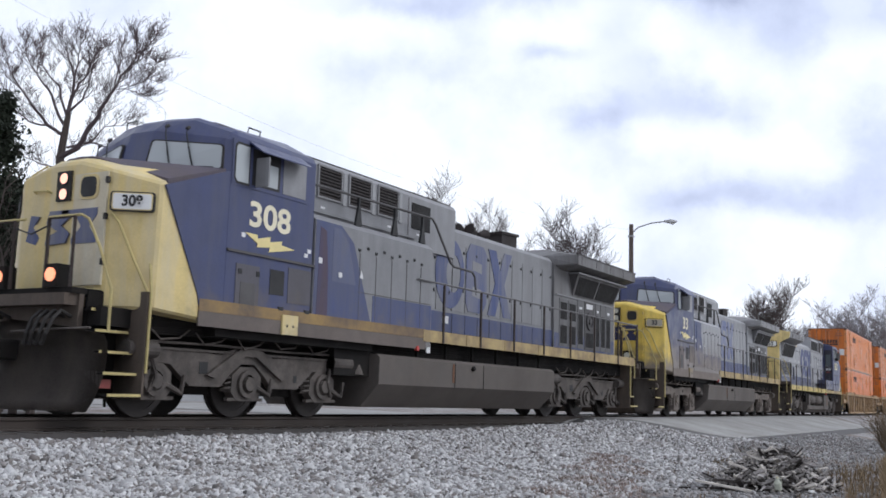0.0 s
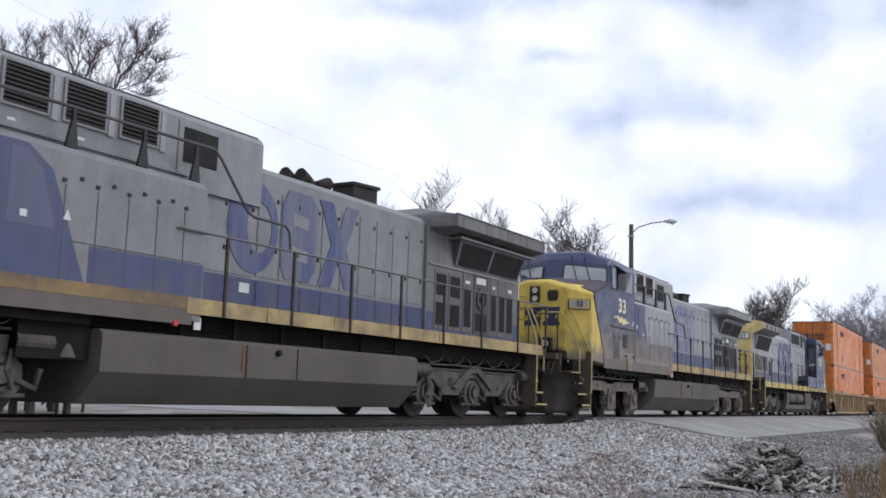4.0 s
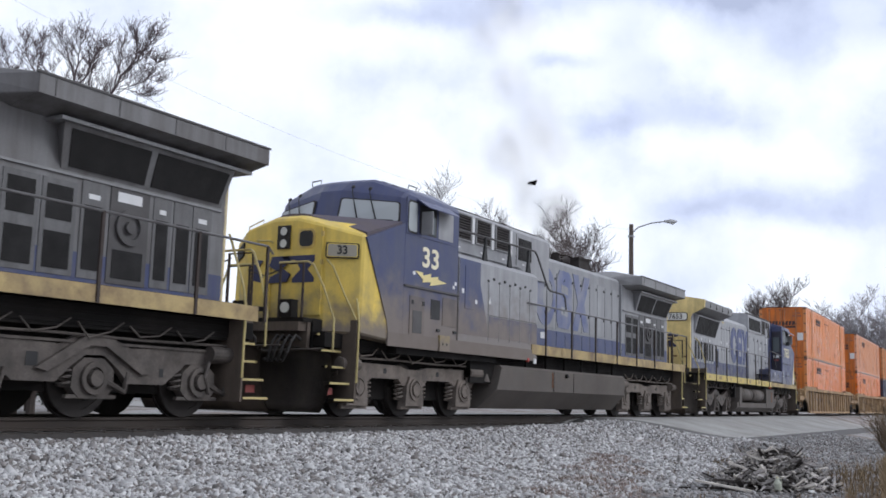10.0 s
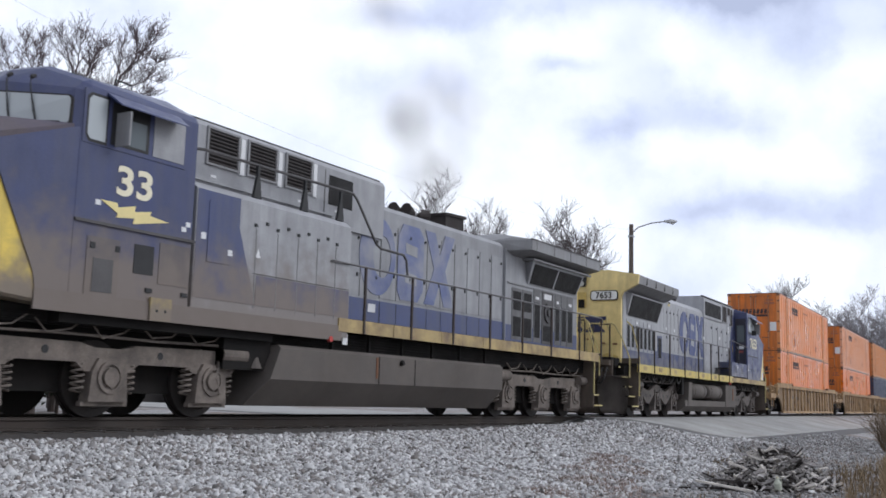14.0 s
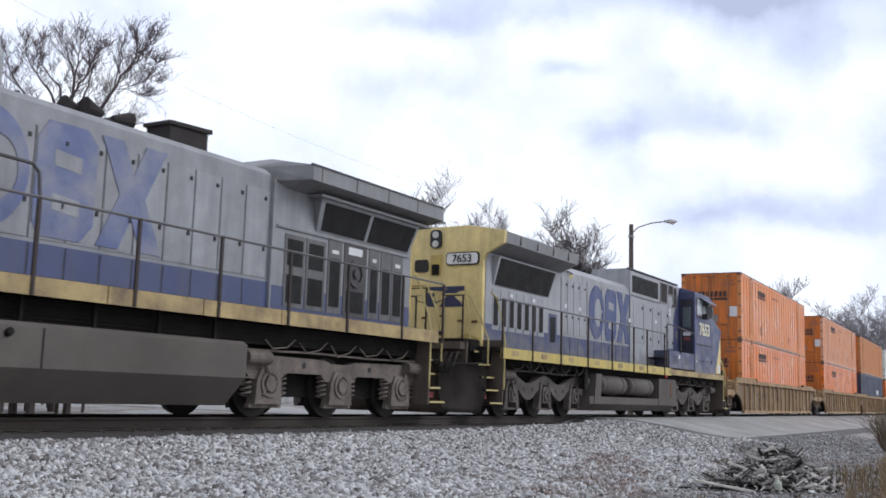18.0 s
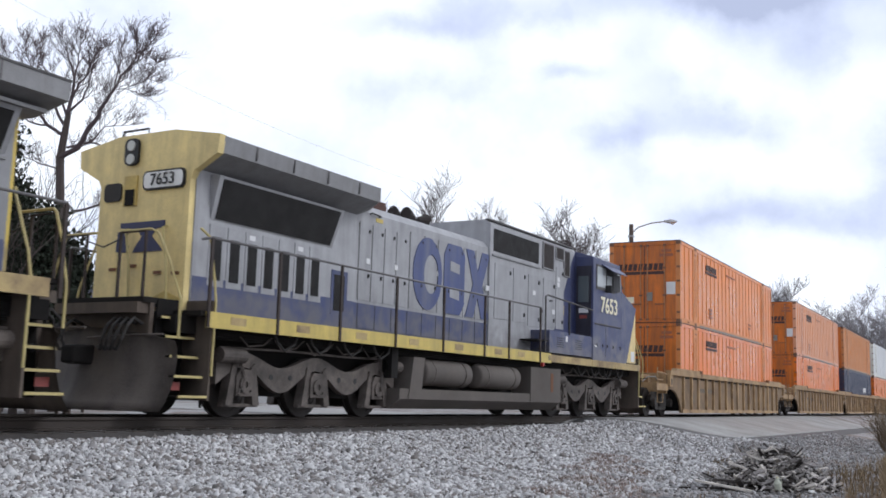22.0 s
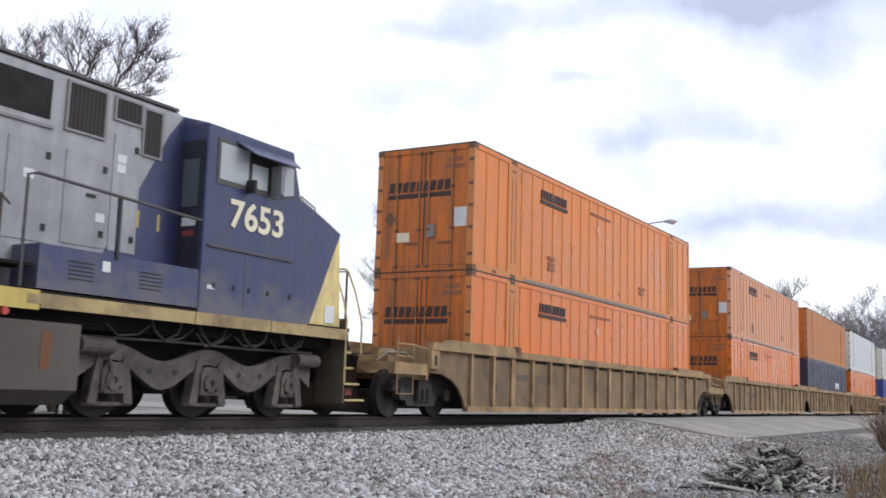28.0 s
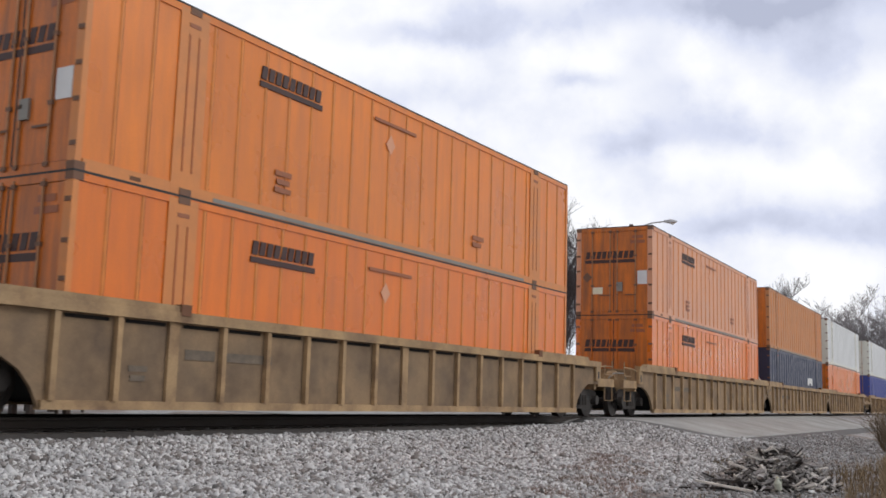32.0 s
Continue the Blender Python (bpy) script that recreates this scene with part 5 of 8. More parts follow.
    plate("belt_ledge", rect(16.4, 20.6, 3.20, 3.235), 1.0, M_GREY2, rad, proud=0.03)
    plate("hood_stripe", rect(16.34, 20.70, 1.77, 2.20), 1.0, BLUE if lit else BLUE, rad, proud=0.004)
    for x in (16.68, 17.28):
        d = plate("filter_door", rect(x - 0.04, x + 0.52, 1.86, 3.12), 1.0, M_FILTER, rad, proud=0.014, bevel=0.006)
        plate("filter_screen", rect(x + 0.03, x + 0.45, 1.94, 2.42), 1.014, M_MESH, d, proud=0.008)
        plate("filter_screen", rect(x + 0.03, x + 0.45, 2.58, 3.04), 1.014, M_MESH, d, proud=0.008)
    for x0_, x1_ in ((17.94, 18.24), (19.25, 19.48), (19.66, 19.92), (20.06, 20.34)):
        d = plate("filter_door", rect(x0_ - 0.06, x1_ + 0.06, 1.86, 3.20), 1.0, M_FILTER, rad, proud=0.014, bevel=0.006)
        plate("filter_screen", rect(x0_, x1_, 1.98, 2.86), 1.014, M_MESH, d, proud=0.008)
        if x0_ != 19.66:
            plate("sticker", rect(x0_ + 0.05, x1_ - 0.05, 2.95, 3.02), 1.014, M_DECAL, d, proud=0.006)
    fd = plate("fan_door", rect(18.38, 19.10, 1.84, 3.22), 1.0, M_DARKGREY, rad, "dark door with a round fan", proud=0.016, bevel=0.006)
    plate("filter_screen", rect(18.46, 19.02, 1.92, 2.32), 1.016, M_MESH, fd, proud=0.006)
    part("fan_ring", ring(18.74, -1.03, 2.66, 0.18, 0.26, -0.03, 0.02, 18), M_DARKGREY, fd)
    part("fan_hub", rod((18.74, -1.0, 2.66), (18.74, -1.07, 2.66), 0.09, 10), M_DARKGREY, fd)
    plate("sticker", rect(18.5, 18.95, 3.00, 3.14), 1.016, M_DECAL, fd, proud=0.006)
    part("rear_wall", box(20.70, 20.76, -1.0, 1.0, 1.75, 3.9), YEL, L, "yellow rear end sheet")
    # walkway, sill stripe and rails
    deck = part("walkway", box(8.9, 21.2, -1.50, 1.50, 1.68, 1.745), M_UNDER, L, "narrow steel side walkway", bevel=0.006)
    for a, b in zip((8.82, 10.6, 12.4, 14.2, 16.0, 17.8, 19.6), (10.58, 12.38, 14.18, 15.98, 17.78, 19.58, 21.0)):
        part("sill_stripe", box(a, b, -1.545, -1.50, 1.50, 1.735), M_SILL, deck, "dirty yellow stripe on the sill", bevel=0.006)
    part("sill_stripe", box(5.2, 21.0, 1.50, 1.54, 1.50, 1.735), M_SILL, deck)
    long_handrail(L, [9.58, 11.2, 12.85, 14.5, 16.15, 17.8, 19.6, 21.15], 1.50, 2.71, -1, 1.55, before=1.0)
    long_handrail(L, [5.4, 8.0, 10.6, 13.2, 15.8, 18.4, 21.15], 1.50, 2.72, 1, 1.52)
    platform_end(L, 0.72, -1, M_RAIL_YEL)
    platform_end(L, 21.58, 1, M_RAIL_YEL)
    # below the deck
    fuel_tank(L, 7.35, 15.25, 0.02 if lit else 0.45)
    part("bell", rod((6.98, -1.22, 0.78), (6.98, -1.22, 1.02), 0.15, 14, 0.06), M_TANK, L, "dusty bell below the deck")
    part("air_reservoir", rod((7.0, -1.0, 0.98), (7.5, -1.0, 0.98), 0.2, 14), M_TRUCK, L)
    part("marker_light", rod((8.6, -1.5, 1.35), (8.6, -1.56, 1.35), 0.05, 10), M_RED, L)
    part("equipment_shelf", box(6.2, 7.3, -1.3, -0.6, 0.75, 1.26), M_UNDER, L, bevel=0.02)
    part("frame_bolster", box(3.0, 7.2, -1.42, 1.42, 1.22, 1.38), M_UNDER, L)
    for k in range(6):
        x = 8.9 + k * 1.15
        part("hanger", box(x, x + 0.05, -1.36, -1.30, 1.15, 1.55), M_UNDER, L)
    part("white_tag", box(9.02, 9.16, -1.50, -1.48, 1.28, 1.46), M_DECAL, L)
    for cx in (4.10, 18.2):
        truck(L, cx, style, 2.0, 0.53)
    return L


def unit_paints(tag, dust_c, zl, zh, am, yellow=(0.62, 0.45, 0.11), worn=0.5, tone=1.0, fade=0.9, chalk=0.0):
    g, bl = 0.245 * tone, 0.93
    return (surf("grey paint " + tag, (g, g * 1.005, g * 1.04), 0.5, dirt=(0.13, 0.128, 0.13), dirt_amount=0.38, streak=True, dust=(dust_c, zl, zh, am * 0.8), per=0.07),
            surf("blue stripe " + tag, (0.060 * bl, 0.076 * bl, 0.175 * bl), 0.5, dirt=(0.13, 0.125, 0.14), dirt_amount=0.5, streak=True, dust=(dust_c, zl, zh, am)),
            surf("cab blue " + tag, (0.050 * bl, 0.062 * bl, 0.150 * bl), 0.42, dirt=(0.10, 0.098, 0.115), dirt_amount=0.35, streak=True, dust=(dust_c, zl, zh, am)),
            surf("nose yellow " + tag, yellow, 0.5, dirt=(0.60, 0.54, 0.40) if tag == "lead" else (0.22, 0.165, 0.09), dirt_amount=worn, streak=True, dust=(dust_c, zl - 0.4, zh - 0.5, am)),
            surf("lower body " + tag, (0.10, 0.095, 0.11), 0.7, vary=0.2, dirt=(0.075, 0.068, 0.065), dirt_amount=0.5, dust=(dust_c, zl, zh, am)),
            surf("emblem blue " + tag, (0.060 + 0.07 * chalk, 0.080 + 0.075 * chalk, 0.20 + 0.09 * chalk), 0.55, vary=0.25, dirt=(0.22 + 0.09 * chalk, 0.22 + 0.09 * chalk, 0.24 + 0.09 * chalk), dirt_amount=fade, dirt_scale=1.1 if chalk else 0.9, streak=not chalk))


wide_cab_unit(-69.8, "308", "zig", unit_paints("lead", DUST, 1.3, 2.0, 0.4, (0.66, 0.52, 0.22), 0.6, 1.0), True, "grey and blue diesel locomotive with weathered yellow nose, lights lit")
wide_cab_unit(-47.58, "33", "slab", unit_paints("second", (0.180, 0.148, 0.126), 1.8, 2.9, 0.95, (0.72, 0.53, 0.10), 0.3, 1.3, 1.0, 1.0), False, "grey and blue diesel locomotive with bright yellow nose, dusty lower body")
def trailing_unit(u0, number, label):
    """An older wide-nosed diesel that runs with its long hood first (to -x)."""
    GREY, BLUE, CAB, YEL, LOW, LET = unit_paints("third", (0.165, 0.155, 0.155), 1.55, 2.2, 0.6, (0.78, 0.62, 0.27), 0.38, 1.45, 0.45)
    L = thing("locomotive", label, "locomotive", "locomotives of the train")
    RIDERS.append((L, u0, 10.77))
    underframe(L, 1.0, 20.6)
    # long hood end
    prof = [(-1.0, 1.60), (-1.0, 3.62), (-0.98, 4.0), (-0.5, 4.24), (0.5, 4.24), (0.98, 4.0), (1.0, 3.62), (1.0, 1.60)]
    rad = part("radiator_cabin", slab(prof, "x", 1.46, 5.75), GREY, L, "grey radiator compartment", bevel=0.01)
    end = part("end_sheet", slab([(-0.98, 1.60), (-0.98, 3.62), (-1.04, 3.74), (-1.50, 3.98), (-1.53, 4.27), (-0.6, 4.43), (0.6, 4.43), (1.53, 4.27), (1.50, 3.98), (1.04, 3.74), (0.98, 3.62), (0.98, 1.60)], "x", 1.34, 1.47), YEL, L, "yellow long-hood end", bevel=0.01)
    face = [(1.34, 1.0, 1.60), (1.34, -1.0, 1.60), (1.34, -1.0, 4.40), (1.34, 1.0, 4.40)]
    hb = facet_poly("headlight_box", face, rounded(0.285, 0.435, 0.83, 0.985, 0.05, 0.03), M_BLACK, end, "black twin headlight housing", lift=0.03, thick=0.03)
    for z in (4.02, 4.24):
        part("headlight", rod((1.285, 0.28, z), (1.262, 0.28, z), 0.085, 16), M_LENS, hb, "round unlit headlight")
    b1 = facet_poly("number_board", face, rounded(0.505, 0.945, 0.675, 0.785, 0.04, 0.03), M_BLACK, end, "white number board in a black frame", lift=0.016, thick=0.03)
    facet_poly("board_glass", face, rounded(0.518, 0.932, 0.685, 0.775, 0.035, 0.028), M_WHITE, b1, lift=0.048, thick=0.004)
    lettering("board_number", number, 0.265, pose(1.272, -0.45, 3.638, 90, 0, -90), M_BLACK, b1, 0.003, 1.0, 0.002)
    facet_poly("number_board", face, rounded(0.07, 0.26, 0.63, 0.735, 0.03, 0.03), M_HOSE, end, "dark worn number board", lift=0.012, thick=0.02)
    # no hollow is cut: a darker and a black plate paint the recess's shade
    panel("end_recess", face, 0.29, 0.43, 0.60, 0.77, M_YELLOW_OLD, end, "flat plate coloured as a shaded recess below the headlights", lift=0.006, bevel=0.004)
    panel("recess_plate", face, 0.31, 0.41, 0.60, 0.69, M_UNDER, end, lift=0.020)
    bow = [(y + 0.55, z) for y, z in [(-0.10, 3.0), (-1.06, 3.0), (-1.06, 2.90), (-0.90, 2.88), (-0.80, 2.76), (-0.98, 2.60), (-1.04, 2.52), (-0.40, 2.52), (-0.46, 2.62), (-0.58, 2.76), (-0.48, 2.89), (-0.10, 2.92)]]
    part("emblem_shape", slab(bow, "x", 1.326, 1.35), M_EMBLEM, end, "dark blue end emblem shape")
    part("emblem_shape", slab([(0.52, 2.54), (0.30, 2.52), (0.24, 2.62), (0.34, 2.74), (0.26, 2.84), (0.50, 2.86)], "x", 1.326, 1.35), M_EMBLEM, end)
    for y, z in ((-0.42, 2.18), (0.12, 2.30), (0.56, 2.26), (-0.80, 2.16)):
        part("latch", box(1.31, 1.35, y - 0.07, y + 0.07, z - 0.02, z + 0.03), M_RUST, end)
    part("end_soot", slab([(-0.30, 1.62), (-0.92, 1.62), (-0.90, 1.78), (-0.60, 1.90), (-0.34, 1.80)], "x", 1.334, 1.35), M_YELLOW_OLD, end, "grimy patch low on the end")
    for y in (-0.55, 0.25):
        part("end_grab", pipe([(1.34, y, 2.9), (1.26, y, 2.88), (1.22, y - 0.16, 2.3), (1.22, y - 0.2, 1.75)], 0.02), M_RAIL_YEL, end, "bent yellow grab iron")
    part("roof_grab", pipe([(1.5, 0.15, 4.40), (1.5, 0.15, 4.56), (1.5, 0.72, 4.56), (1.5, 0.72, 4.38)], 0.018), M_BLACK, end)
    wing = part("radiator_wing", slab([(-0.95, 3.78), (-1.50, 4.0), (-1.53, 4.26), (-0.6, 4.44), (0.6, 4.44), (1.53, 4.26), (1.50, 4.0), (0.95, 3.78)], "x", 1.46, 5.75), M_GREY2, L, "overhanging grey radiator roof wings", bevel=0.012)
    part("wing_tail", hull([(5.75, s * a, z) for s in (-1, 1) for a, z in ((0.95, 3.78), (1.53, 4.02), (1.53, 4.26), (0.6, 4.44))] + [(6.35, s * 0.9, 4.0) for s in (-1, 1)] + [(6.5, s * 0.5, 4.16) for s in (-1, 1)]), M_GREY2, wing, bevel=0.01)
    for k in range(4):
        part("wing_seam", box(2.2 + 0.95 * k, 2.22 + 0.95 * k, -1.536, -1.50, 4.03, 4.255), M_DARKGREY, wing)
    q = [(1.80, -1.0, 3.04), (5.0, -1.0, 3.04), (5.08, -1.20, 3.74), (1.76, -1.20, 3.74)]
    part("screen_ledge", hull([(1.80, -1.0, 3.04), (5.0, -1.0, 3.04), (1.76, -1.20, 3.74), (5.08, -1.20, 3.74), (1.76, -0.98, 3.76), (5.08, -0.98, 3.76)]), GREY, rad, bevel=0.005)
    panel("radiator_screen", q, 0.03, 0.97, 0.06, 0.94, M_MESH, rad, "one long black radiator screen", lift=0.006, thick=0.008)
    for i in range(7):
        x = 1.86 + 0.425 * i
        d = plate("filter_door", rect(x - 0.06, x + 0.30, 2.02, 2.98), 1.0, GREY, rad, proud=0.012, bevel=0.005)
        plate("filter_screen", rect(x, x + 0.22, 2.12, 2.80), 1.012, M_MESH, d, proud=0.008)
        if i in (2, 5):
            plate("sticker", rect(x + 0.02, x + 0.16, 2.86, 2.94), 1.012, M_DECAL, d, proud=0.005)
    d = plate("filter_door", rect(5.02, 5.52, 1.84, 2.66), 1.0, BLUE, rad, proud=0.012, bevel=0.005)
    plate("filter_screen", rect(5.10, 5.42, 1.92, 2.58), 1.012, M_MESH, d, proud=0.008)
    # engine hood
    hp = [(-0.93, 1.60), (-0.93, 3.92), (-0.80, 4.08), (-0.60, 4.14), (0.60, 4.14), (0.80, 4.08), (0.93, 3.92), (0.93, 1.60)]
    eng = part("engine_hood", slab(hp, "x", 5.75, 11.25), GREY, L, "grey engine hood with a row of doors", bevel=0.01)
    part("hood_band", slab(rect(1.48, 5.74, 1.61, 2.14), "y", -1.008, -0.96), BLUE, L, "blue stripe along the hood")
    part("hood_band", slab(rect(5.76, 13.4, 1.61, 2.14), "y", -0.945, -0.90), BLUE, L, "blue stripe along the hood")
    hood_doors(eng, 5.95, 7.70, 4, 2.20, 3.70, 0.93, GREY)
    hood_doors(eng, 7.78, 11.2, 6, 2.20, 3.78, 0.93, GREY)
    hood_doors(eng, 5.95, 11.2, 9, 1.66, 2.12, 0.945, BLUE, latch=False)
    part("grab_eye", pipe([(6.3, -0.93, 3.9), (6.3, -0.98, 3.92), (6.6, -0.98, 3.9), (6.6, -0.93, 3.88)], 0.014), M_BLACK, eng)
    plate("sticker", rect(6.5, 6.75, 3.78, 3.86), 0.93, M_YELLOW, eng, proud=0.006)
    for x in (6.2, 7.2, 8.9, 9.9):
        plate("sticker", rect(x, x + 0.12, 2.9 + 0.1 * (x % 1), 3.0 + 0.1 * (x % 1)), 0.94, M_DECAL, eng, proud=0.010)
    mark(L, 7.9, 11.25, 2.22, 3.76, 0.945, LET, GREY)
    horn(L, 8.9, 4.18)
    st = part("exhaust_outlet", slab([(6.9, 4.10), (7.75, 4.10), (7.70, 4.40), (6.95, 4.40)], "y", -0.35, 0.35), M_RUSTSTACK, L, "low rusty exhaust stack", bevel=0.02)
    # raised equipment hood
    rp = [(-0.98, 1.60), (-0.98, 4.52), (-0.84, 4.62), (0.84, 4.62), (0.98, 4.52), (0.98, 1.60)]
    tall = part("tall_hood", slab(rp, "x", 11.25, 16.35), GREY, L, "tall grey equipment hood", bevel=0.01)
    part("roof_rim", box(11.22, 16.3, -0.94, -0.86, 4.60, 4.64), M_DARKGREY, tall)
    plate("radiator_screen", rect(11.42, 13.95, 3.88, 4.42), 0.98, M_MESH, tall, "long dark intake screen", proud=0.008)
    plate("belt_ledge", rect(11.35, 14.0, 3.76, 3.80), 0.98, M_GREY2, tall, proud=0.03)
    louvre(tall, 14.22, 14.84, 3.84, 4.47, 0.98, 9, True)
    louvre(tall, 15.04, 15.50, 4.18, 4.47, 0.98, 6, True)
    louvre(tall, 15.58, 15.90, 3.78, 4.44, 0.98, 5, True)
    for x0_, x1_, z0_, z1_ in ((11.5, 12.4, 2.3, 3.6), (12.5, 13.2, 2.3, 3.6), (13.35, 14.05, 2.25, 3.55), (14.25, 15.0, 2.3, 3.55), (15.05, 15.55, 2.3, 3.95)):
        dd = plate("cabinet_door", rect(x0_, x1_, z0_, z1_), 0.98, GREY, tall, proud=0.014, bevel=0.006)
        for z in (z0_ + 0.15, z1_ - 0.2):
            plate("latch", rect(x1_ - 0.12, x1_ - 0.06, z, z + 0.09), 0.994, M_BLACK, dd, proud=0.02)
    plate("door_handle", rect(14.62, 14.78, 2.98, 3.02), 0.994, M_BLACK, tall, proud=0.02)
    for x, z in ((15.12, 3.42), (15.12, 3.56), (13.6, 3.05), (14.8, 2.66), (11.05, 2.9)):
        plate("sticker", rect(x, x + 0.16, z, z + 0.12), 0.994, M_DECAL, tall, proud=0.006)
    for x in (15.55, 15.95):
        plate("yellow_strip", rect(x, x + 0.05, 2.70, 2.95), 0.98, M_YELLOW, tall, proud=0.006)
    plate("cab_flash", [(14.95, 2.18), (16.34, 2.18), (16.34, 4.50), (16.10, 4.20)], 0.98, CAB, tall, "blue slanting flash on the grey hood", proud=0.005)
    low = part("side_locker", box(13.55, 16.35, -1.50, -0.95, 1.60, 2.16), CAB, L, "blue low locker beside the cab", bevel=0.012)
    for x in (14.0, 15.2):
        for k in range(5):
            plate("slot", rect(x, x + 0.42, 1.76 + 0.055 * k, 1.78 + 0.055 * k), 1.50, M_BLACK, low, proud=0.004)
    plate("sticker", rect(14.55, 14.68, 1.92, 2.06), 1.50, M_DECAL, low, proud=0.006)
    stp = part("cab_step", box(12.9, 13.5, -1.48, -1.0, 1.86, 1.90), M_UNDER, L)
    # cab and nose
    pts = []
    for s in (-1, 1):
        pts += [(16.35, s * 1.525, 1.52), (16.35, s * 1.525, 4.38), (16.42, s * 0.7, 4.62), (18.20, s * 0.7, 4.60), (18.38, s * 1.525, 4.36), (18.62, s * 1.525, 3.60), (18.6, s * 1.525, 1.52)]
    cab = part("cab", hull(pts), CAB, L, "blue full-width crew cab", bevel=0.015)
    ns = []
    for s in (-1, 1):
        ns += [(18.55, s * 1.52, 1.52), (18.55, s * 1.52, 3.66), (19.80, s * 1.50, 3.22), (19.98, s * 1.45, 1.52), (20.2, s * 0.6, 1.52), (20.1, s * 0.6, 3.2), (18.55, s * 0.7, 3.80)]
    nose = part("nose", hull(ns), YEL, L, "sloping wide nose, yellow at the front", bevel=0.02)
    plate("nose_side_panel", [(18.53, 1.52), (18.98, 1.56), (19.77, 3.20), (18.53, 3.64)], 1.515, CAB, nose, proud=0.012)
    plate("sticker", rect(19.45, 19.72, 1.62, 1.92), 1.485, M_DECAL, nose, proud=0.010)
    part("nose_top_sheet", hull([(18.6, s * 1.46, 3.70) for s in (-1, 1)] + [(19.72, s * 1.44, 3.29) for s in (-1, 1)] + [(18.6, s * 0.7, 3.84) for s in (-1, 1)] + [(19.9, s * 0.6, 3.32) for s in (-1, 1)]), CAB, nose)
    part("roof_grab", pipe([(18.9, -1.3, 3.6), (18.9, -1.3, 3.74), (19.3, -1.3, 3.60), (19.3, -1.3, 3.48)], 0.014), M_DARKGREY, nose)
    win = plate("side_window", rect(16.56, 18.02, 3.50, 4.20), 1.525, M_DARKGREY, cab, "cab side window with a bright pane", proud=0.012, bevel=0.005)
    plate("pane", rect(16.62, 17.26, 3.58, 4.14), 1.537, M_WINDSCREEN, win, proud=0.004)
    plate("pane", rect(17.30, 17.98, 3.56, 4.12), 1.537, M_BLACK, win, proud=0.004)
    plate("pane", rect(17.34, 17.72, 3.58, 3.96), 1.541, M_WINDSCREEN, win, proud=0.004)
    fw_ = plate("side_window", [(18.10, 3.52), (18.44, 3.60), (18.42, 4.14), (18.10, 4.14)], 1.525, M_DARKGREY, cab, proud=0.010)
    plate("pane", [(18.14, 3.58), (18.40, 3.64), (18.38, 4.08), (18.14, 4.08)], 1.535, M_WINDSCREEN, fw_, proud=0.004)
    part("sunshade", hull([(16.95, -1.54, 4.24), (18.3, -1.54, 4.24), (17.1, -1.82, 4.04), (18.2, -1.82, 4.04), (16.95, -1.54, 4.21), (18.3, -1.54, 4.21), (17.1, -1.82, 4.02), (18.2, -1.82, 4.02)]), CAB, win, "blue awning over the cab window")
    part("mirror", box(17.22, 17.27, -1.72, -1.54, 3.46, 3.66), M_BLACK, win)
    part("wind_deflector", box(17.80, 17.86, -1.76, -1.54, 3.54, 4.0), M_GREY2, win)
    lettering("cab_number", number, 0.60, pose(17.54, -1.537, 3.08) @ SIDE, M_CREAM, cab, 0.006, 1.10, 0.013)
    plate("side_ledge", rect(16.45, 18.45, 2.53, 2.56), 1.525, M_DARKGREY, cab, proud=0.03)
    for x in (16.6, 17.05, 17.4, 17.85, 18.4):
        plate("latch", rect(x, x + 0.06, 1.92, 2.0), 1.525, M_BLACK, cab, proud=0.01)
    plate("panel_seam", rect(17.30, 17.315, 1.66, 2.52), 1.525, M_DARKGREY, cab, proud=0.004)
    plate("sticker", rect(16.5, 16.66, 1.9, 1.96), 1.525, M_DECAL, cab, proud=0.005)
    back = [(16.35, -0.98, 1.6), (16.35, -1.525, 1.6), (16.35, -1.525, 4.2), (16.35, -0.98, 4.2)]
    panel("rear_door", back, 0.10, 0.90, 0.20, 0.97, M_REAR_DOOR, cab, "dark blue rear cab door", lift=0.01, bevel=0.006)
    panel("rear_window", back, 0.22, 0.78, 0.58, 0.86, M_WINDOW, cab, lift=0.034)
    panel("sticker", back, 0.30, 0.70, 0.41, 0.445, M_DULLRED, cab, "red warning sticker", lift=0.034, thick=0.006)
    panel("sticker", back, 0.25, 0.75, 0.47, 0.52, M_DECAL, cab, lift=0.034, thick=0.006)
    # walkway and rails
    deck = part("walkway", box(1.2, 20.2, -1.50, 1.50, 1.50, 1.575), M_UNDER, L, "narrow steel side walkway", bevel=0.006)
    posts = [1.3, 2.9, 4.6, 6.4, 8.2, 10.0, 11.2, 12.9]
    for a, b in zip(posts, posts[1:] + [13.6]):
        part("sill_stripe", box(a, b - 0.02, -1.545, -1.50, 1.33, 1.57), M_YELLOW, deck, "yellow stripe on the sill", bevel=0.006)
        part("stripe_patch", box(a + 0.5, a + 0.85, -1.549, -1.54, 1.40, 1.52), M_SILL, deck)
    for a, b in ((13.6, 16.3), (16.3, 18.0), (18.0, 20.1)):
        part("sill_stripe", box(a, b - 0.02, -1.545, -1.50, 1.36, 1.54), M_SILL, deck, bevel=0.006)
    long_handrail(L, posts, 1.33, 2.66, -1, 1.55)
    long_handrail(L, [1.3, 4, 7, 10, 13, 16], 1.33, 2.66, 1, 1.52)
    part("cab_handrail", pipe([(13.3, -1.5, 1.6), (13.3, -1.5, 2.98), (13.45, -1.5, 3.02), (16.3, -1.54, 2.88)], 0.022), M_DARKGREY, L)
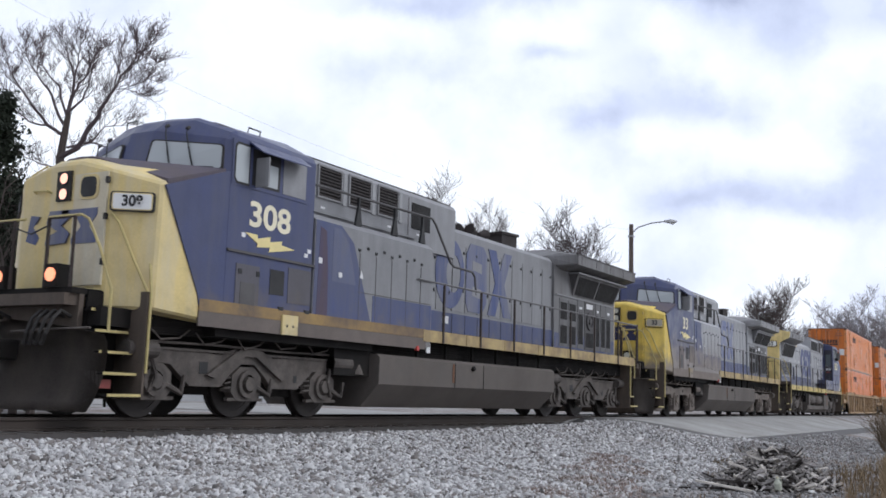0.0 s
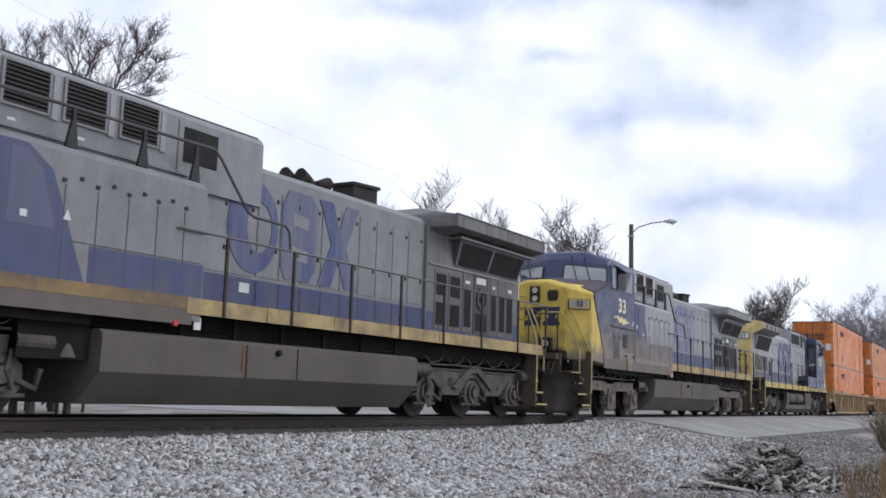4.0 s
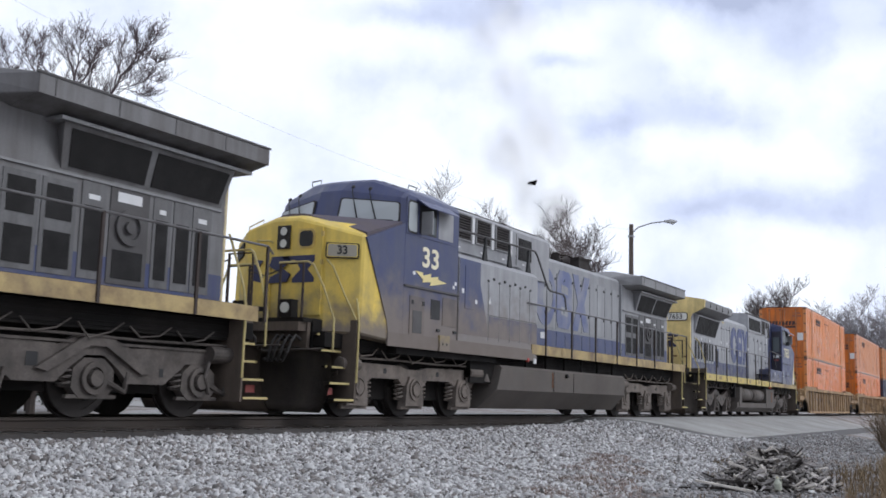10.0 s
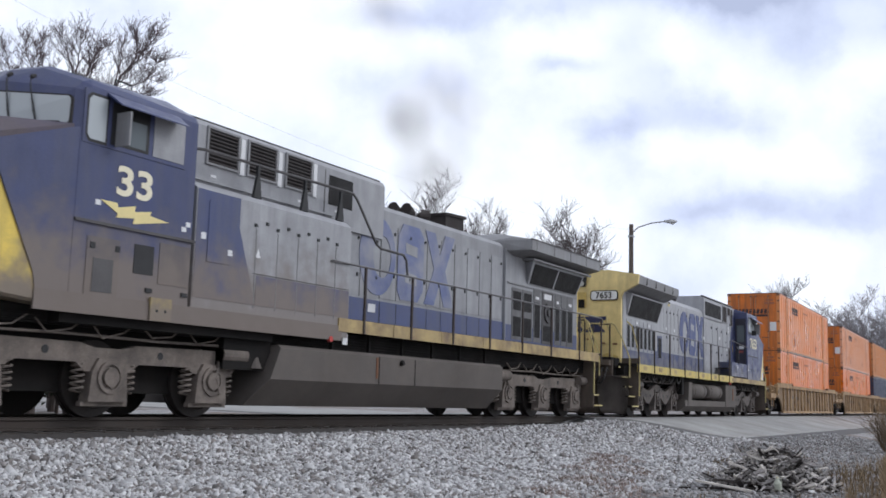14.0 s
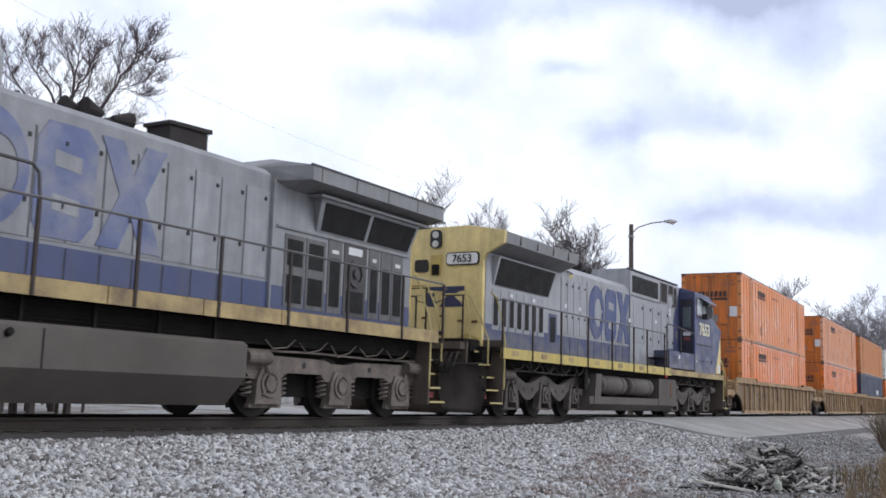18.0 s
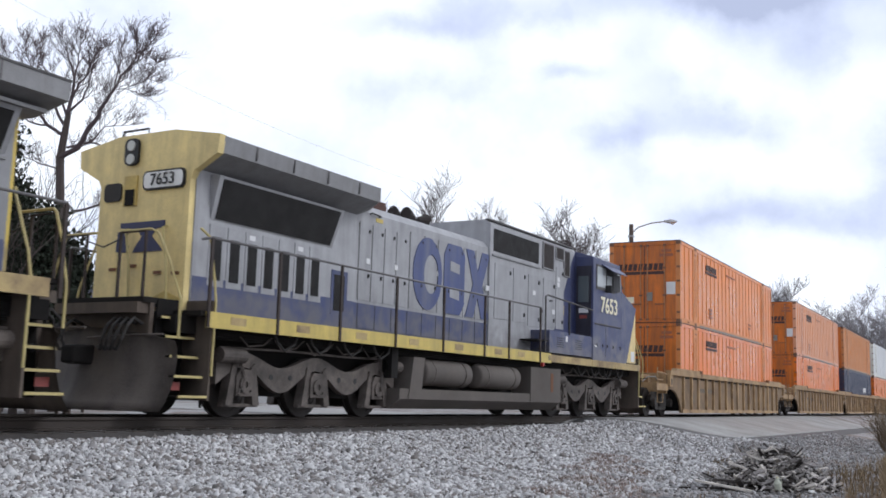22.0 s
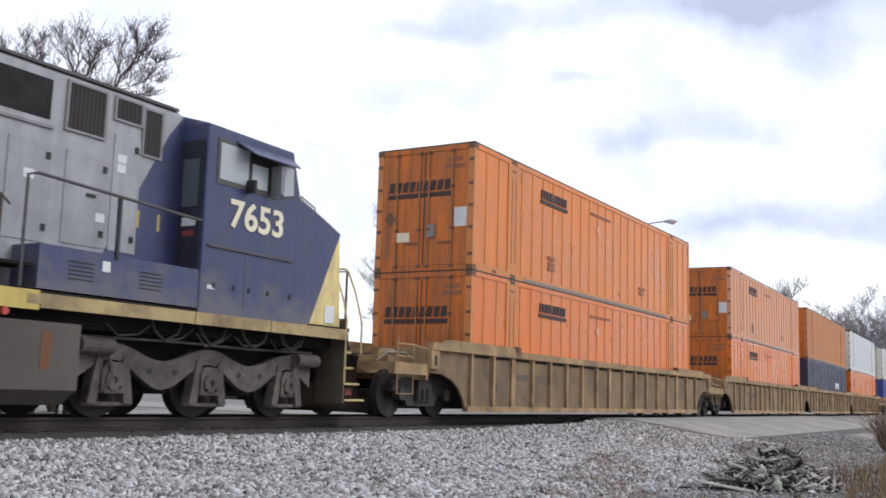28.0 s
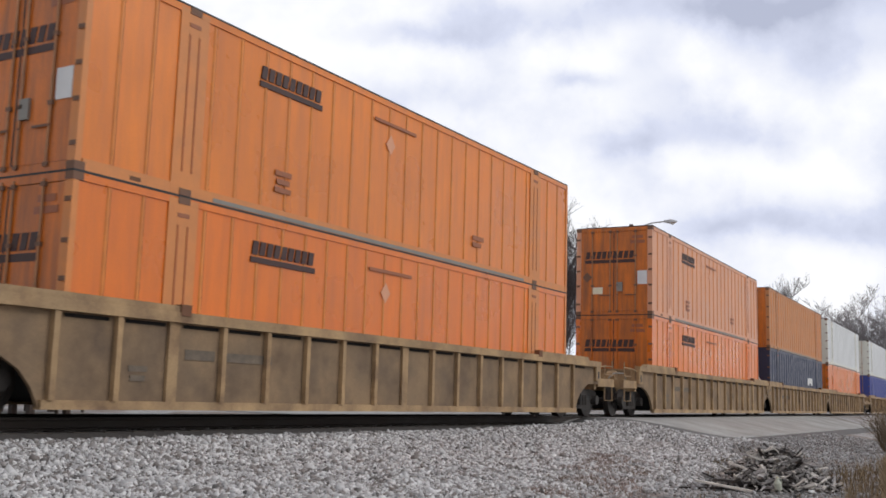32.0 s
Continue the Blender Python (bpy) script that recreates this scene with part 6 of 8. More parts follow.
    part("rail_post", box(14.75, 14.80, -1.52, -1.48, 2.10, 2.95), M_BLACK, L)
    platform_end(L, 0.62, -1, M_RAIL_YEL)
    platform_end(L, 20.92, 1, M_RAIL_YEL)
    # below the deck
    tank = part("fuel_tank", slab([(-1.46, 0.36), (-1.46, 0.56), (1.46, 0.56), (1.46, 0.36), (1.2, 0.17), (-1.2, 0.17)], "x", 6.75, 14.3), M_TANK, L, "low flat fuel tank below two air reservoirs", bevel=0.02)
    part("tank_core", box(6.9, 14.2, -0.95, 0.95, 0.5, 1.24), M_UNDER, tank)
    part("tank_box", slab([(7.05, 0.36), (7.5, 0.36), (7.62, 1.18), (7.2, 1.18)], "y", -1.48, -0.9), M_TANK, tank, bevel=0.02)
    part("tank_box", box(12.55, 14.3, -1.48, 1.0, 0.36, 1.20), M_TANK, tank, bevel=0.03)
    part("tank_slot", box(13.7, 13.85, -1.487, -1.47, 0.62, 1.08), M_RUST, tank)
    for a, b in ((7.62, 9.78), (9.95, 12.15)):
        r = part("air_reservoir", rod((a + 0.12, -1.22, 0.90), (b - 0.12, -1.22, 0.90), 0.27, 20), M_TANK, L, "round-ended grey air reservoir", bevel=0.05, smooth=True)
        for x in (a + 0.45, b - 0.45):
            part("strap", rod((x - 0.02, -1.22, 0.90), (x + 0.02, -1.22, 0.90), 0.282, 20), M_TRUCK, r)
    part("hanger_bracket", box(6.5, 6.72, -1.42, -1.2, 0.75, 1.4), M_UNDER, L)
    part("marker_light", rod((13.1, -1.5, 1.28), (13.1, -1.56, 1.28), 0.05, 10), M_RED, L)
    for cx in (4.5, 17.05):
        truck(L, cx, "curve", 1.9, 0.51)
    return L


trailing_unit(-25.05, "7653", "grey and blue diesel locomotive running with yellow long-hood end first")
# ---- well cars and their containers: x = 0 at the front end of the container ----
M_CAR = surf("weathered tan car steel", (0.40, 0.265, 0.135), 0.75, vary=0.3, scale=1.6, dirt=(0.115, 0.065, 0.04), dirt_amount=0.8, dirt_scale=1.8, per=0.06)
M_CAR_SHEET = surf("dusty brown side sheet", (0.275, 0.185, 0.105), 0.8, vary=0.25, scale=1.5, dirt=(0.075, 0.05, 0.036), dirt_amount=0.8, dirt_scale=0.9, per=0.06)
M_OR_SIDE = surf("sun-faded orange container side", (0.76, 0.205, 0.009), 0.34, spec=0.7, vary=0.16, scale=0.6, dirt=(0.44, 0.135, 0.04), dirt_amount=0.5, streak=True)
M_OR_SIDE2 = surf("deeper orange container side", (0.76, 0.176, 0.005), 0.34, spec=0.7, vary=0.16, scale=0.6, dirt=(0.42, 0.105, 0.025), dirt_amount=0.4, streak=True)
M_OR_RIB = surf("paler orange rib", (0.70, 0.245, 0.045), 0.4, vary=0.2, dirt=(0.50, 0.14, 0.03), dirt_amount=0.6, streak=True)
M_OR_END = surf("orange container doors", (0.63, 0.165, 0.014), 0.42, vary=0.22, scale=1.6, dirt=(0.13, 0.060, 0.032), dirt_amount=0.75, dirt_scale=1.5, streak=True)
M_OR_POST = surf("pale worn orange post", (0.64, 0.235, 0.065), 0.5, vary=0.12, dirt=(0.42, 0.19, 0.08), dirt_amount=0.4)
M_OR_PALE = surf("bleached pinkish container side", (0.70, 0.34, 0.20), 0.5, vary=0.12, scale=0.7, dirt=(0.50, 0.22, 0.12), dirt_amount=0.5, streak=True)
M_OR_TAN = surf("tan orange container side", (0.52, 0.225, 0.085), 0.6, vary=0.10, dirt=(0.36, 0.16, 0.07), dirt_amount=0.4)
M_NAVY = surf("navy container", (0.022, 0.030, 0.068), 0.45, vary=0.15)
M_BLUEBOX = surf("blue container", (0.035, 0.055, 0.26), 0.5, vary=0.12)
M_PALE = surf("pale grey container", (0.70, 0.72, 0.72), 0.5, vary=0.08, dirt=(0.36, 0.36, 0.35), dirt_amount=0.3, streak=True)
M_PALE2 = surf("cream container", (0.74, 0.74, 0.66), 0.5, vary=0.08, dirt=(0.40, 0.39, 0.34), dirt_amount=0.3, streak=True)
M_RAILSTEEL = surf("bare grey steel", (0.24, 0.225, 0.20), 0.6, vary=0.2)
M_BARS = surf("dark brown printing", (0.055, 0.025, 0.022), 0.6, vary=0.3, scale=9)
M_BARS_FAINT = surf("faint brown printing", (0.32, 0.11, 0.05), 0.6, vary=0.2)
M_HINGE = surf("rusty hinge steel", (0.17, 0.085, 0.05), 0.7, vary=0.2)
M_LOCKBAR = surf("dusty orange-grey locking bar", (0.46, 0.22, 0.095), 0.6, vary=0.25, dirt=(0.16, 0.10, 0.07), dirt_amount=0.6)
M_CAR_PRINT = surf("faded grey stencilling", (0.145, 0.115, 0.085), 0.8, vary=0.4, scale=6)
M_SEAM = surf("rust in the seams", (0.36, 0.10, 0.028), 0.7, vary=0.2)

CL, CW, CH = 16.154, 1.295, 2.87


def bars(parent, x, z, w, h, rows, material, yside=-CW, far=None):
    """Writing too small or private to read: plain bars. rows: (start, end) shares of the width for each line."""
    n = len(rows)
    for i, (a, b) in enumerate(rows):
        z1 = z - i * h / n
        part("printing", box(x + a * w, x + b * w, yside - 0.010, yside + 0.004, z1 - 0.62 * h / n, z1), material, parent)


def container(u0, z0, side, end, post, label, lettered=True, doors=True, fresh=0):
    C = thing("container", label, "container", "stacked containers")
    RIDERS.append((C, u0, 8.08))
    z1 = z0 + CH
    part("side_panel", box(0.10, CL - 0.10, -CW + 0.02, CW - 0.02, z0 + 0.14, z1 - 0.08), side, C, "ribbed side wall")
    for s in (-1, 1):
        part("bottom_rail", box(0.12, CL - 0.12, s * CW - 0.04 if s > 0 else s * CW, s * CW if s > 0 else s * CW + 0.04, z0, z0 + 0.16), post if s < 0 else side, C, bevel=0.006)
        part("top_rail", box(0.12, CL - 0.12, s * CW - 0.05 if s > 0 else s * CW, s * CW if s > 0 else s * CW + 0.05, z1 - 0.11, z1), side, C, bevel=0.006)
        for x in (0.0, CL - 0.10):
            part("corner_post", box(x, x + 0.10, s * CW - 0.16 if s > 0 else s * CW, s * CW if s > 0 else s * CW + 0.16, z0, z1), post, C, "pale corner post", bevel=0.008)
    part("top_edge", box(0.02, CL - 0.02, -CW - 0.004, -CW + 0.05, z1, z1 + 0.030), M_BLACK, C, "dark weathered top edge")
    part("rail_steel", box(2.62, CL - 2.62, -CW - 0.006, -CW + 0.03, z0 + 0.01, z0 + 0.075), M_RAILSTEEL, C, "bare grey bottom rail")
    # black strip below the box: shade of the stacking gap drawn as a solid
    part("stack_gap", box(0.16, CL - 0.16, -CW - 0.002, -CW + 0.10, z0 - 0.035, z0 - 0.001), M_BLACK, C)
    # upright ribs; two stiff posts where cranes and stackers take hold
    x = 0.62
    while x < CL - 0.3:
        if not (1.62 < x < 2.42 or CL - 2.42 < x < CL - 1.62):
            part("rib", slab([(x - 0.035, -CW + 0.021), (x - 0.018, -CW + 0.001), (x + 0.018, -CW + 0.001), (x + 0.035, -CW + 0.021)], "z", z0 + 0.17, z1 - 0.12), M_OR_RIB if end is M_OR_END else side, C)
            part("rib_seam", box(x + 0.034, x + 0.042, -CW + 0.014, -CW + 0.03, z0 + 0.17, z1 - 0.12), M_SEAM if end is M_OR_END else M_DARKGREY, C)
        x += 0.62
    for xc in (2.02, CL - 2.02):
        p_ = part("stacking_post", box(xc - 0.30, xc + 0.30, -CW - 0.002, -CW + 0.03, z0 + 0.02, z1 - 0.03), post, C, "pale stacking post with slots", bevel=0.006)
        for dx in (-0.10, 0.10):
            part("post_slot", box(xc + dx - 0.018, xc + dx + 0.018, -CW - 0.007, -CW, z0 + 0.35, z1 - 0.42), M_SEAM if end is M_OR_END else M_DARKGREY, p_)
        for z in (z0, z1 - 0.10):
            part("lift_casting", box(xc - 0.12, xc + 0.12, -CW - 0.012, -CW + 0.05, z, z + 0.10), M_HINGE, p_)
        bars(p_, xc - 0.12, z1 - 0.24, 0.24, 0.10, [(0, 1)], M_BARS_FAINT)
    # the end towards -x
    ends = part("end_wall", box(0.04, 0.10, -CW + 0.14, CW - 0.14, z0 + 0.10, z1 - 0.08), end, C)
    part("end_header", box(0.0, 0.10, -CW + 0.14, CW - 0.14, z1 - 0.12, z1), end, ends, bevel=0.006)
    part("end_sill", box(0.0, 0.10, -CW + 0.14, CW - 0.14, z0, z0 + 0.12), M_OR_END if end is M_OR_END else end, ends, bevel=0.006)
    part("top_edge", box(-0.004, 0.04, -CW, CW, z1, z1 + 0.030), M_BLACK, ends)
    for s in (-1, 1):
        for z in (z0, z1 - 0.11):
            part("corner_casting", box(-0.008, 0.17, s * CW - 0.085 - 0.083 * s, s * CW + 0.085 - 0.083 * s + 0.008 * s, z, z + 0.11), M_HINGE, ends, "rusty corner casting", bevel=0.006)
    if doors:
        for y0, y1 in ((-CW + 0.15, -0.01), (0.01, CW - 0.15)):
            d = part("door", box(0.012, 0.05, y0, y1, z0 + 0.13, z1 - 0.13), end, ends, "orange door leaf with locking bars" if end is M_OR_END else "container door leaf", bevel=0.006)
            for k in ((0.36, 0.90) if y0 < -0.5 else (0.10, 0.64)):
                y = y0 + (y1 - y0) * k
                b_ = part("lock_bar", rod((-0.012, y, z0 + 0.06), (-0.012, y, z1 - 0.06), 0.019, 8), M_OR_END if fresh else M_LOCKBAR, d, "upright locking bar")
                for z in (z0 + 0.10, z0 + 0.95, z1 - 0.95, z1 - 0.14):
                    part("bar_keeper", box(-0.03, 0.012, y - 0.05, y + 0.05, z - 0.03, z + 0.03), M_HINGE, b_)
                part("lock_handle", box(-0.03, -0.015, y - 0.02, y + 0.34 if k < 0.5 else y + 0.02, z0 + 0.62, z0 + 0.655), M_HINGE, b_)
            for z in (0.35, 0.95, 1.45, 1.95, 2.5):
                ye = -CW + 0.07 if y0 < -0.5 else CW - 0.07
                part("hinge", box(-0.015, 0.02, ye - 0.065, ye + 0.055, z0 + z - 0.032, z0 + z + 0.032), M_HINGE, d)
        part("door_gasket", box(0.005, 0.02, -0.012, 0.012, z0 + 0.13, z1 - 0.13), M_BLACK, ends)
    if lettered:
        # brand words become plain leaning bars in their colour
        zb = z1 - 1.02
        for k in range(9):
            y = 0.98 - k * 0.186
            part("printing", slab([(y - 0.140, zb), (y, zb), (y - 0.04, zb + 0.24), (y - 0.180, zb + 0.24)], "x", 0.004, 0.014), M_BARS, ends)
        part("printing", slab([(-0.72, zb - 0.15), (1.0, zb - 0.15), (0.98, zb - 0.04), (-0.70, zb - 0.04)], "x", 0.004, 0.014), M_BARS, ends)
        for k, (a, b) in enumerate(((-0.98, -0.62), (-1.04, -0.56))):
            part("printing", box(0.004, 0.014, a, b, z1 - 0.38 - 0.16 * k, z1 - 0.28 - 0.16 * k), M_BARS_FAINT, ends)
        zs = z1 - 0.42
        for k in range(9):
            xx = 3.58 + k * 0.182
            part("printing", slab([(xx, zs - 0.20), (xx + 0.135, zs - 0.20), (xx + 0.165, zs + 0.02), (xx + 0.03, zs + 0.02)], "y", -CW - 0.004, -CW + 0.022), M_BARS, C)
        part("printing", box(3.56, 5.24, -CW - 0.004, -CW + 0.022, zs - 0.33, zs - 0.24), M_BARS, C)
        bars(C, 4.05, z0 + 0.82, 0.42, 0.42, [(0, 1), (0.1, 0.9), (0, 1)], M_BARS_FAINT)
        bars(C, 6.9, z1 - 0.42, 1.5, 0.10, [(0, 1)], M_BARS_FAINT)
        bars(C, 10.9, z0 + 0.75, 0.5, 0.30, [(0, 1), (0, 0.8)], M_BARS_FAINT)
        part("printing", slab([(7.32, z1 - 0.86), (7.48, z1 - 0.66), (7.64, z1 - 0.86), (7.48, z1 - 1.06)], "y", -CW - 0.004, -CW + 0.022), M_OR_PALE, C)
    if fresh == 0 and lettered == 1:
        part("document_pouch", box(0.0, 0.014, -1.12, -0.80, z0 + 0.98, z0 + 1.42), M_DECAL, ends, "white paper placard")
        part("document_pouch", box(0.0, 0.014, 0.38, 0.74, z0 + 0.68, z0 + 0.90), M_CREAM, ends, "cream data plate")
        part("document_pouch", box(-0.03, 0.014, -0.30, -0.10, z0 + 0.76, z0 + 1.06), M_RAILSTEEL, ends, "grey document box")
        part("placard", slab([(0.92, z0 + 1.06), (1.08, z0 + 1.24), (0.92, z0 + 1.42), (0.76, z0 + 1.24)], "x", 0.002, 0.014), M_HINGE, ends)
    if side is M_NAVY:
        part("printing", slab([(-0.75, z0 + 1.5), (-0.55, z0 + 1.2), (-0.75, z0 + 0.9), (-0.95, z0 + 1.2)], "x", 0.0, 0.014), M_WHITE, ends, "white diamond mark")
        for k in range(3):
            part("printing", box(10.8 + 0.55 * k, 11.2 + 0.55 * k, -CW - 0.004, -CW + 0.022, z0 + 1.35 + 0.1 * (k % 2), z0 + 1.75), M_WHITE, C)
    part("side_rust", box(0.95, 1.15, -CW - 0.004, -CW + 0.03, z0 + 0.03, z0 + 0.09), M_RUST, C)
    return C


def car_truck(parent, cx, spacing, r):
    t = part("truck_bolster", box(-0.22, 0.22, -1.05, 1.05, 0.42, 0.78), M_UNDER, parent, "two-axle freight truck")
    t.matrix_basis = pose(cx, 0, 0)
    h = spacing / 2
    for s in (-1, 1):
        poly = [(-h - 0.22, 0.52), (-h - 0.16, 0.68), (-0.62, 0.80), (0.62, 0.80), (h + 0.16, 0.68), (h + 0.22, 0.52), (h - 0.16, 0.48), (0.52, 0.22), (-0.52, 0.22), (-h + 0.16, 0.48)]
        part("side_frame", slab(poly, "y", s * 0.94, s * 1.06), M_CAR_TRUCK, t, "dusty cast side frame", bevel=0.015)
        for k in range(3):
            part("spring", rod((-0.2 + 0.2 * k, s * 1.10, 0.32), (-0.2 + 0.2 * k, s * 1.10, 0.58), 0.07, 8), M_CAR_TRUCK, t)
        part("bolster_end", box(-0.26, 0.26, s * 1.02, s * 1.16, 0.58, 0.74), M_CAR_TRUCK, t, bevel=0.02)
        for e in (-1, 1):
            part("bearing_cap", rod((e * h, s * 1.02, r), (e * h, s * 1.18, r), 0.13, 12), M_CAR_TRUCK, t)
            part("frame_window", box(e * 0.48 - 0.12, e * 0.48 + 0.12, s * 1.062, s * 1.066, 0.46, 0.66), M_BLACK, t)
    for e in (-1, 1):
        wheelset(parent, cx + e * h, r)
    return t


def well_car(u0, front, rear, label):
    """front, rear: 'end' for a coupler end with its own truck, 'joint' for a shared truck, 'bare' where the next unit carries it."""
    W = thing("well_car", label, "well car", "well cars of the train")
    RIDERS.append((W, u0, 8.08))
    xa, xb = (-1.95 if front == "end" else -1.30), (18.10 if rear == "end" else 17.40)
    for s in (-1, 1):
        y0, y1 = sorted((s * 1.42, s * 1.36))
        arch = [(xa, 0.90), (-1.40, 0.88), (-1.0, 0.78), (-0.68, 0.60), (-0.48, 0.38), (-0.36, 0.14)]
        poly = arch + [(16.51, 0.14), (16.63, 0.38), (16.83, 0.60), (17.15, 0.78), (17.4, 0.88), (xb, 0.90), (xb, 1.40), (xa, 1.40)]
        part("side_sheet", slab(poly, "y", y0, y1), M_CAR_SHEET, W, "dusty brown side sheet of the well")
        a, b = sorted((s * 1.52, s * 1.34))
        part("top_chord", box(xa, xb, a, b, 1.36, 1.51), M_CAR, W, "tan top rail of the well", bevel=0.012)
        c, d = sorted((s * 1.47, s * 1.34))
        part("bottom_chord", box(-0.36, 16.5, c, d, 0.12, 0.24), M_CAR, W, bevel=0.012)
        k = 0
        x = -0.23
        while x < 16.5:
            wide = k % 6 == 2
            hw = 0.10 if wide else 0.045
            part("side_post", slab([(x - hw, 0.24), (x + hw, 0.24), (x + hw, 1.37), (x - hw, 1.37)], "y", *sorted((s * (1.47 if wide else 1.50), s * 1.41))), M_CAR, W, bevel=0.008)
            # near side: black strips paint the top chord's shade on the sheet
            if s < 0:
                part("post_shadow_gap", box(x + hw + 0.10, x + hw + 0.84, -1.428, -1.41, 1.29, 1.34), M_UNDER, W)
            x += 1.03
            k += 1
        for x0_, x1_ in ((-1.15, 1.9), (14.2, 17.2)):
            a, b = sorted((s * 1.50, s * 1.32))
            part("guide_rail", slab([(x0_ - 0.1, 1.51), (x1_ + 0.1, 1.51), (x1_, 1.60), (x0_, 1.60)], "y", a, b), M_CAR, W, bevel=0.008)
        for x in (1.98, 14.1):
            part("lashing_bracket", box(x - 0.1, x + 0.1, *sorted((s * 1.53, s * 1.40)), 1.46, 1.62), M_RUST, W)
    for x in (-0.12, 16.24):
        part("well_end", box(x, x + 0.05, -1.35, 1.35, 0.24, 1.36), M_UNDER, W, "dark inner end wall of the well")
    part("well_floor", box(0.0, 16.2, -1.36, 1.36, 0.20, 0.34), M_UNDER, W, "floor beams that carry the container")
    for e, kind, x in ((-1, front, xa), (1, rear, xb)):
        bk = part("end_bulkhead", box(x, x - e * 0.10, -1.36, 1.36, 0.75, 1.40), M_CAR, W)
        part("end_chord", box(x, x - e * 0.95, -1.36, 1.36, 1.30, 1.42), M_CAR, W, bevel=0.01)
        part("slot_post", box(x + e * 0.02, x - e * 0.30, -1.50, -1.40, 0.98, 1.42), M_CAR, W, bevel=0.01)
        part("post_slot", box(x - e * 0.10, x - e * 0.20, -1.506, -1.49, 1.04, 1.24), M_BLACK, W)
        if kind == "end":
            xd = x + e * 1.25
            pl = part("end_deck", box(x, xd, -0.42, 0.42, 0.86, 1.06), M_CAR, W, "tan end platform", bevel=0.012)
            part("cross_beam", box(xd - e * 0.12, xd - e * 0.36, -1.36, 1.36, 0.92, 1.08), M_CAR, pl, bevel=0.01)
            part("side_step_beam", box(x, xd, -1.42, -1.28, 0.84, 1.06), M_CAR, pl, bevel=0.01)
            part("side_step_beam", box(x, xd, 1.28, 1.42, 0.84, 1.06), M_CAR, pl, bevel=0.01)
            part("buffer_block", box(xd - e * 0.3, xd + e * 0.12, -0.35, 0.35, 0.78, 1.18), M_CAR, pl, bevel=0.02)
            part("coupler", box(xd, xd + e * 0.20, -0.12, 0.12, 0.76, 1.0), M_UNDER, pl, bevel=0.03)
            for y in (-1.40, 1.40):
                part("ladder", pipe([(xd - e * 0.12, y, 1.58), (xd - e * 0.12, y, 0.46), (xd - e * 0.70, y, 0.46), (xd - e * 0.70, y, 1.42)], 0.018), M_CAR, pl)
                part("railing", pipe([(xd - e * 0.05, y, 1.42), (xd - e * 0.7, y, 1.42), (x, y, 1.36)], 0.018), M_CAR, pl)
                part("railing", pipe([(xd - e * 0.05, y, 1.18), (xd - e * 0.72, y, 1.18)], 0.016), M_CAR, pl)
            part("brake_gear", rod((x + e * 0.7, -0.75, 1.18), (x + e * 0.7, -1.0, 1.18), 0.16, 12), M_CAR, pl)
            part("brake_pipe", pipe([(x + e * 0.1, -1.1, 1.12), (x + e * 0.4, -1.12, 1.28), (x + e * 0.9, -1.0, 1.26), (x + e * 1.1, -0.9, 1.1)], 0.022), M_RAILSTEEL, pl)
            part("brake_wheel", ring(xd - e * 0.1, 0.9, 1.55, 0.20, 0.24, -0.02, 0.02, 16), M_RUST, pl)
            car_truck(W, -1.62 if e < 0 else 17.77, 1.78, 0.457)
        elif kind == "joint":
            part("articulation", box(x, x + e * 0.95, -0.55, 0.55, 0.70, 1.10), M_CAR, W, "articulated joint over a shared truck", bevel=0.02)
            car_truck(W, x + e * 0.25, 1.78, 0.48)
        else:
            part("articulation", box(x, x + e * 0.35, -0.45, 0.45, 0.80, 1.05), M_CAR, W, bevel=0.02)
    bars(W, 2.15, 0.98, 1.9, 0.22, [(0, 0.34), (0.40, 1)][1:], M_CAR_PRINT, -1.42)
    bars(W, 2.1, 0.99, 0.62, 0.24, [(0, 1)], M_CAR_PRINT, -1.42)
    bars(W, 1.05, 0.72, 0.34, 0.26, [(0, 1), (0.1, 0.9)], M_CAR_PRINT, -1.42)
    return W


CONSIST = [
    (0.0, "end", "end", "tan weathered well car carrying two orange containers"),
    (22.87, "end", "bare", "tan articulated well car unit with orange containers"),
    (41.75, "joint", "bare", "tan articulated well car unit with a navy container"),
    (60.45, "joint", "end", "tan articulated well car unit with a pale container"),
    (83.3, "end", "bare", "tan well car unit with a blue container"),
]
for u, a, b, lab in CONSIST:
    well_car(u, a, b, lab)
ZL, ZU = 0.345, 3.245
container(0.0, ZL, M_OR_SIDE2, M_OR_END, M_OR_POST, "bright orange lower container with rusty door bars", 2)
container(0.0, ZU, M_OR_SIDE, M_OR_END, M_OR_POST, "faded orange upper container with placards on its doors", 1)
container(22.87, ZL, M_OR_SIDE2, M_OR_END, M_OR_SIDE2, "orange lower container on the second well car", 1, fresh=1)
container(22.87, ZU, M_OR_PALE, M_OR_END, M_OR_PALE, "bleached pinkish-orange upper container on the second well car", 1)
container(41.75, ZL, M_NAVY, M_NAVY, M_NAVY, "dark navy lower container with white marks", 0)
container(41.75, ZU, M_OR_TAN, M_OR_END, M_OR_TAN, "tan-orange upper container above a navy one", 0)
container(60.45, ZL, M_OR_SIDE2, M_OR_END, M_OR_SIDE2, "orange lower container under a pale grey one", 0)
container(60.45, ZU, M_PALE, M_PALE2, M_PALE2, "pale grey upper container with a cream end", 0)
container(83.3, ZL, M_BLUEBOX, M_BLUEBOX, M_BLUEBOX, "bright blue lower container under a cream one", 0)
container(83.3, ZU, M_PALE, M_PALE2, M_PALE2, "cream and white upper container above a blue one", 0)
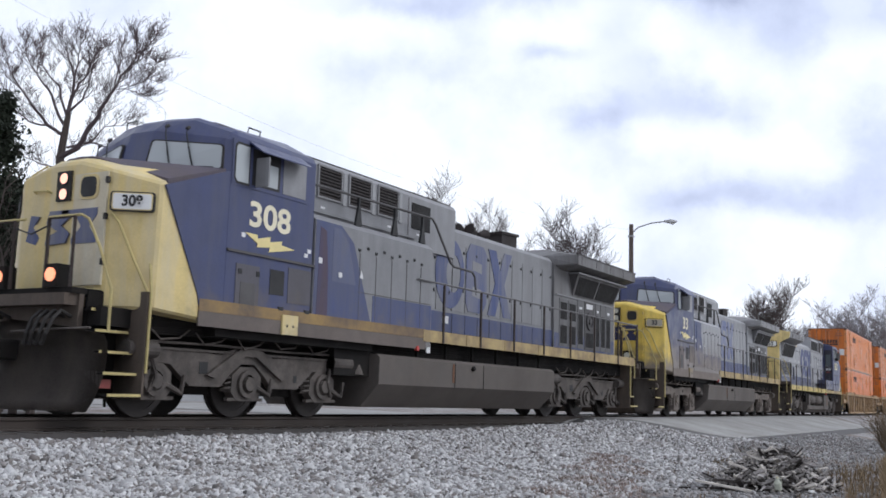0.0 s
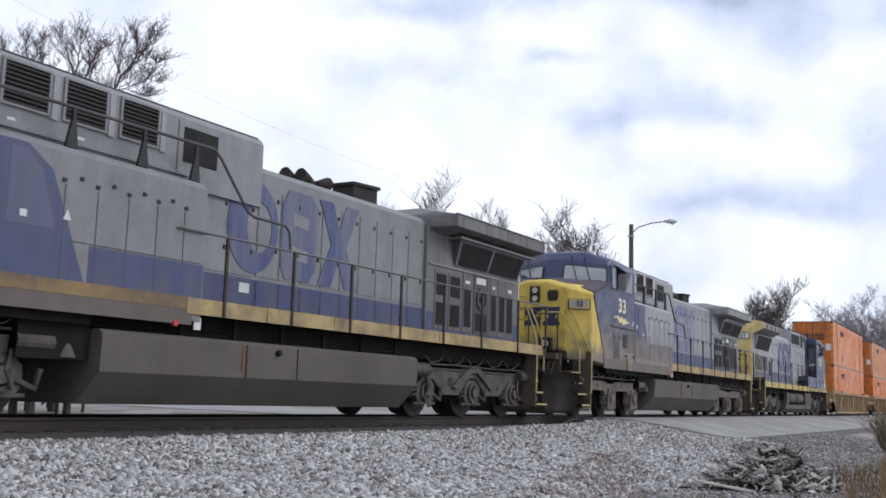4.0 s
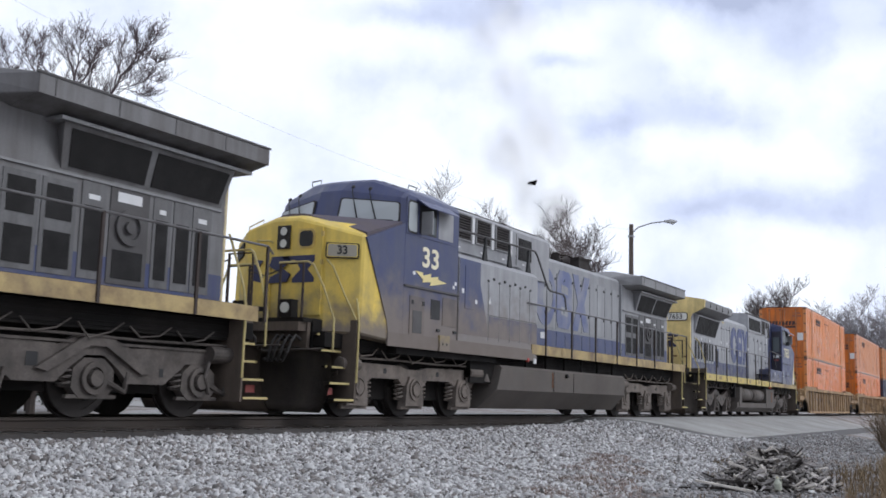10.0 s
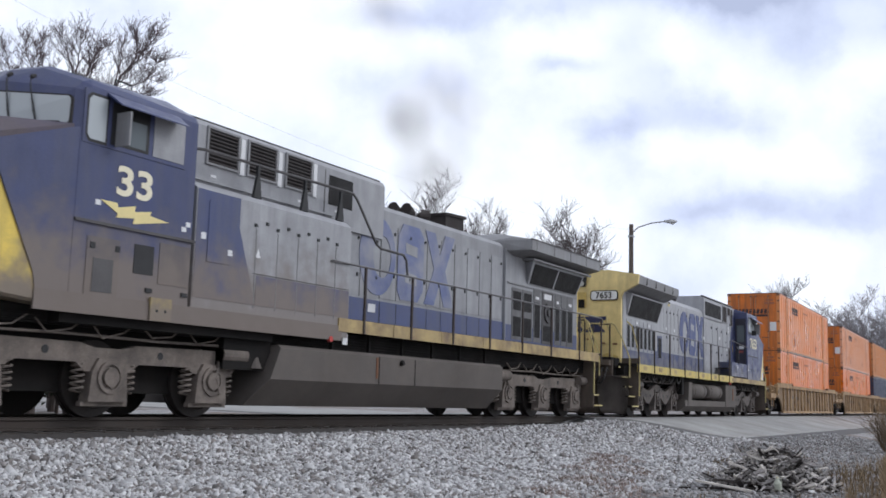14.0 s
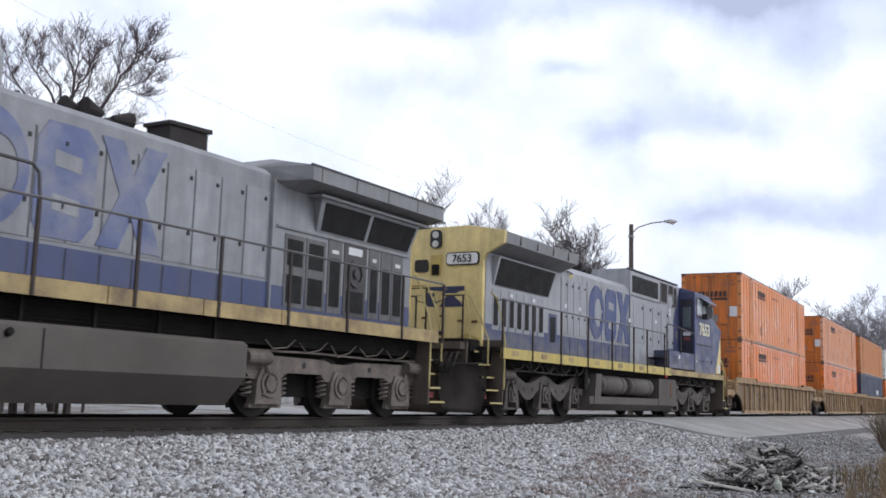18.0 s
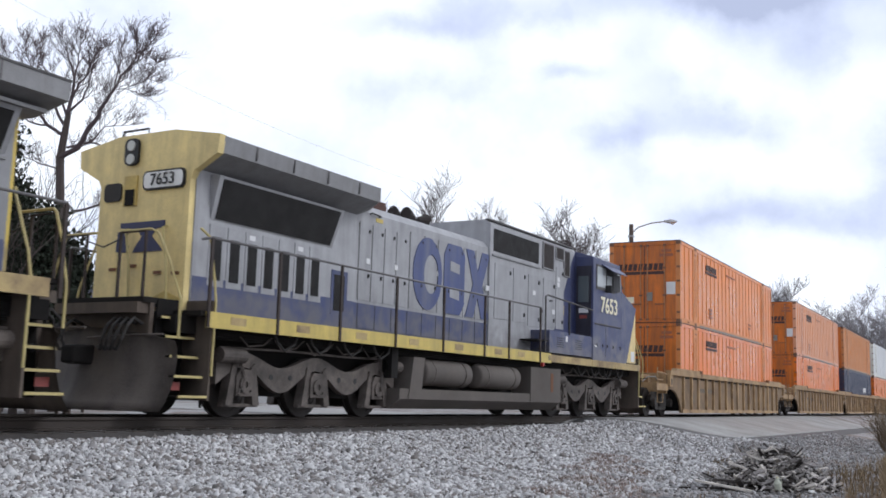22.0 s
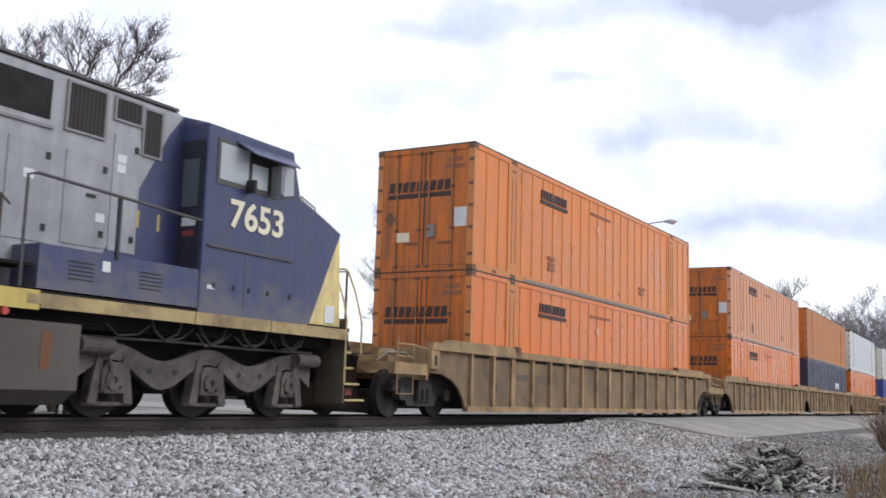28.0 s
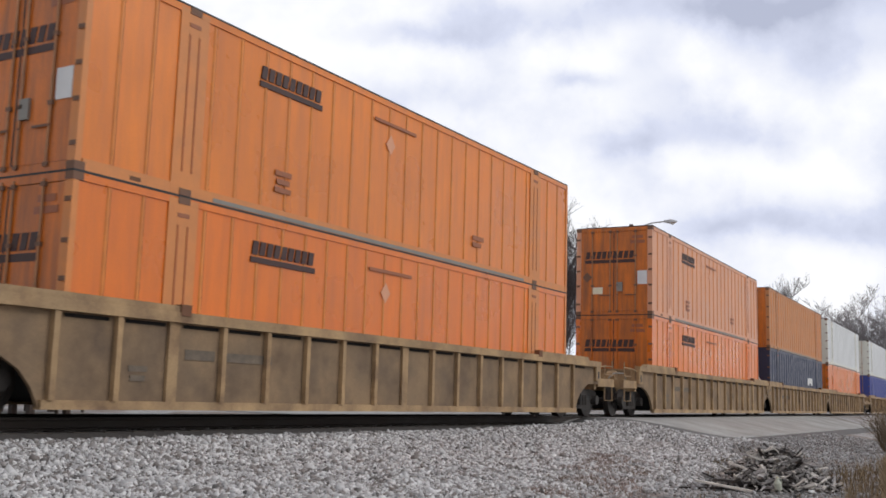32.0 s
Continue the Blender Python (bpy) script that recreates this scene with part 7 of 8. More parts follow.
# ---- trees, lamp, hill, buildings and clutter round the line ----
M_BARK = surf("grey-brown bark", (0.085, 0.068, 0.060), 0.95, vary=0.3, scale=4)
M_TWIG = surf("grey-purple twigs", (0.115, 0.088, 0.092), 0.95, vary=0.3, scale=4)
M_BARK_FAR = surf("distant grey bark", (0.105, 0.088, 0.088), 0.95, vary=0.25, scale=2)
# far wood: bark and foliage colours are lightened to paint in haze
M_BARK_WOOD = surf("grey bark with pale haze painted in", (0.25, 0.23, 0.235), 0.95, vary=0.25, scale=1)
M_NEEDLE_FAR = surf("grey-green foliage with pale haze painted in", (0.10, 0.105, 0.085), 0.9, vary=0.35, scale=1)
M_NEEDLE = surf("dark cedar foliage", (0.020, 0.027, 0.015), 0.95, vary=0.5, scale=2.5, fine=14)
M_SCRUB = surf("dead brown scrub", (0.16, 0.115, 0.070), 0.95, vary=0.35, scale=3)
M_STRAW = surf("dead straw grass", (0.21, 0.15, 0.085), 0.9, vary=0.35, scale=5)


def at_view(px_across, up, distance):
    """A place seen at view angles (across, up), that far off along the ground."""
    d = FORWARD + RIGHT * px_across + UPWARD * up
    k = distance / math.hypot(d.x, d.y)
    return Vector(EYE) + d * k


class Twigs:
    """Collects tapered twigs into one mesh."""

    def __init__(self, seed, thin=0.004, gaps=0.25):
        self.v, self.f, self.r, self.thin, self.gaps = [], [], random.Random(seed), thin, gaps

    def limb(self, pts, r0, r1, n=5):
        first = len(self.v)
        for i, p in enumerate(pts):
            a, b = pts[max(0, i - 1)], pts[min(len(pts) - 1, i + 1)]
            t = (b - a).normalized()
            s = t.cross(Vector((0.31, 0.9, 0.3))).normalized()
            w = s.cross(t)
            r = lerp(r0, r1, i / max(1, len(pts) - 1))
            for k in range(n):
                c = k * math.tau / n
                self.v.append(p + s * (r * math.cos(c)) + w * (r * math.sin(c)))
        for i in range(len(pts) - 1):
            for k in range(n):
                a = first + i * n
                self.f.append((a + k, a + (k + 1) % n, a + n + (k + 1) % n, a + n + k))

    def grow(self, p, d, length, r, level, lift=0.25, spread=0.75):
        """A wavering shoot with side shoots."""
        R = self.r
        segs = 4 if level > 1 else 3
        pts = [p]
        for i in range(segs):
            d = (d + Vector((R.gauss(0, 0.16), R.gauss(0, 0.16), R.gauss(0, 0.12) + lift * 0.16))).normalized()
            pts.append(pts[-1] + d * (length / segs))
        self.limb(pts, r, max(self.thin * 0.8, r * 0.45), 5 if level > 2 else 3)
        if level <= 0:
            return
        for i in range(1, segs + 1):
            for k in range(2):
                if R.random() < self.gaps:
                    continue
                a = R.uniform(0, math.tau)
                side = Vector((math.cos(a), math.sin(a), R.uniform(-0.1, 0.6)))
                nd = (d * (1.15 - spread * 0.5) + side * spread).normalized()
                self.grow(pts[i], nd, length * R.uniform(0.42, 0.68), max(self.thin, r * 0.5), level - 1, lift, spread)

    def done(self, name, material, parent=None):
        return raw(name, [tuple(q) for q in self.v], self.f, material, parent)


def bare_tree(place, height, seed, material, label, girth=0.16, levels=3, forks=5, spread=0.75, low=0.35, thin=0.004, gaps=0.25, lift=0.5):
    t = thing("tree", label, "tree", "bare winter trees")
    t.matrix_basis = Matrix.Translation(place)
    tr = Twigs(seed)
    top = Vector((tr.r.uniform(-0.3, 0.3), tr.r.uniform(-0.3, 0.3), height * 0.55))
    trunk = [Vector((0, 0, -0.3)), Vector((0.05, 0, height * 0.2)), top * 0.7 + Vector((0.1, 0, 0)), top]
    tr.limb(trunk, girth, girth * 0.55, 8)
    tr.done("trunk", material, t)
    cr = Twigs(seed + 1, thin, gaps)
    for i in range(forks):
        k = lerp(low, 1.0, (i + 0.6) / forks)
        p = trunk[0].lerp(top, k)
        a = i * 2.4 + cr.r.uniform(-0.4, 0.4)
        d = Vector((math.cos(a) * 0.6, math.sin(a) * 0.6, 0.9)).normalized()
        cr.grow(p, d, height * cr.r.uniform(0.30, 0.44), girth * 0.45, levels, lift, spread)
    cr.grow(top, Vector((0, 0, 1)), height * 0.40, girth * 0.5, levels, 0.6, spread)
    cr.done("crown", material, t)
    return t


def big_tree():
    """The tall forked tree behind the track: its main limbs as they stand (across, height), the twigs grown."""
    base = Vector((25.79, 31.36, 0))
    base.z = ground_z(base.x, base.y)
    t = thing("tree", "tall bare winter tree with two leaning main limbs", "tree", "bare winter trees")
    t.matrix_basis = Matrix.Translation(base)
    side = Vector((RIGHT.x, RIGHT.y, 0)).normalized()
    deep = Vector((-side.y, side.x, 0))
    tr = Twigs(11)
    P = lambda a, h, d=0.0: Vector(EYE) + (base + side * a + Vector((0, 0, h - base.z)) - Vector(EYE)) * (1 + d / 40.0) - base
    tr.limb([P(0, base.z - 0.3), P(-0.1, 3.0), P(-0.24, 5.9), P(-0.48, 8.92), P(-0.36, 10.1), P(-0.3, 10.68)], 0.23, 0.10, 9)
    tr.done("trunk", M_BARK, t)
    cr = Twigs(12, 0.0055, 0.34)
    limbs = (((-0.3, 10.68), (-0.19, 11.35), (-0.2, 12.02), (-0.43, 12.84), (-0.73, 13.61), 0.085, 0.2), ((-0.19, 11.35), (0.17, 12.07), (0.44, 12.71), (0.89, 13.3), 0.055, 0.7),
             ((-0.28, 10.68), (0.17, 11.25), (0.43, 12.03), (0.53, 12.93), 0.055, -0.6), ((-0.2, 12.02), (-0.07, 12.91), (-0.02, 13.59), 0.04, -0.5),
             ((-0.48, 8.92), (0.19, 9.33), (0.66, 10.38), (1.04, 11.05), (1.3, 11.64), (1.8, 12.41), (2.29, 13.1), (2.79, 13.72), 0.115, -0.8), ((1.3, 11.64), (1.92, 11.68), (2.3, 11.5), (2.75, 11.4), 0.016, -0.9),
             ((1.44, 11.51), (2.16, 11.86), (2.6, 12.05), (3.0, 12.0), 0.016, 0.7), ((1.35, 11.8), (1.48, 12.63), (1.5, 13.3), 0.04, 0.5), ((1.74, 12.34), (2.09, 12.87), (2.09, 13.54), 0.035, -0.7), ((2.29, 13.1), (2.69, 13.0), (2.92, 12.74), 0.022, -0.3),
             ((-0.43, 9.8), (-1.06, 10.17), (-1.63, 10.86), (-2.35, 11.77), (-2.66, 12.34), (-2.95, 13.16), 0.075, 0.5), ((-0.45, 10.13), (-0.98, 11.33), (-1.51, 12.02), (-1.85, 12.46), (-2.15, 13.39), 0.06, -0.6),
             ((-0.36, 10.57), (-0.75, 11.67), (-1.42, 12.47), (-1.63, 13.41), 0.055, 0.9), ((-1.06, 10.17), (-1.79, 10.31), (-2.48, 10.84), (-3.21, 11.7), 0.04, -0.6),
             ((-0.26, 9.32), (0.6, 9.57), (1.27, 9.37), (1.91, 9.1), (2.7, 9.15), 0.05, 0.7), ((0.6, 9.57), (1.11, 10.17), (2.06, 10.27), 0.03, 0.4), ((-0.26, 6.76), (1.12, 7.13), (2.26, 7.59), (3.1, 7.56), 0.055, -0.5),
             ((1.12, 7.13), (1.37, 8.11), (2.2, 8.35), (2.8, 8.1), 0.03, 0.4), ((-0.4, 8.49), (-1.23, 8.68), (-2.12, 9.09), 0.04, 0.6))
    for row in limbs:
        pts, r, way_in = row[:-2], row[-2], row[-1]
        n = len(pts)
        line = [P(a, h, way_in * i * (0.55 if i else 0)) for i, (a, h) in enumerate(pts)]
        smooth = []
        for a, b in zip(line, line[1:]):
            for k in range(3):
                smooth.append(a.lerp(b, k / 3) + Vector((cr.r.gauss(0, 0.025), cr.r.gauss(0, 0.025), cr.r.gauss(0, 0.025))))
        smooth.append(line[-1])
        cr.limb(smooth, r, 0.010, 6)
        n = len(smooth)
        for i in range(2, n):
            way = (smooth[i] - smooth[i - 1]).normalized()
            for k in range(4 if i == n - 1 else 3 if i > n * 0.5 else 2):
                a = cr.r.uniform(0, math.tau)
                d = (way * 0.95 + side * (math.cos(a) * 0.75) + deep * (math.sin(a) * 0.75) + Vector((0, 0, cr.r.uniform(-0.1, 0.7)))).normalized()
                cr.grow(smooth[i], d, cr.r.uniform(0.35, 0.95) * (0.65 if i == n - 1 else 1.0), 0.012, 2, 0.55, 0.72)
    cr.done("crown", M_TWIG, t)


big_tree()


def evergreen(place, height, width, seed, label, foliage=None):
    t = thing("tree", label, "evergreen tree", "dark evergreens")
    t.matrix_basis = Matrix.Translation(place)
    part("trunk", rod((0, 0, -0.3), (0, 0, height * 0.92), 0.13, 8, 0.02), M_BARK, t)
    rg = random.Random(seed)
    tw = Twigs(seed)
    v, f = [], []
    for i in range(int(height * 34)):
        h = height * (0.12 + 0.88 * rg.random() ** 0.9)
        reach = width * 0.5 * (1.05 - h / height) ** 0.6 * rg.uniform(0.55, 1.15)
        a = rg.uniform(0, math.tau)
        tip = Vector((math.cos(a) * reach, math.sin(a) * reach, h + rg.uniform(-0.1, 0.4)))
        root = Vector((0, 0, h - 0.25))
        tw.limb([root, root.lerp(tip, 0.6), tip], 0.02, 0.006, 3)
        for k in range(40):
            c = root.lerp(tip, rg.uniform(0.35, 1.08)) + Vector((rg.gauss(0, 0.13), rg.gauss(0, 0.13), rg.gauss(0, 0.13)))
            d = Vector((rg.gauss(0, 1), rg.gauss(0, 1), rg.gauss(0.5, 0.8))).normalized() * rg.uniform(0.10, 0.20)
            s = d.cross(Vector((rg.gauss(0, 1), rg.gauss(0, 1), rg.gauss(0, 1)))).normalized() * rg.uniform(0.025, 0.05)
            j = len(v)
            v += [tuple(c - s), tuple(c + s), tuple(c + d + s * 0.3), tuple(c + d * 0.5 - s * 1.2)]
            f.append((j, j + 1, j + 2, j + 3))
    tw.done("limb_work", M_BARK, t)
    raw("crown", v, f, foliage or M_NEEDLE, t)
    return t


def stand(across, distance):
    p = at_view(across, -0.1, distance)
    p.z = ground_z(p.x, p.y)
    return p


evergreen(stand(-0.452, 33), 9.3, 3.6, 21, "dark evergreen cedar behind the track")
evergreen(stand(-0.395, 31), 5.6, 2.6, 22, "dark bushy cedar among bare branches")
evergreen(stand(-0.360, 33), 4.6, 2.4, 23, "low dark cedar beside the tall tree")
evergreen(stand(-0.425, 35), 7.0, 3.0, 24, "dark cedar in the thicket")
evergreen(stand(-0.412, 32), 5.0, 3.2, 25, "dark spreading cedar low in the thicket")
evergreen(stand(-0.375, 36), 5.6, 3.0, 26, "dark cedar half hidden behind saplings")
for i, (a, d, h) in enumerate(((-0.425, 30, 6.5), (-0.400, 36, 7.5), (-0.37, 34, 5.0), (-0.345, 36, 4.6), (-0.45, 38, 9.0))):
    bare_tree(stand(a, d), h, 40 + i, M_BARK, "thin bare sapling in the thicket", 0.06, 2, 6, 0.7, 0.15)
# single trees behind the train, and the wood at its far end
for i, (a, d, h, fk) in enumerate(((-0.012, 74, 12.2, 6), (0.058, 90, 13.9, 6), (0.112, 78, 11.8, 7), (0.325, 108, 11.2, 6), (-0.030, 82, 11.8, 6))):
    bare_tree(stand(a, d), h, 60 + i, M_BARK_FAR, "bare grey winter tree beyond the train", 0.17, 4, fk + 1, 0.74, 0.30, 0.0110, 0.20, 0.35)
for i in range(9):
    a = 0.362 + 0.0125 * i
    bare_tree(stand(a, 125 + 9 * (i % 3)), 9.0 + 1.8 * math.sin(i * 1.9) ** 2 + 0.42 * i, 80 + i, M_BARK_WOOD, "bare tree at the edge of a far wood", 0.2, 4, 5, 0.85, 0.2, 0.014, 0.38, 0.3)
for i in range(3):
    evergreen(stand(0.392 + 0.016 * i, 122 + 4 * i), 6.4 + (i % 2) * 1.0, 4.4, 100 + i, "evergreen in the far wood with haze painted in", M_NEEDLE_FAR)

# street lamp
lamp_at = at_view((1117 - 784) / 1827.5, 0.0, 50.0)
lamp_at.z = ground_z(lamp_at.x, lamp_at.y)
lamp = thing("street_lamp", "brown wooden pole with a curved arm and cobra-head street lamp, unlit", "street lamp")
lamp.matrix_basis = Matrix.Translation(lamp_at)
M_POLE = surf("weathered pole timber", (0.12, 0.095, 0.08), 0.9, vary=0.25)
M_ALU = surf("dull aluminium", (0.42, 0.42, 0.42), 0.45, metal=0.7, vary=0.1)
ARM = Vector((RIGHT.x, RIGHT.y, 0)).normalized()
zt = 9.05
part("pole", rod((0, 0, -0.2), (0, 0, zt), 0.15, 12, 0.105), M_POLE, lamp, "brown wooden pole")
part("arm", pipe([Vector((0, 0, zt - 0.45)), ARM * 0.35 + Vector((0, 0, zt - 0.12)), ARM * 1.0 + Vector((0, 0, zt + 0.10)), ARM * 1.65 + Vector((0, 0, zt + 0.20))], 0.035, 8), M_ALU, lamp, "curved grey lamp arm")
hd = part("lamp_head", hull([ARM * (a + 0.15) + Vector((0, 0, zt + z)) + Vector((-ARM.y, ARM.x, 0)) * s for a, s, z in ((1.42, 0.06, 0.16), (1.42, -0.06, 0.16), (1.42, 0.0, 0.26), (1.7, 0.13, 0.12), (1.7, -0.13, 0.12), (1.75, 0.09, 0.30), (1.75, -0.09, 0.30), (2.05, 0.10, 0.16), (2.05, -0.10, 0.16), (2.08, 0.0, 0.26))]), M_ALU, lamp, "cobra-head lamp housing", bevel=0.02)
part("lens", hull([ARM * (a + 0.15) + Vector((0, 0, zt + z)) + Vector((-ARM.y, ARM.x, 0)) * s for a, s, z in ((1.7, 0.1, 0.13), (1.7, -0.1, 0.13), (2.0, 0.09, 0.15), (2.0, -0.09, 0.15), (1.85, 0.0, 0.04))]), M_LENS, hd)
part("bracket", box(-0.13, 0.13, -0.13, 0.13, zt - 0.62, zt - 0.55), M_ALU, lamp)

# cable from the pole over the track to the left
top = lamp_at + Vector((0, 0, zt - 0.25))
near = at_view((-30 - 784) / 1827.5, (441 + 30) / 1827.5, 30.0)
pts = []
for i in range(25):
    k = i / 24
    p = top.lerp(near, k)
    p.z -= 1.35 * 4 * k * (1 - k)
    pts.append(p)
M_CABLE = surf("grey cable", (0.36, 0.36, 0.38), 0.7)
tagged(part("cable", pipe(pts, 0.0035, 5), M_CABLE), "thin overhead cable strung from the lamp pole", "cable")
far_pole = thing("utility_pole", "brown wooden utility pole that holds the cable", "utility pole")
far_pole.matrix_basis = Matrix.Translation((near.x, near.y, ground_z(near.x, near.y)))
part("pole", rod((0, 0, -0.2), (0, 0, near.z - ground_z(near.x, near.y) + 0.3), 0.15, 12, 0.10), M_POLE, far_pole)

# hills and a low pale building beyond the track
# the blue-grey is air haze put into the hill's colour
M_HILL = surf("wooded hill with blue haze painted in", (0.18, 0.20, 0.28), 1.0, vary=0.2, scale=0.01, fine=0.06, bump=0)


def ridge(name, dist, prof, material, label):
    verts, faces = [], []
    for i in range(61):
        k = i / 60
        a = radians(62 - 70 * k)
        h = prof(k) + 3.0 * noise.noise(Vector((k * 40, 3.1, 0))) + 1.2 * noise.noise(Vector((k * 160, 9.1, 0)))
        c, s = math.cos(a), math.sin(a)
        for r, z in ((dist - 260, -6), (dist - 90, h * 0.62), (dist, h), (dist + 200, -6)):
            verts.append((c * r, s * r, z))
    faces = [(i * 4 + j, i * 4 + j + 1, i * 4 + j + 5, i * 4 + j + 4) for i in range(60) for j in range(3)]
    return tagged(raw(name, verts, faces, material, smooth=True), label, "hill", kind="structure")


ridge("hill", 1500, lambda k: 118 * math.exp(-((k - 0.12) / 0.17) ** 2) + 40 * math.exp(-((k - 0.42) / 0.22) ** 2) + 22, M_HILL, "wooded hill on the horizon, blue-grey haze painted in")
shed_at = at_view((285 - 784) / 1827.5, 0, 74)
shed = thing("shed", "long low pale metal shed beyond the track", "shed")
shed.matrix_basis = Matrix.Translation((shed_at.x, shed_at.y, ground_z(shed_at.x, shed_at.y))) @ pose(0, 0, 0, 0, 0, math.degrees(math.atan2(RIGHT.y, RIGHT.x)))
M_TIN = surf("pale metal roofing", (0.62, 0.63, 0.64), 0.5, vary=0.08, dirt=(0.45, 0.45, 0.45), dirt_amount=0.3)
M_WALLTIN = surf("white metal wall", (0.55, 0.55, 0.54), 0.6, vary=0.1)
part("wall", box(-7, 9, -3, 3, -0.2, 4.2), M_WALLTIN, shed)
part("roof", slab([(-3.4, 4.1), (0, 5.35), (3.4, 4.1), (3.4, 4.25), (0, 5.5), (-3.4, 4.25)], "x", -7.4, 9.4), M_TIN, shed, "pale sheet metal roof")
for x in (-5, -1, 3, 7):
    part("window", box(x, x + 1.2, -3.05, -2.95, 1.4, 2.4), M_WINDOW, shed)

# ---- brush pile, dead grass, shrub ----
pile_at = Vector((17.0, 3.95, 0))
pile_at.z = ground_z(pile_at.x, pile_at.y)
M_STICKS = [surf("weathered grey wood", (0.30, 0.28, 0.265), 0.9, vary=0.3, scale=6, per=0.3), surf("dark bark chunks", (0.045, 0.038, 0.034), 0.95, vary=0.3, scale=6, per=0.3), surf("pale split wood", (0.55, 0.51, 0.46), 0.85, vary=0.25, scale=6, per=0.2)]
pile = thing("brush_pile", "heap of broken branches, bark and old boards on gravel", "brush pile")
pile.matrix_basis = Matrix.Translation(pile_at) @ pose(0, 0, 0, 0, 0, math.degrees(math.atan2(RIGHT.y, RIGHT.x)))
rs = random.Random(5)
protos = []
for k in range(12):
    bm = bmesh.new()
    if k < 5:
        L_ = 0.22 + 0.10 * k
        pipe([(-L_ / 2, 0, 0), (-L_ / 6, 0.03 * (k - 2), 0.02), (L_ / 4, -0.02 * k, 0.0), (L_ / 2, 0.02, 0.03)], 0.006 + 0.0025 * k, 5, bm)
    else:
        box(-0.07 - 0.026 * (k - 5), 0.07 + 0.026 * (k - 5), -0.030 - 0.005 * (k % 3), 0.030, -0.014, 0.016, bm)
        for q in bm.verts:
            q.co += Vector((rs.uniform(-0.03, 0.03), rs.uniform(-0.02, 0.02), rs.uniform(-0.008, 0.008)))
    protos.append(bm)
meshes = []
for k, bm in enumerate(protos):
    for mi, m in enumerate(M_STICKS):
        me = bpy.data.meshes.new("stick")
        bm.to_mesh(me)
        me.materials.append(m)
        meshes.append((k, mi, me))
    bm.free()
core = bmesh.new()
bmesh.ops.create_icosphere(core, subdivisions=3, radius=1.0)
for q in core.verts:
    q.co = Vector((0.16 + q.co.x * 0.80, q.co.y * 0.62, max(-0.05, q.co.z) * 0.46)) * (1 + 0.22 * noise.noise(q.co * 2.3))
part("heap_core", core, M_STICKS[1], pile, "rotting bark at the heart of the heap")
for i in range(299):
    k, mi, me = meshes[rs.randrange(12) * 3 + (0, 0, 1, 2, 0, 2, 1, 2, 0, 1)[rs.randrange(10)]]
    a, rr_ = rs.uniform(0, math.tau), math.sqrt(rs.random())
    x, y = 0.16 + 0.88 * rr_ * math.cos(a), 0.72 * rr_ * math.sin(a)
    z = 0.58 * max(0.03, 1 - rr_ ** 1.5) * rs.uniform(0.85, 1.15) + 0.02
    o = new("stick" if k < 5 else "bark_chunk", me)
    o.parent = pile
    o.matrix_basis = pose(x, y, z, rs.uniform(-40, 40), rs.uniform(-38, 38), rs.uniform(0, 360))
rc = random.Random(31)
for mi, cnt in ((1, 260), (0, 300), (2, 200)):
    v, f = [], []
    for i in range(cnt):
        a, rr_ = rc.uniform(0, math.tau), math.sqrt(rc.random())
        x, y = 0.16 + 1.05 * rr_ * math.cos(a), 0.80 * rr_ * math.sin(a)
        z = 0.56 * max(0.02, 1 - rr_ ** 1.5) * rc.uniform(0.7, 1.12) + 0.02
        lx, ly, lz = rc.uniform(0.02, 0.09), rc.uniform(0.008, 0.028), rc.uniform(0.004, 0.012)
        m = pose(x, y, z, rc.uniform(-50, 50), rc.uniform(-50, 50), rc.uniform(0, 360))
        j = len(v)
        v += [tuple(m @ Vector((sx * lx, sy * ly * rc.uniform(0.5, 1.2), sz * lz))) for sx in (-1, 1) for sy in (-1, 1) for sz in (-1, 1)]
        f += [tuple(j + q for q in face_) for face_ in ((0, 1, 3, 2), (4, 6, 7, 5), (0, 4, 5, 1), (2, 3, 7, 6), (0, 2, 6, 4), (1, 5, 7, 3))]
    tagged(raw("bark_litter", v, f, M_STICKS[mi], pile), "small chips and splinters over the heap", kind="stuff")
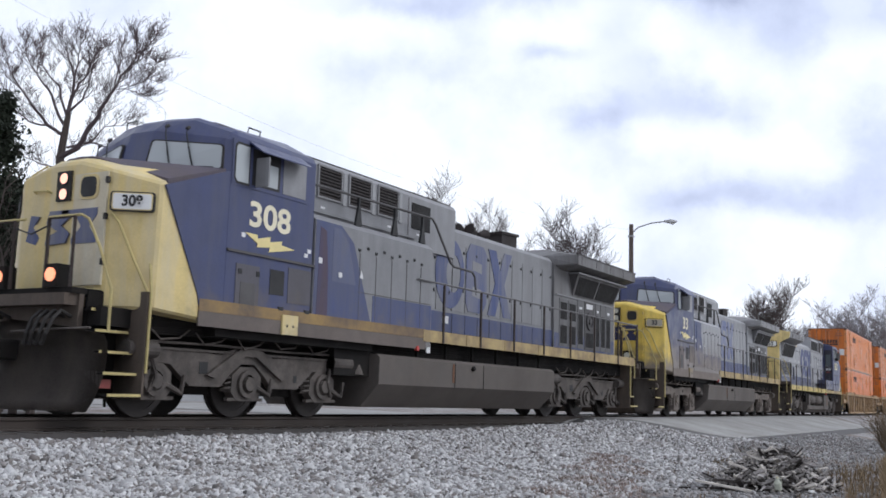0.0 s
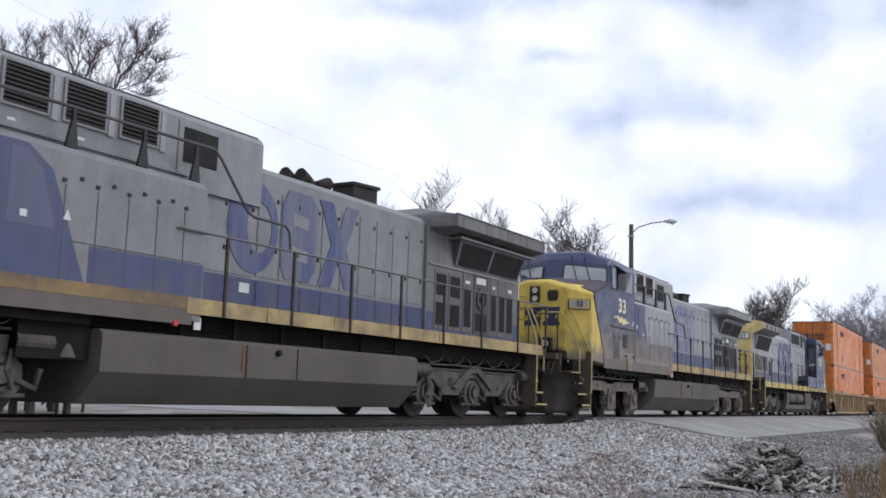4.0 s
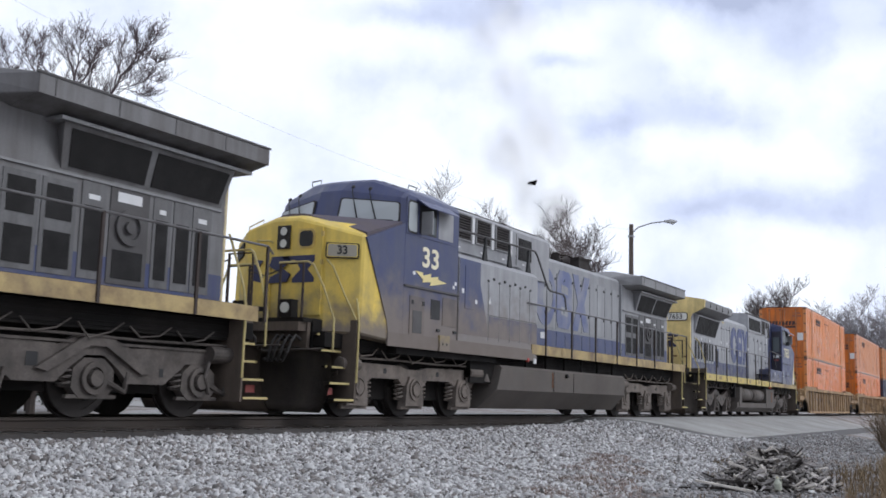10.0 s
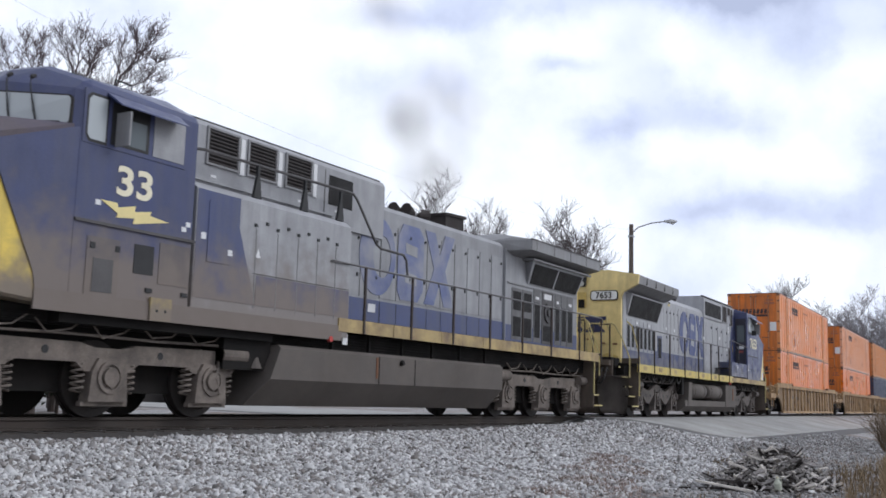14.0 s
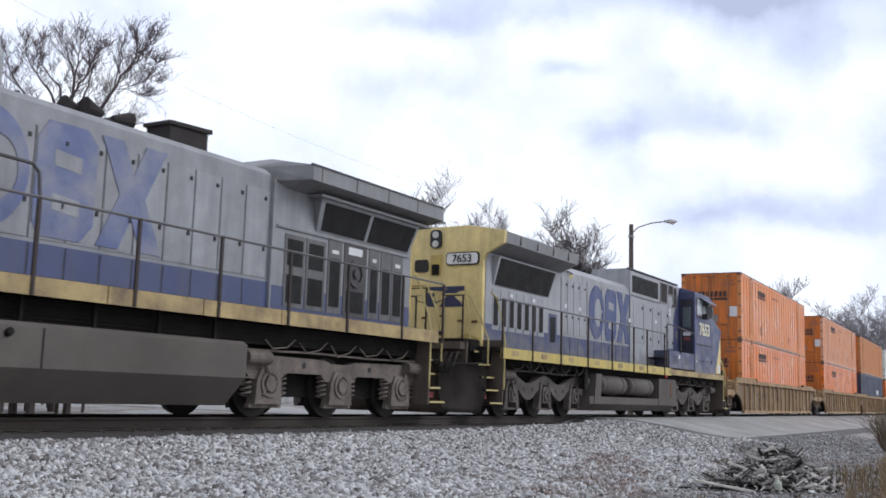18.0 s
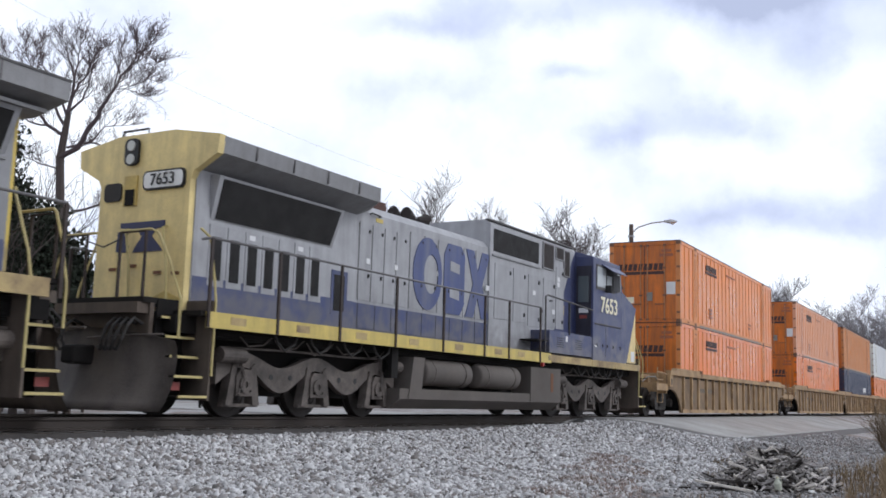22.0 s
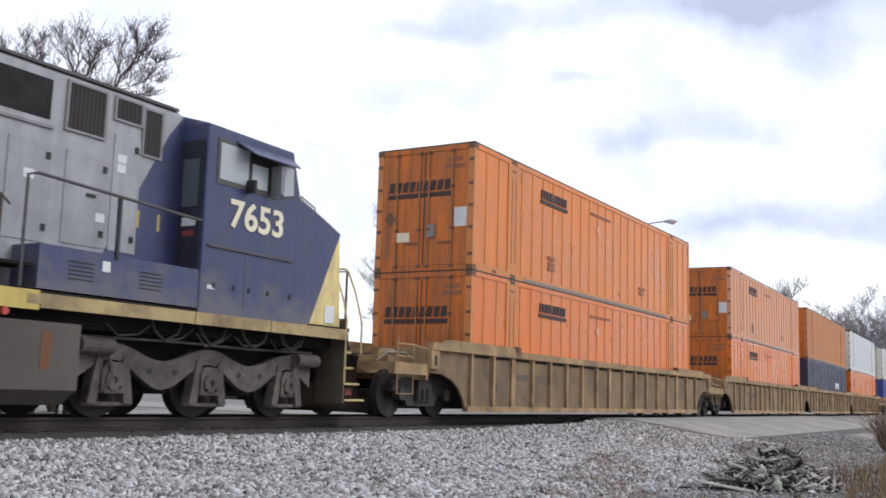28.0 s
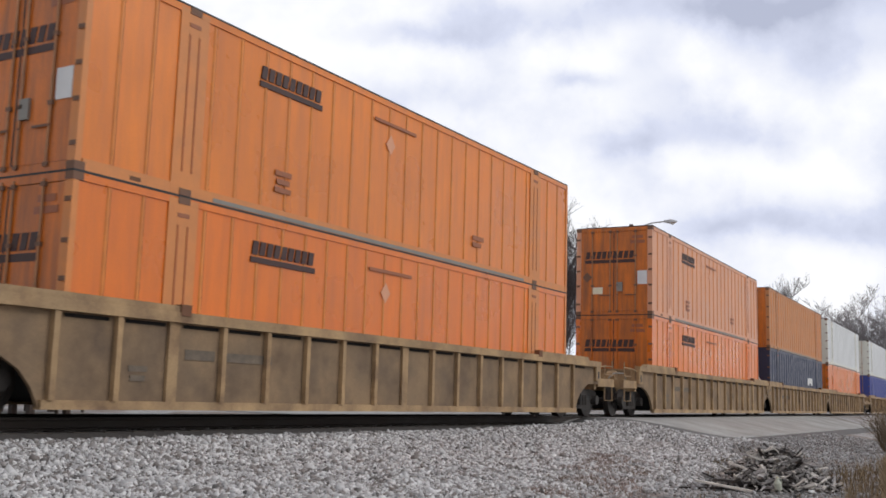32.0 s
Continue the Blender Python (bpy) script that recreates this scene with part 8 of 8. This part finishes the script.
for name_, a_, b_, wide, mi, lab in (
        ("board", (-1.18, -0.45, 0.14), (-0.42, -0.86, 0.03), 0.040, 2, "long pale board on the gravel"), ("board", (0.27, 0.10, 0.64), (0.58, -0.02, 0.31), 0.034, 2, "pale leaning stick"),
        ("board", (0.34, -0.02, 0.46), (0.55, -0.06, 0.27), 0.028, 0, "grey leaning stick"), ("board", (0.40, -0.05, 0.44), (0.62, -0.10, 0.24), 0.024, 2, ""),
        ("board", (-0.61, -0.20, 0.42), (-0.30, -0.27, 0.31), 0.050, 2, "short pale plank end"), ("board", (-1.46, -0.50, 0.03), (-0.28, -0.62, 0.05), 0.050, 1, "rotten dark board"),
        ("board", (-0.90, -0.42, 0.16), (0.02, -0.55, 0.10), 0.060, 1, "rotten dark board"), ("board", (-0.35, -0.40, 0.30), (0.02, -0.50, 0.06), 0.034, 0, ""),
        ("board", (-0.10, 0.0, 0.58), (0.12, -0.30, 0.40), 0.030, 0, ""), ("board", (-0.28, -0.05, 0.56), (0.05, -0.12, 0.47), 0.026, 2, ""),
        ("board", (-0.50, -0.36, 0.20), (-0.14, -0.42, 0.32), 0.036, 0, ""), ("board", (-0.16, -0.40, 0.40), (-0.04, -0.52, 0.16), 0.036, 2, ""),
        ("board", (0.02, -0.44, 0.30), (-0.02, -0.52, 0.10), 0.030, 2, ""), ("board", (0.30, -0.30, 0.24), (0.72, -0.34, 0.10), 0.030, 0, "")):
    a_, b_ = Vector(a_), Vector(b_)
    run_ = b_ - a_
    part(name_, box(0, run_.length, -wide, wide, -0.016, 0.016), M_STICKS[mi], pile, lab, bevel=0.004).matrix_basis = Matrix.Translation(a_) @ run_.to_track_quat("X", "Z").to_matrix().to_4x4()
jug = thing("plastic_jug", "pale translucent plastic jug thrown on the brush pile", "jug")
jug.matrix_basis = pile.matrix_basis @ pose(-0.01, -0.78, 0.05, 8, -10, 0) @ Matrix.Diagonal((0.72, 0.72, 0.8, 1))
M_JUG = surf("milky greenish plastic", (0.50, 0.52, 0.43), 0.4, vary=0.1, dirt=(0.42, 0.42, 0.34), dirt_amount=0.4)
part("body", rod((0, 0, 0), (0, 0, 0.16), 0.075, 14), M_JUG, jug, bevel=0.012)
part("neck", rod((0, 0, 0.158), (0.005, 0, 0.235), 0.066, 14, 0.024), M_JUG, jug)
part("cap", rod((0.005, 0, 0.235), (0.006, 0, 0.262), 0.026, 12), M_CREAM, jug)
part("grip", pipe([(0.03, 0, 0.22), (0.085, 0, 0.20), (0.09, 0, 0.14), (0.07, 0, 0.11)], 0.011), M_JUG, jug)
scrap = thing("plastic_scrap", "crumpled scrap of white plastic beside the brush pile", "litter")
scrap.matrix_basis = pile.matrix_basis @ pose(0.50, -0.72, 0.04, 10, 5, 20)
bm = bmesh.new()
bmesh.ops.create_icosphere(bm, subdivisions=2, radius=0.06)
for q in bm.verts:
    q.co = Vector((q.co.x * 1.2, q.co.y, q.co.z * 0.5)) * (1 + 0.5 * noise.noise(q.co * 31))
part("film", bm, M_WHITE, scrap)


def grass(name, count, area, tall, material, label, seed, keep):
    rg = np.random.default_rng(seed)
    v, f = [], []
    made = 0
    while made < count:
        x, y = rg.uniform(area[0], area[1]), rg.uniform(area[2], area[3])
        if not keep(x, y, rg.random()):
            continue
        made += 1
        z = ground_z(x, y) - 0.01
        for b in range(7):
            a = rg.uniform(0, math.tau)
            h = tall * rg.uniform(0.4, 1.15)
            lean = h * rg.uniform(0.1, 0.75)
            dx, dy = math.cos(a), math.sin(a)
            bx, by = x + rg.normal(0, 0.03), y + rg.normal(0, 0.03)
            w = 0.004 + 0.004 * rg.random()
            j = len(v)
            for q, ww in ((0, 1.0), (0.55, 0.8), (1.0, 0.15)):
                px_, py_, pz_ = bx + dx * lean * q * q, by + dy * lean * q * q, z + h * q
                v += [(px_ - dy * w * ww, py_ + dx * w * ww, pz_), (px_ + dy * w * ww, py_ - dx * w * ww, pz_)]
            f += [(j, j + 1, j + 3, j + 2), (j + 2, j + 3, j + 5, j + 4)]
    return tagged(raw(name, v, f, material), label, "grass", kind="stuff")


grass("dead_grass", 620, (9.5, 24, 1.2, 3.4), 0.42, M_STRAW, "tall dead straw grass on the verge", 8, lambda x, y, r: 0.10 * x < y < 0.128 * x or (r < 0.10 and y < 0.165 * x))
grass("leaf_litter", 1500, (12.4, 20, 4.0, 8.2), 0.075, surf("red-brown leaf litter", (0.31, 0.235, 0.20), 0.95, vary=0.4, scale=3), "red-brown dead leaves and weeds on gravel", 15, lambda x, y, r: abs(y - (5.9 + 0.34 * (x - 15.3))) < 0.5 + 0.9 * noise.noise(Vector((x * 0.9, y * 1.2, 7))))
grass("dead_grass", 420, (12, 26, 3.0, 6.6), 0.09, M_SCRUB, "short brown dead weeds in the gravel", 9, lambda x, y, r: in_wedge(x, y) and noise.noise(Vector((x * 0.7, y * 0.9, 0))) > 0.0)
grass("dead_grass", 300, (8.5, 20, 5.4, 8.2), 0.06, M_SCRUB, "sparse dead weeds among stones", 10, lambda x, y, r: in_wedge(x, y) and noise.noise(Vector((x * 0.8, y * 1.1, 4))) > 0.1)
shrub_at = at_view((1566 - 784) / 1827.5, -0.1, 34)
shrub_at.z = ground_z(shrub_at.x, shrub_at.y)
shrub = thing("shrub", "leafless grey-brown shrub beside the road", "shrub")
shrub.matrix_basis = Matrix.Translation(shrub_at)
sh = Twigs(77)
for i in range(26):
    a = i * 2.4
    sh.grow(Vector((0.05 * math.cos(a), 0.05 * math.sin(a), -0.05)), Vector((math.cos(a) * 0.6, math.sin(a) * 0.6, 1)).normalized(), 0.75 + 0.2 * (i % 3), 0.016, 2, 0.4, 0.8)
sh.done("crown", M_SCRUB, shrub)
# ---- exhaust smoke of the second unit: soft puffs that leave its stack and rise ----
def smoke_material():
    m, n, l, p = node_mat("thin brown-grey smoke")
    co = n.new("ShaderNodeTexCoord")
    ln = n.new("ShaderNodeVectorMath")
    ln.operation = "LENGTH"
    l.new(co.outputs["Object"], ln.inputs[0])
    fall = n.new("ShaderNodeMapRange")
    fall.interpolation_type = "SMOOTHERSTEP"
    fall.inputs[1].default_value, fall.inputs[2].default_value, fall.inputs[3].default_value, fall.inputs[4].default_value = 0.10, 1.12, 1.0, 0.0
    l.new(ln.outputs["Value"], fall.inputs[0])
    no = n.new("ShaderNodeTexNoise")
    no.inputs["Scale"].default_value, no.inputs["Detail"].default_value = 0.8, 2
    l.new(co.outputs["Object"], no.inputs["Vector"])
    rag = n.new("ShaderNodeMapRange")
    rag.inputs[1].default_value, rag.inputs[2].default_value, rag.inputs[3].default_value, rag.inputs[4].default_value = 0.30, 0.70, 0.10, 0.26
    l.new(no.outputs["Fac"], rag.inputs[0])
    mul = n.new("ShaderNodeMath")
    mul.operation = "MULTIPLY"
    l.new(fall.outputs[0], mul.inputs[0])
    l.new(rag.outputs[0], mul.inputs[1])
    l.new(mul.outputs[0], p.inputs["Alpha"])
    p.inputs["Base Color"].default_value = (0.27, 0.225, 0.21, 1)
    p.inputs["Roughness"].default_value = 1.0
    p.inputs["Specular IOR Level"].default_value = 0.0
    return m


M_SMOKE = smoke_material()


def smoke_puff(r):
    """A shallow bowl of smoke about 1.8 m across, turned to the verge."""
    verts, faces, na, nr = [(0, 0, 0)], [], 20, 6
    for j in range(1, nr + 1):
        for i in range(na):
            a = i * math.tau / na
            q = 0.9 * j / nr
            verts.append((q * math.cos(a) * r, 0.25 * q * q, q * math.sin(a) * r))
    for i in range(na):
        faces.append((0, 1 + i, 1 + (i + 1) % na))
        for j in range(nr - 1):
            a, b = 1 + j * na, 1 + (j + 1) * na
            faces.append((a + i, b + i, b + (i + 1) % na, a + (i + 1) % na))
    ob = raw("smoke_puff", verts, faces, M_SMOKE, smooth=True)
    return tagged(ob, "thin brown-grey puff of diesel exhaust smoke", "smoke", "smoke puffs over the second locomotive", "stuff")


PUFFS = [(smoke_puff(1.75 + 0.12 * (i % 3)), 4.0 + 0.30 * i, i) for i in range(30)]
# ---- the train's run: metres that its zero mark lies beyond x = 0, second by second ----
RUN = [-78.49, -76.87, -75.24, -73.58, -71.93, -70.26, -68.55, -66.80, -65.02, -63.18, -61.30, -59.43, -57.49, -55.48, -53.41, -51.30, -49.13, -46.93, -44.67, -42.34, -39.97, -37.57, -35.13, -32.68, -30.21, -27.73, -25.18, -22.55, -19.89, -17.20, -14.46, -11.72, -8.98]


def ride(u, t):
    """The pose of a thing whose middle is at u on the train, at a whole second."""
    x = u - RUN[t]
    y, s = track(x)
    return pose(x, y, 0, 0, 0, math.degrees(math.atan(s)))


def gone(t):
    """How far the train has run by t seconds."""
    i = min(31, int(t))
    return RUN[i] + (RUN[i + 1] - RUN[i]) * (t - i) - RUN[0]


def motions():
    for ob, u0, mid in RIDERS:
        walk(ob, [(t, ride(u0 + mid, t) @ pose(-mid, 0, 0)) for t in range(33)])
    # every wheel turns by the way that the train has run
    steps = [i * 0.2 for i in range(161)]
    for ob, car, r, x in WHEELS:
        walk(ob, [(t, Matrix.Translation((x, 0, r)) @ Matrix.Rotation(-gone(t) / r, 4, "Y")) for t in steps])

    # smoke waits in the stack, then rises and drifts ahead
    for ob, born, i in PUFFS:
        rows = []
        for k in range(65):
            t = k * 0.5
            age = max(0.0, t - born)
            wind = lerp(-0.95, -0.10, ease(8.0, 11.5, born))
            x = -33.0 - gone(t) - RUN[0] + wind * age + 0.20 * math.sin(i * 2.1) * age ** 1.2
            h = 3.0 + 1.3 * min(1.0, age * 1.8) + (0.95 + 0.2 * math.sin(i * 1.3)) * age + 0.9 * max(0.0, age - 2.8) ** 1.6
            rows.append((t, pose(x, track(x)[0] - 0.1 * math.sin(i) + 0.25 * math.sin(i * 3.7) * age, h, 0, (i * 47) % 60 + age * 8, -25)))
        walk(ob, rows)
    # the clouds drift to the right and sink a little
    start, end = Matrix.Translation(EYE), Matrix.Translation(EYE) @ Matrix.Rotation(radians(-1.75), 4, "Z") @ Matrix.Rotation(radians(-1.5), 4, RIGHT)
    walk(SKY, [(0, start), (32, end)])


motions()
